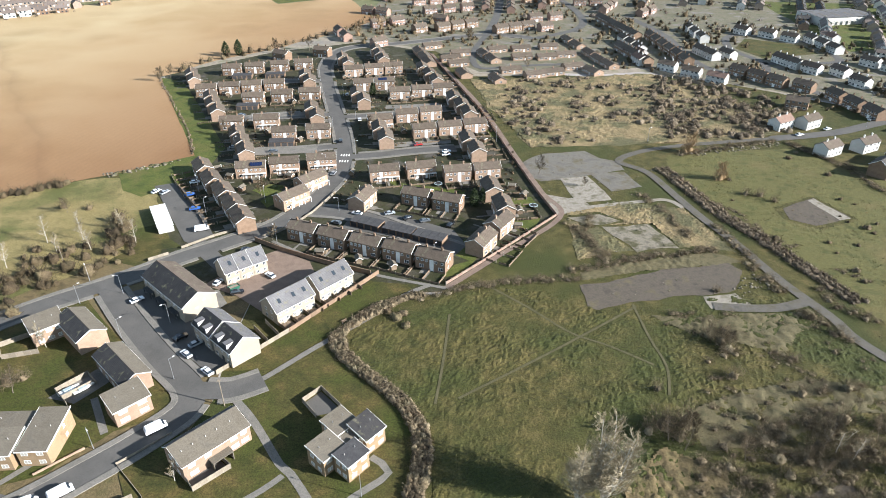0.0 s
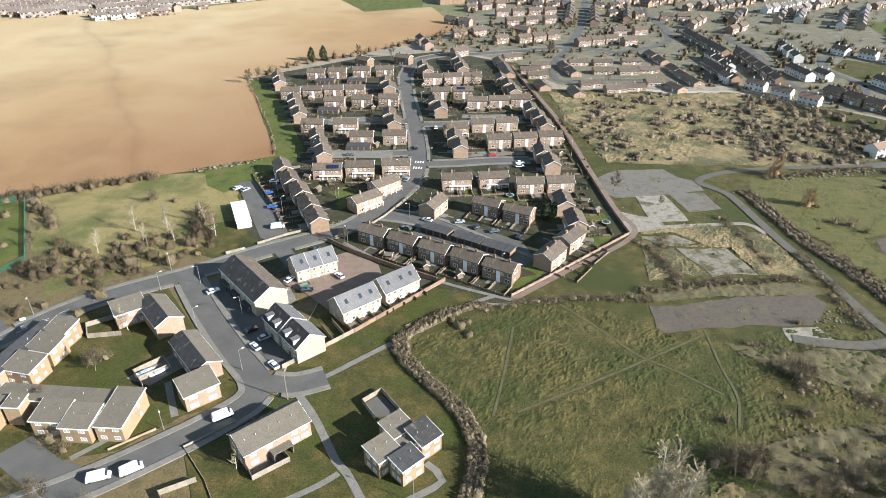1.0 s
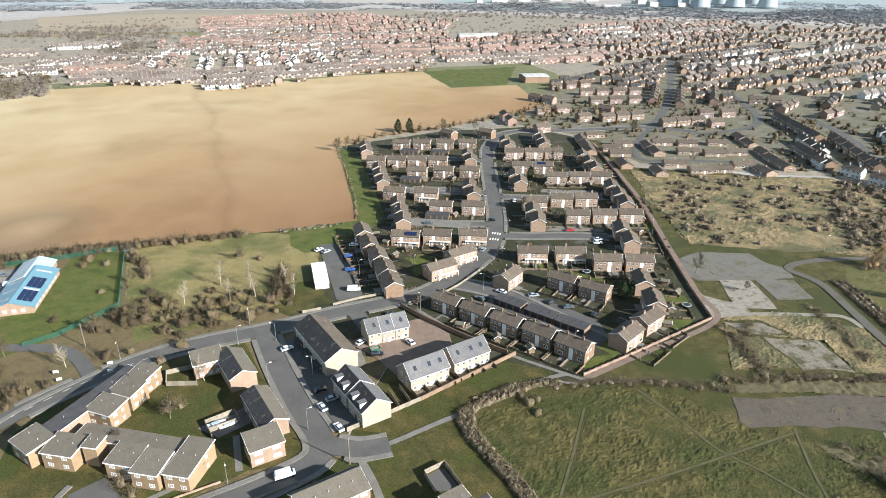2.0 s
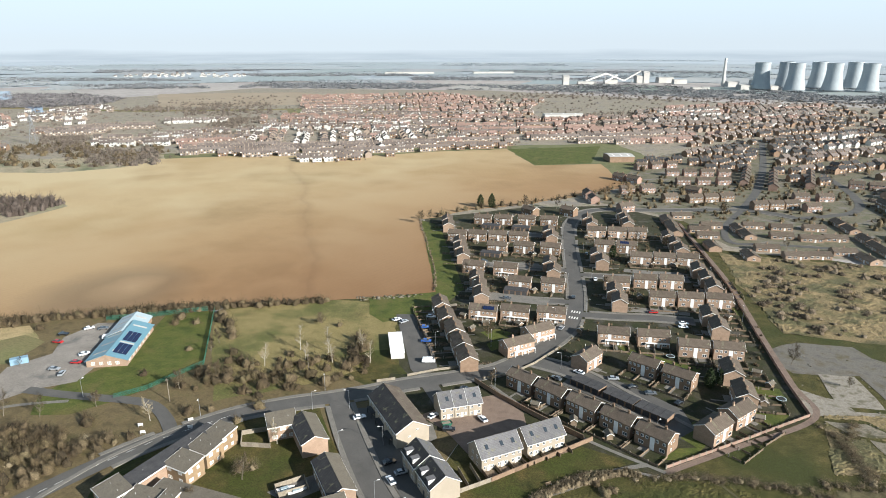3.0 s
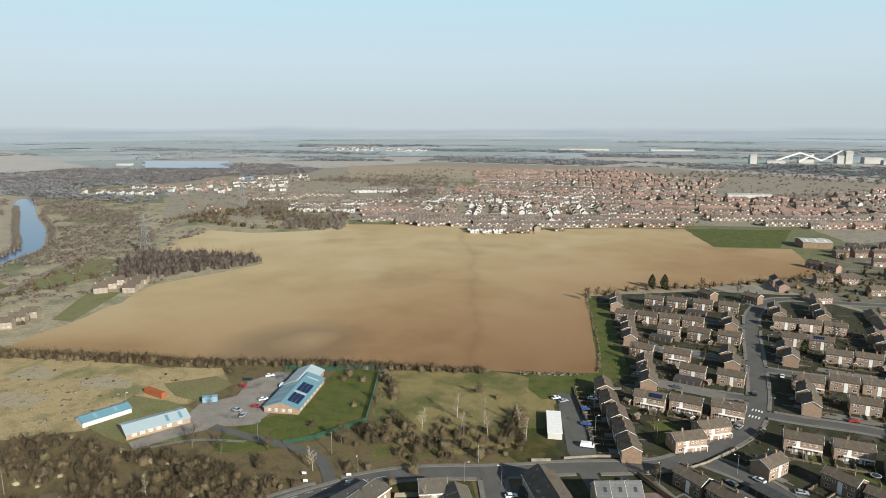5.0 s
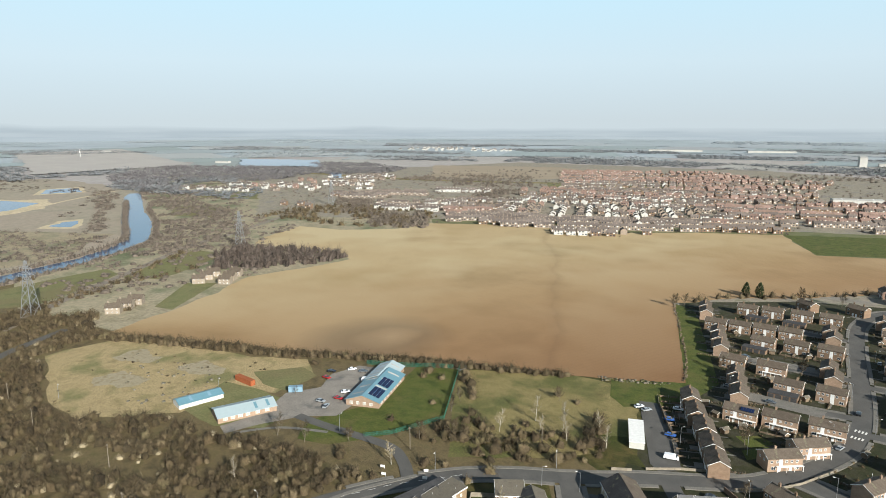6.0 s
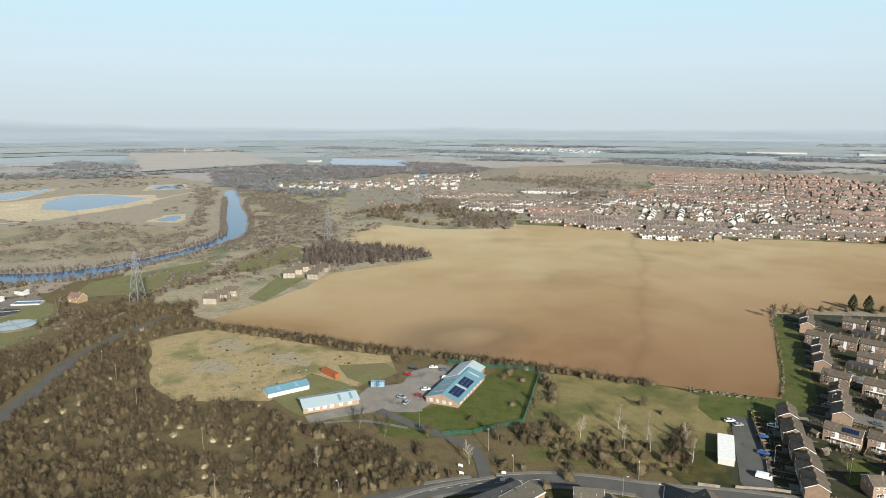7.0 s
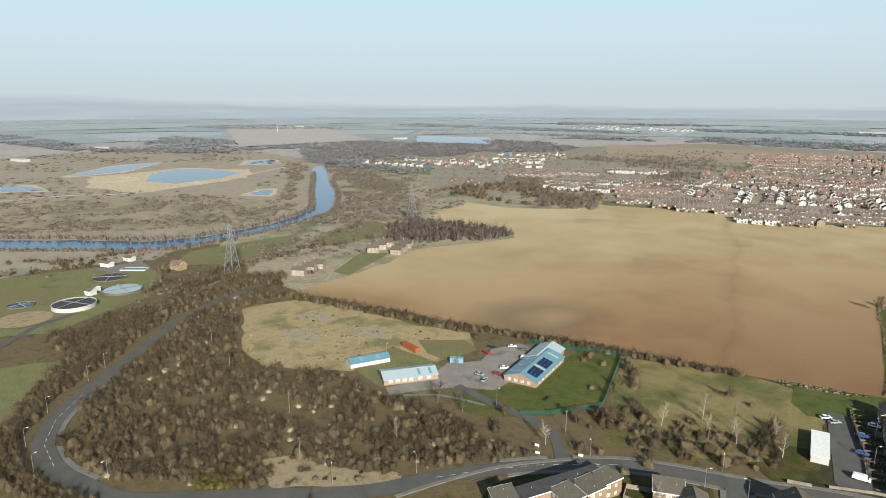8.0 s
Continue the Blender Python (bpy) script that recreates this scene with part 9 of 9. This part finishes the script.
spread("garden_trees", [(x, y, 3.6 * k, 7.0 * k) for x, y, k in ((194, 535, 1.4), (181, 482, 1.2), (45, 638, 1.2), (119, 507, 1.0), (60, 560, 1.0), (90, 600, 1.1), (150, 560, 1.0), (218, 500, 1.0), (238, 448, 0.9), (-10, 560, 1.1), (20, 505, 0.9), (135, 450, 0.8), (165, 440, 0.9), (250, 560, 1.2), (270, 470, 1.0), (205, 420, 0.8), (-30, 600, 1.1), (110, 660, 1.2), (180, 640, 1.2), (250, 640, 1.2), (90, 470, 0.8), (210, 590, 1.1), (-50, 655, 1.3), (10, 690, 1.3), (70, 720, 1.3), (150, 720, 1.3))], WOOD, TWIGS, "tall bare trees among the older houses", "trees", 45)

spread("woodland", spots_in([(-240, -24), (-253, -26), (-284, -22), (-327, -8), (-331, -2), (-372, -8), (-384, 22), (-400, 34), (-384, 48), (-366, 40), (-345, 26), (-320, 8), (-296, -8), (-262, -18)], 3.2, 2.6, 4.4, 86, 0.95, 0.12, 12), WOOD, TWIGS, "dense leafless trees between the road and the meadow", "woodland", 48)

spread("willow_scrub", [(116, 287, 3.9, 8.6), (113.6, 285.6, 2.6, 6.0), (119.4, 256.5, 3.4, 7.4), (121.5, 258, 2.4, 5.6), (-66, 520, 3.4, 8.0), (-50, 540, 3.2, 7.6)], NEAR_BUSH, GOLD_TWIGS, "golden-brown bare willows on the waste ground", "trees", 49)

spread("road_hedge", [q for k, o in enumerate((0.0, 3.2, 6.4)) for q in spots_along([(-332, 20 - o), (-305, -1 - o), (-286, -12.5 - o), (-269, -18.5 - o), (-252, -20.5 - o), (-234, -17.5 - o), (-219, -11 - o), (-205, 0 - o)], 2.4, 1.0, 2.3, 4.0, 140 + k)], WOOD, TWIGS, "dense brown leafless bushes outside the road bend", "hedge", 67)
spread("road_hedge", [q for k, o in enumerate((0.0, 3.0)) for q in spots_along([(-240, 1 + o), (-226, 8 + o), (-213, 17 + o), (-203, 27 + o)], 2.4, 1.2, 1.8, 2.8, 150 + k)], WOOD, TWIGS, "brown leafless bushes along the verge inside the bend", "hedge", 68)
spread("scrub", spots_in(BANK, 4.2, 1.7, 1.8, 87, 0.8, 0.35, 6), WOOD, TWIGS, "small bushes on the sandy bank", "scrub", 50)
spread("scrub", spots_in([(-371, 89), (-371, 120), (-338, 143), (-292, 162), (-267, 179), (-264, 130), (-254, 107), (-279, 75), (-306, 71)], 9, 1.0, 0.9, 88, 0.6, 0.45, 12), WOOD, TWIGS, "small bushes scattered over the clearing", "scrub", 51)

spread("courtyard_trees", [(-115.4, 129.0, 3.0, 5.2), (-112.0, 131.0, 2.2, 4.2), (-108.0, 100.5, 3.0, 4.6), (-103.0, 98.0, 2.2, 3.8), (-87.5, 83.0, 3.0, 5.4)], NEAR_BUSH, BRAMBLE, "bare crowns of small courtyard trees", "trees", 52)

# ---- fields of the far land ----
far = random.Random(4)
FIELD_COLOURS = [("green_pasture", (0.150, 0.185, 0.130), "muted green pasture on the far land"), ("pale_stubble", (0.325, 0.295, 0.245), "pale stubble field on the far land"), ("brown_plough", (0.275, 0.245, 0.215), "brown ploughed field on the far land"), ("grey_pasture", (0.215, 0.238, 0.215), "grey-green pasture on the far land"), ("young_wheat", (0.170, 0.215, 0.180), "field of young wheat on the far land")]
# haze colour, mixed into the base colours of fields and copses
HAZE_TONE = (0.310, 0.348, 0.370)
HAZED_FIELD_MATS = [[surface(n, [tuple((q + (w - q) * far_off) * g for q, w in zip(c, HAZE_TONE)) for g in (0.95, 1.05)], size=70, fine=9, bump=0, grain=0.08) for n, c, _ in FIELD_COLOURS] for far_off in (0.25, 0.6, 0.85)]
HAZED_COPSE_MATS = [FAR_WOOD] + [surface("hazed_farthest_wood", [tuple((q + (w - q) * k) for q, w in zip((0.140, 0.145, 0.148), HAZE_TONE)), tuple((q + (w - q) * k) for q, w in zip((0.160, 0.165, 0.165), HAZE_TONE))], size=40, fine=8, bump=0) for k in (0.65, 0.9)]
hedgerow = [[], [], []]
d, layer = 1420.0, 0
while d < 4500:
    deep = d * far.uniform(0.10, 0.16)
    az = 38.0 + far.uniform(0, 5)
    while az < 196:
        wide = far.uniform(5.0, 11.0)
        x, y = (d + deep / 2) * math.cos(radians(az + wide / 2)), (d + deep / 2) * math.sin(radians(az + wide / 2))
        # the farther the tier, the more haze is painted into its colours
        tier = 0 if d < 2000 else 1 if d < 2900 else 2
        town = -1450 < x < 1000 and y < 1780
        valley = x < -1000 and -300 < y < 480 and d < 1800
        if far.random() < 0.82 and not town and not valley:
            k = far.choice((0, 1, 1, 2, 3, 3, 4))
            c = [(d + far.uniform(-0.2, 0.12) * deep, az), (d + far.uniform(-0.2, 0.12) * deep, az + wide), (d + deep * far.uniform(0.85, 1.1), az + wide * far.uniform(0.8, 1.0)), (d + deep * far.uniform(0.85, 1.1), az + wide * far.uniform(0.0, 0.2))]
            c = [(q * math.cos(radians(w)), q * math.sin(radians(w))) for q, w in c]
            patch("field", c, 0.5 + 0.02 * (layer % 90), HAZED_FIELD_MATS[tier][k], FIELD_COLOURS[k][2], "field", 10, 40)
            layer += 1
            if far.random() < 0.75:
                hedgerow[tier] += spots_along([c[0], ((c[0][0] + c[1][0]) / 2 + far.uniform(-20, 20), (c[0][1] + c[1][1]) / 2 + far.uniform(-20, 20)), c[1]], 19, 4, far.choice((8, 10, 11)), far.choice((4.0, 5.0, 6.5)), layer)
            if far.random() < 0.16:
                hedgerow[tier] += spots_in(c, 24, 18, 6.0, layer, 0.95, 0.2, 90)
        az += wide
    d += deep
for k, row in enumerate(hedgerow):
    spread("hedgerows", row, TINY_BUSH, HAZED_COPSE_MATS[k], "bare hedgerows and copses of the far farmland", "woodland", 41 + k)

# ---- small things ----
bench = empty("bench")
bm = bmesh.new()
for k in range(3):
    box(bm, -0.9, 0.9, -0.25 + k * 0.18, -0.11 + k * 0.18, 0.42, 0.47)
part("seat", bm, TIMBER, bench)
bm = bmesh.new()
box(bm, -0.9, 0.9, 0.28, 0.33, 0.55, 0.9)
part("backrest", bm, TIMBER, bench)
for x in (-0.75, 0.75):
    bm = bmesh.new()
    box(bm, x - 0.05, x + 0.05, -0.25, 0.3, 0, 0.45)
    part("leg", bm, STEEL, bench)
tagged(bench, "timber park bench beside the footpath", "bench").matrix_basis = pose(-29.5, 156.0, 0.15, 0, 0, 45)
skip = empty("skip")
bm = bmesh.new()
v = [bm.verts.new(c) for c in ((-1.2, -0.8, 0.1), (1.2, -0.8, 0.1), (1.2, 0.8, 0.1), (-1.2, 0.8, 0.1), (-1.8, -0.9, 1.4), (1.8, -0.9, 1.4), (1.8, 0.9, 1.4), (-1.8, 0.9, 1.4))]
for f in ((3, 2, 1, 0), (0, 1, 5, 4), (1, 2, 6, 5), (2, 3, 7, 6), (3, 0, 4, 7)):
    bm.faces.new([v[i] for i in f])
part("hopper", bm, GREEN_STEEL, skip)
bm = bmesh.new()
box(bm, -1.4, 1.4, -0.8, 0.8, 1.0, 1.2)
part("load", bm, PALE_TIMBER, skip)
tagged(skip, "green builder's skip in the new street", "skip").matrix_basis = pose(-67.2, 173.0, 0.26, 0, 0, 40)


def garden_shed(wall, label):
    h = house("garden_shed", 2.6, 2.0, 1.8, 2.4, wall, FELT, label, [], [("front", 0.5, 0.75, 1.7, wall)], (), category="shed", gutter=False)
    return h


r_ = random.Random(6)
SHEDS = [(-29, 190), (-17, 186), (-43, 195), (30, 226), (28, 214), (33, 240), (29, 248), (24, 266), (20, 300), (22, 318), (16, 338), (-20, 312), (-40, 262), (-66, 258), (-80, 254), (-88, 312), (-70, 300), (-100, 352), (-84, 358), (-30, 362), (-18, 366), (-6, 368), (-112, 374), (-126, 372), (-110, 414), (-62, 406), (-48, 410), (-92, 258), (-100, 266), (-84, 246), (4, 382), (-2, 400)]
place(garden_shed(TIMBER, "small brown timber garden shed"), [(x, y, r_.uniform(0, 360)) for x, y in SHEDS], 0.1, "garden sheds")
for x, y, d in ((-80.6, 259.5, 8), (-36, 384.6, 8)):
    array = empty("solar_array")
    for k in range(5):
        bm = bmesh.new()
        box(bm, -0.48, 0.48, -1.0, 1.0, 0.0, 0.06)
        o = part("solar_panel", bm, SOLAR, array)
        o.matrix_basis = pose((k - 2) * 1.02, 0, 0, 27, 0, 0)
    tagged(array, "row of dark solar panels on a house roof", "solar panels").matrix_basis = pose(x, y, 6.18, 0, 0, d)


def rubble(name, pts, n, size, material, label, seed):
    """Broken blocks strewn over the ground."""
    rs = np.random.RandomState(seed)
    xs, ys = [p[0] for p in pts], [p[1] for p in pts]
    cube = np.array([(x, y, z) for z in (0, 1) for x, y in ((-1, -1), (1, -1), (1, 1), (-1, 1))], dtype=float)
    face = np.array([(4, 5, 6, 7), (0, 1, 5, 4), (1, 2, 6, 5), (2, 3, 7, 6), (3, 0, 4, 7)])
    V, F = [], []
    while len(V) < n:
        x, y = rs.uniform(min(xs), max(xs)), rs.uniform(min(ys), max(ys))
        if not inside(pts, x, y):
            continue
        s = size * rs.uniform(0.3, 1.0) ** 1.5
        c = (cube + rs.uniform(-0.25, 0.25, cube.shape)) * (s, s * rs.uniform(0.4, 1), s * rs.uniform(0.4, 0.9))
        k = rs.uniform(0, 6.28)
        q = np.stack([c[:, 0] * math.cos(k) - c[:, 1] * math.sin(k) + x, c[:, 0] * math.sin(k) + c[:, 1] * math.cos(k) + y, c[:, 2] + 0.12], 1)
        F.append(face + 8 * len(V))
        V.append(q)
    return tagged(raw(name, np.concatenate(V), np.concatenate(F), material), label, "rubble", kind="stuff")


rubble("rubble", [(92, 166), (104, 172), (112, 180), (104, 184), (92, 172)], 70, 0.4, SLAB, "tipped concrete rubble beside the yard", 1)
rubble("rubble", [(46, 222), (54, 228), (72, 232), (90, 226), (84, 200), (58, 196), (50, 208)], 90, 0.4, SLAB, "broken concrete on the old plot", 2)
rubble("rubble", [(44, 226), (92, 240), (94, 268), (74, 286), (44, 282), (40, 266)], 90, 0.35, SLAB, "scattered stones on the cleared plot", 3)
rubble("rubble", [(118, 282), (160, 294), (166, 300), (130, 291), (112, 286)], 110, 0.6, SLAB, "row of stone blocks along the lane", 4)
rubble("rubble", [(48, 163), (60, 168), (84, 176), (96, 184), (84, 182), (56, 174)], 14, 0.3, SLAB, "stones on the old tarmac", 5)
rubble("rubble", [(-300, 100), (-340, 120), (-320, 140), (-280, 140), (-262, 120), (-280, 90)], 70, 0.8, SLAB, "pale stones in the rough clearing", 6)
rubble("rubble", [(-146, 258), (-122, 274), (-120, 278), (-150, 262)], 90, 0.7, SLAB, "pale stones along the field edge", 7)
for pts in ([(-312, 92), (-296, 104), (-304, 112), (-322, 104)], [(-300, 130), (-280, 138), (-288, 144), (-304, 138)], [(-340, 112), (-322, 122), (-328, 130), (-346, 122)]):
    patch("bare_patch", pts, 0.15, WORN_EARTH, "pale stony patch in the rough clearing", "ground", 5, 2, straight=False)
patch("pale_slab", [(141, 306), (147, 312), (150, 309), (144, 304)], 0.4, SLAB, "pale concrete slab in the waste land", "yard", 0.4, 3)
for pts in ([(142, 410), (150, 400), (146, 396), (138, 406)], [(152, 401), (160, 392), (156, 388), (148, 398)], [(163, 391), (172, 383), (168, 378), (159, 387)]):
    patch("back_lawn", pts, 0.17, LAWN, "narrow green back garden", "lawn", 0.2, 4)
for pts in ([(-74, 236), (-68, 246), (-62, 242), (-70, 230)], [(-80, 246), (-74, 252), (-66, 250), (-72, 240)], [(22, 316), (28, 312), (30, 304), (22, 308)], [(-30, 262), (-16, 252), (10, 246), (8, 242), (-16, 246)], [(24, 220), (38, 222), (34, 212), (22, 212)], [(26, 238), (36, 240), (38, 232), (28, 230)], [(8, 206), (18, 200), (10, 190), (2, 196)], [(4, 188), (12, 192), (6, 182), (-2, 180)]):
    patch("garden_lawn", pts, 0.16, LAWN, "green lawn between the houses", "lawn", 0.3, 3)
white_tree = bare_tree("dead_tree", 31, 5.0, PALE_TWIGS, BIRCH_BARK, "pale dead tree without bark", 6, 20, 0.35, start=0.5)
plant_copies(white_tree, [(97, 110, 1.0)], 3)
spread("bramble", [(-14, 158, 3.2, 2.6), (-11, 154, 2.8, 2.2), (-17, 161, 2.6, 2.4), (-12, 160, 3.0, 2.4)], WOOD, TWIGS, "bare bramble thicket beside the hedge", "scrub", 29)
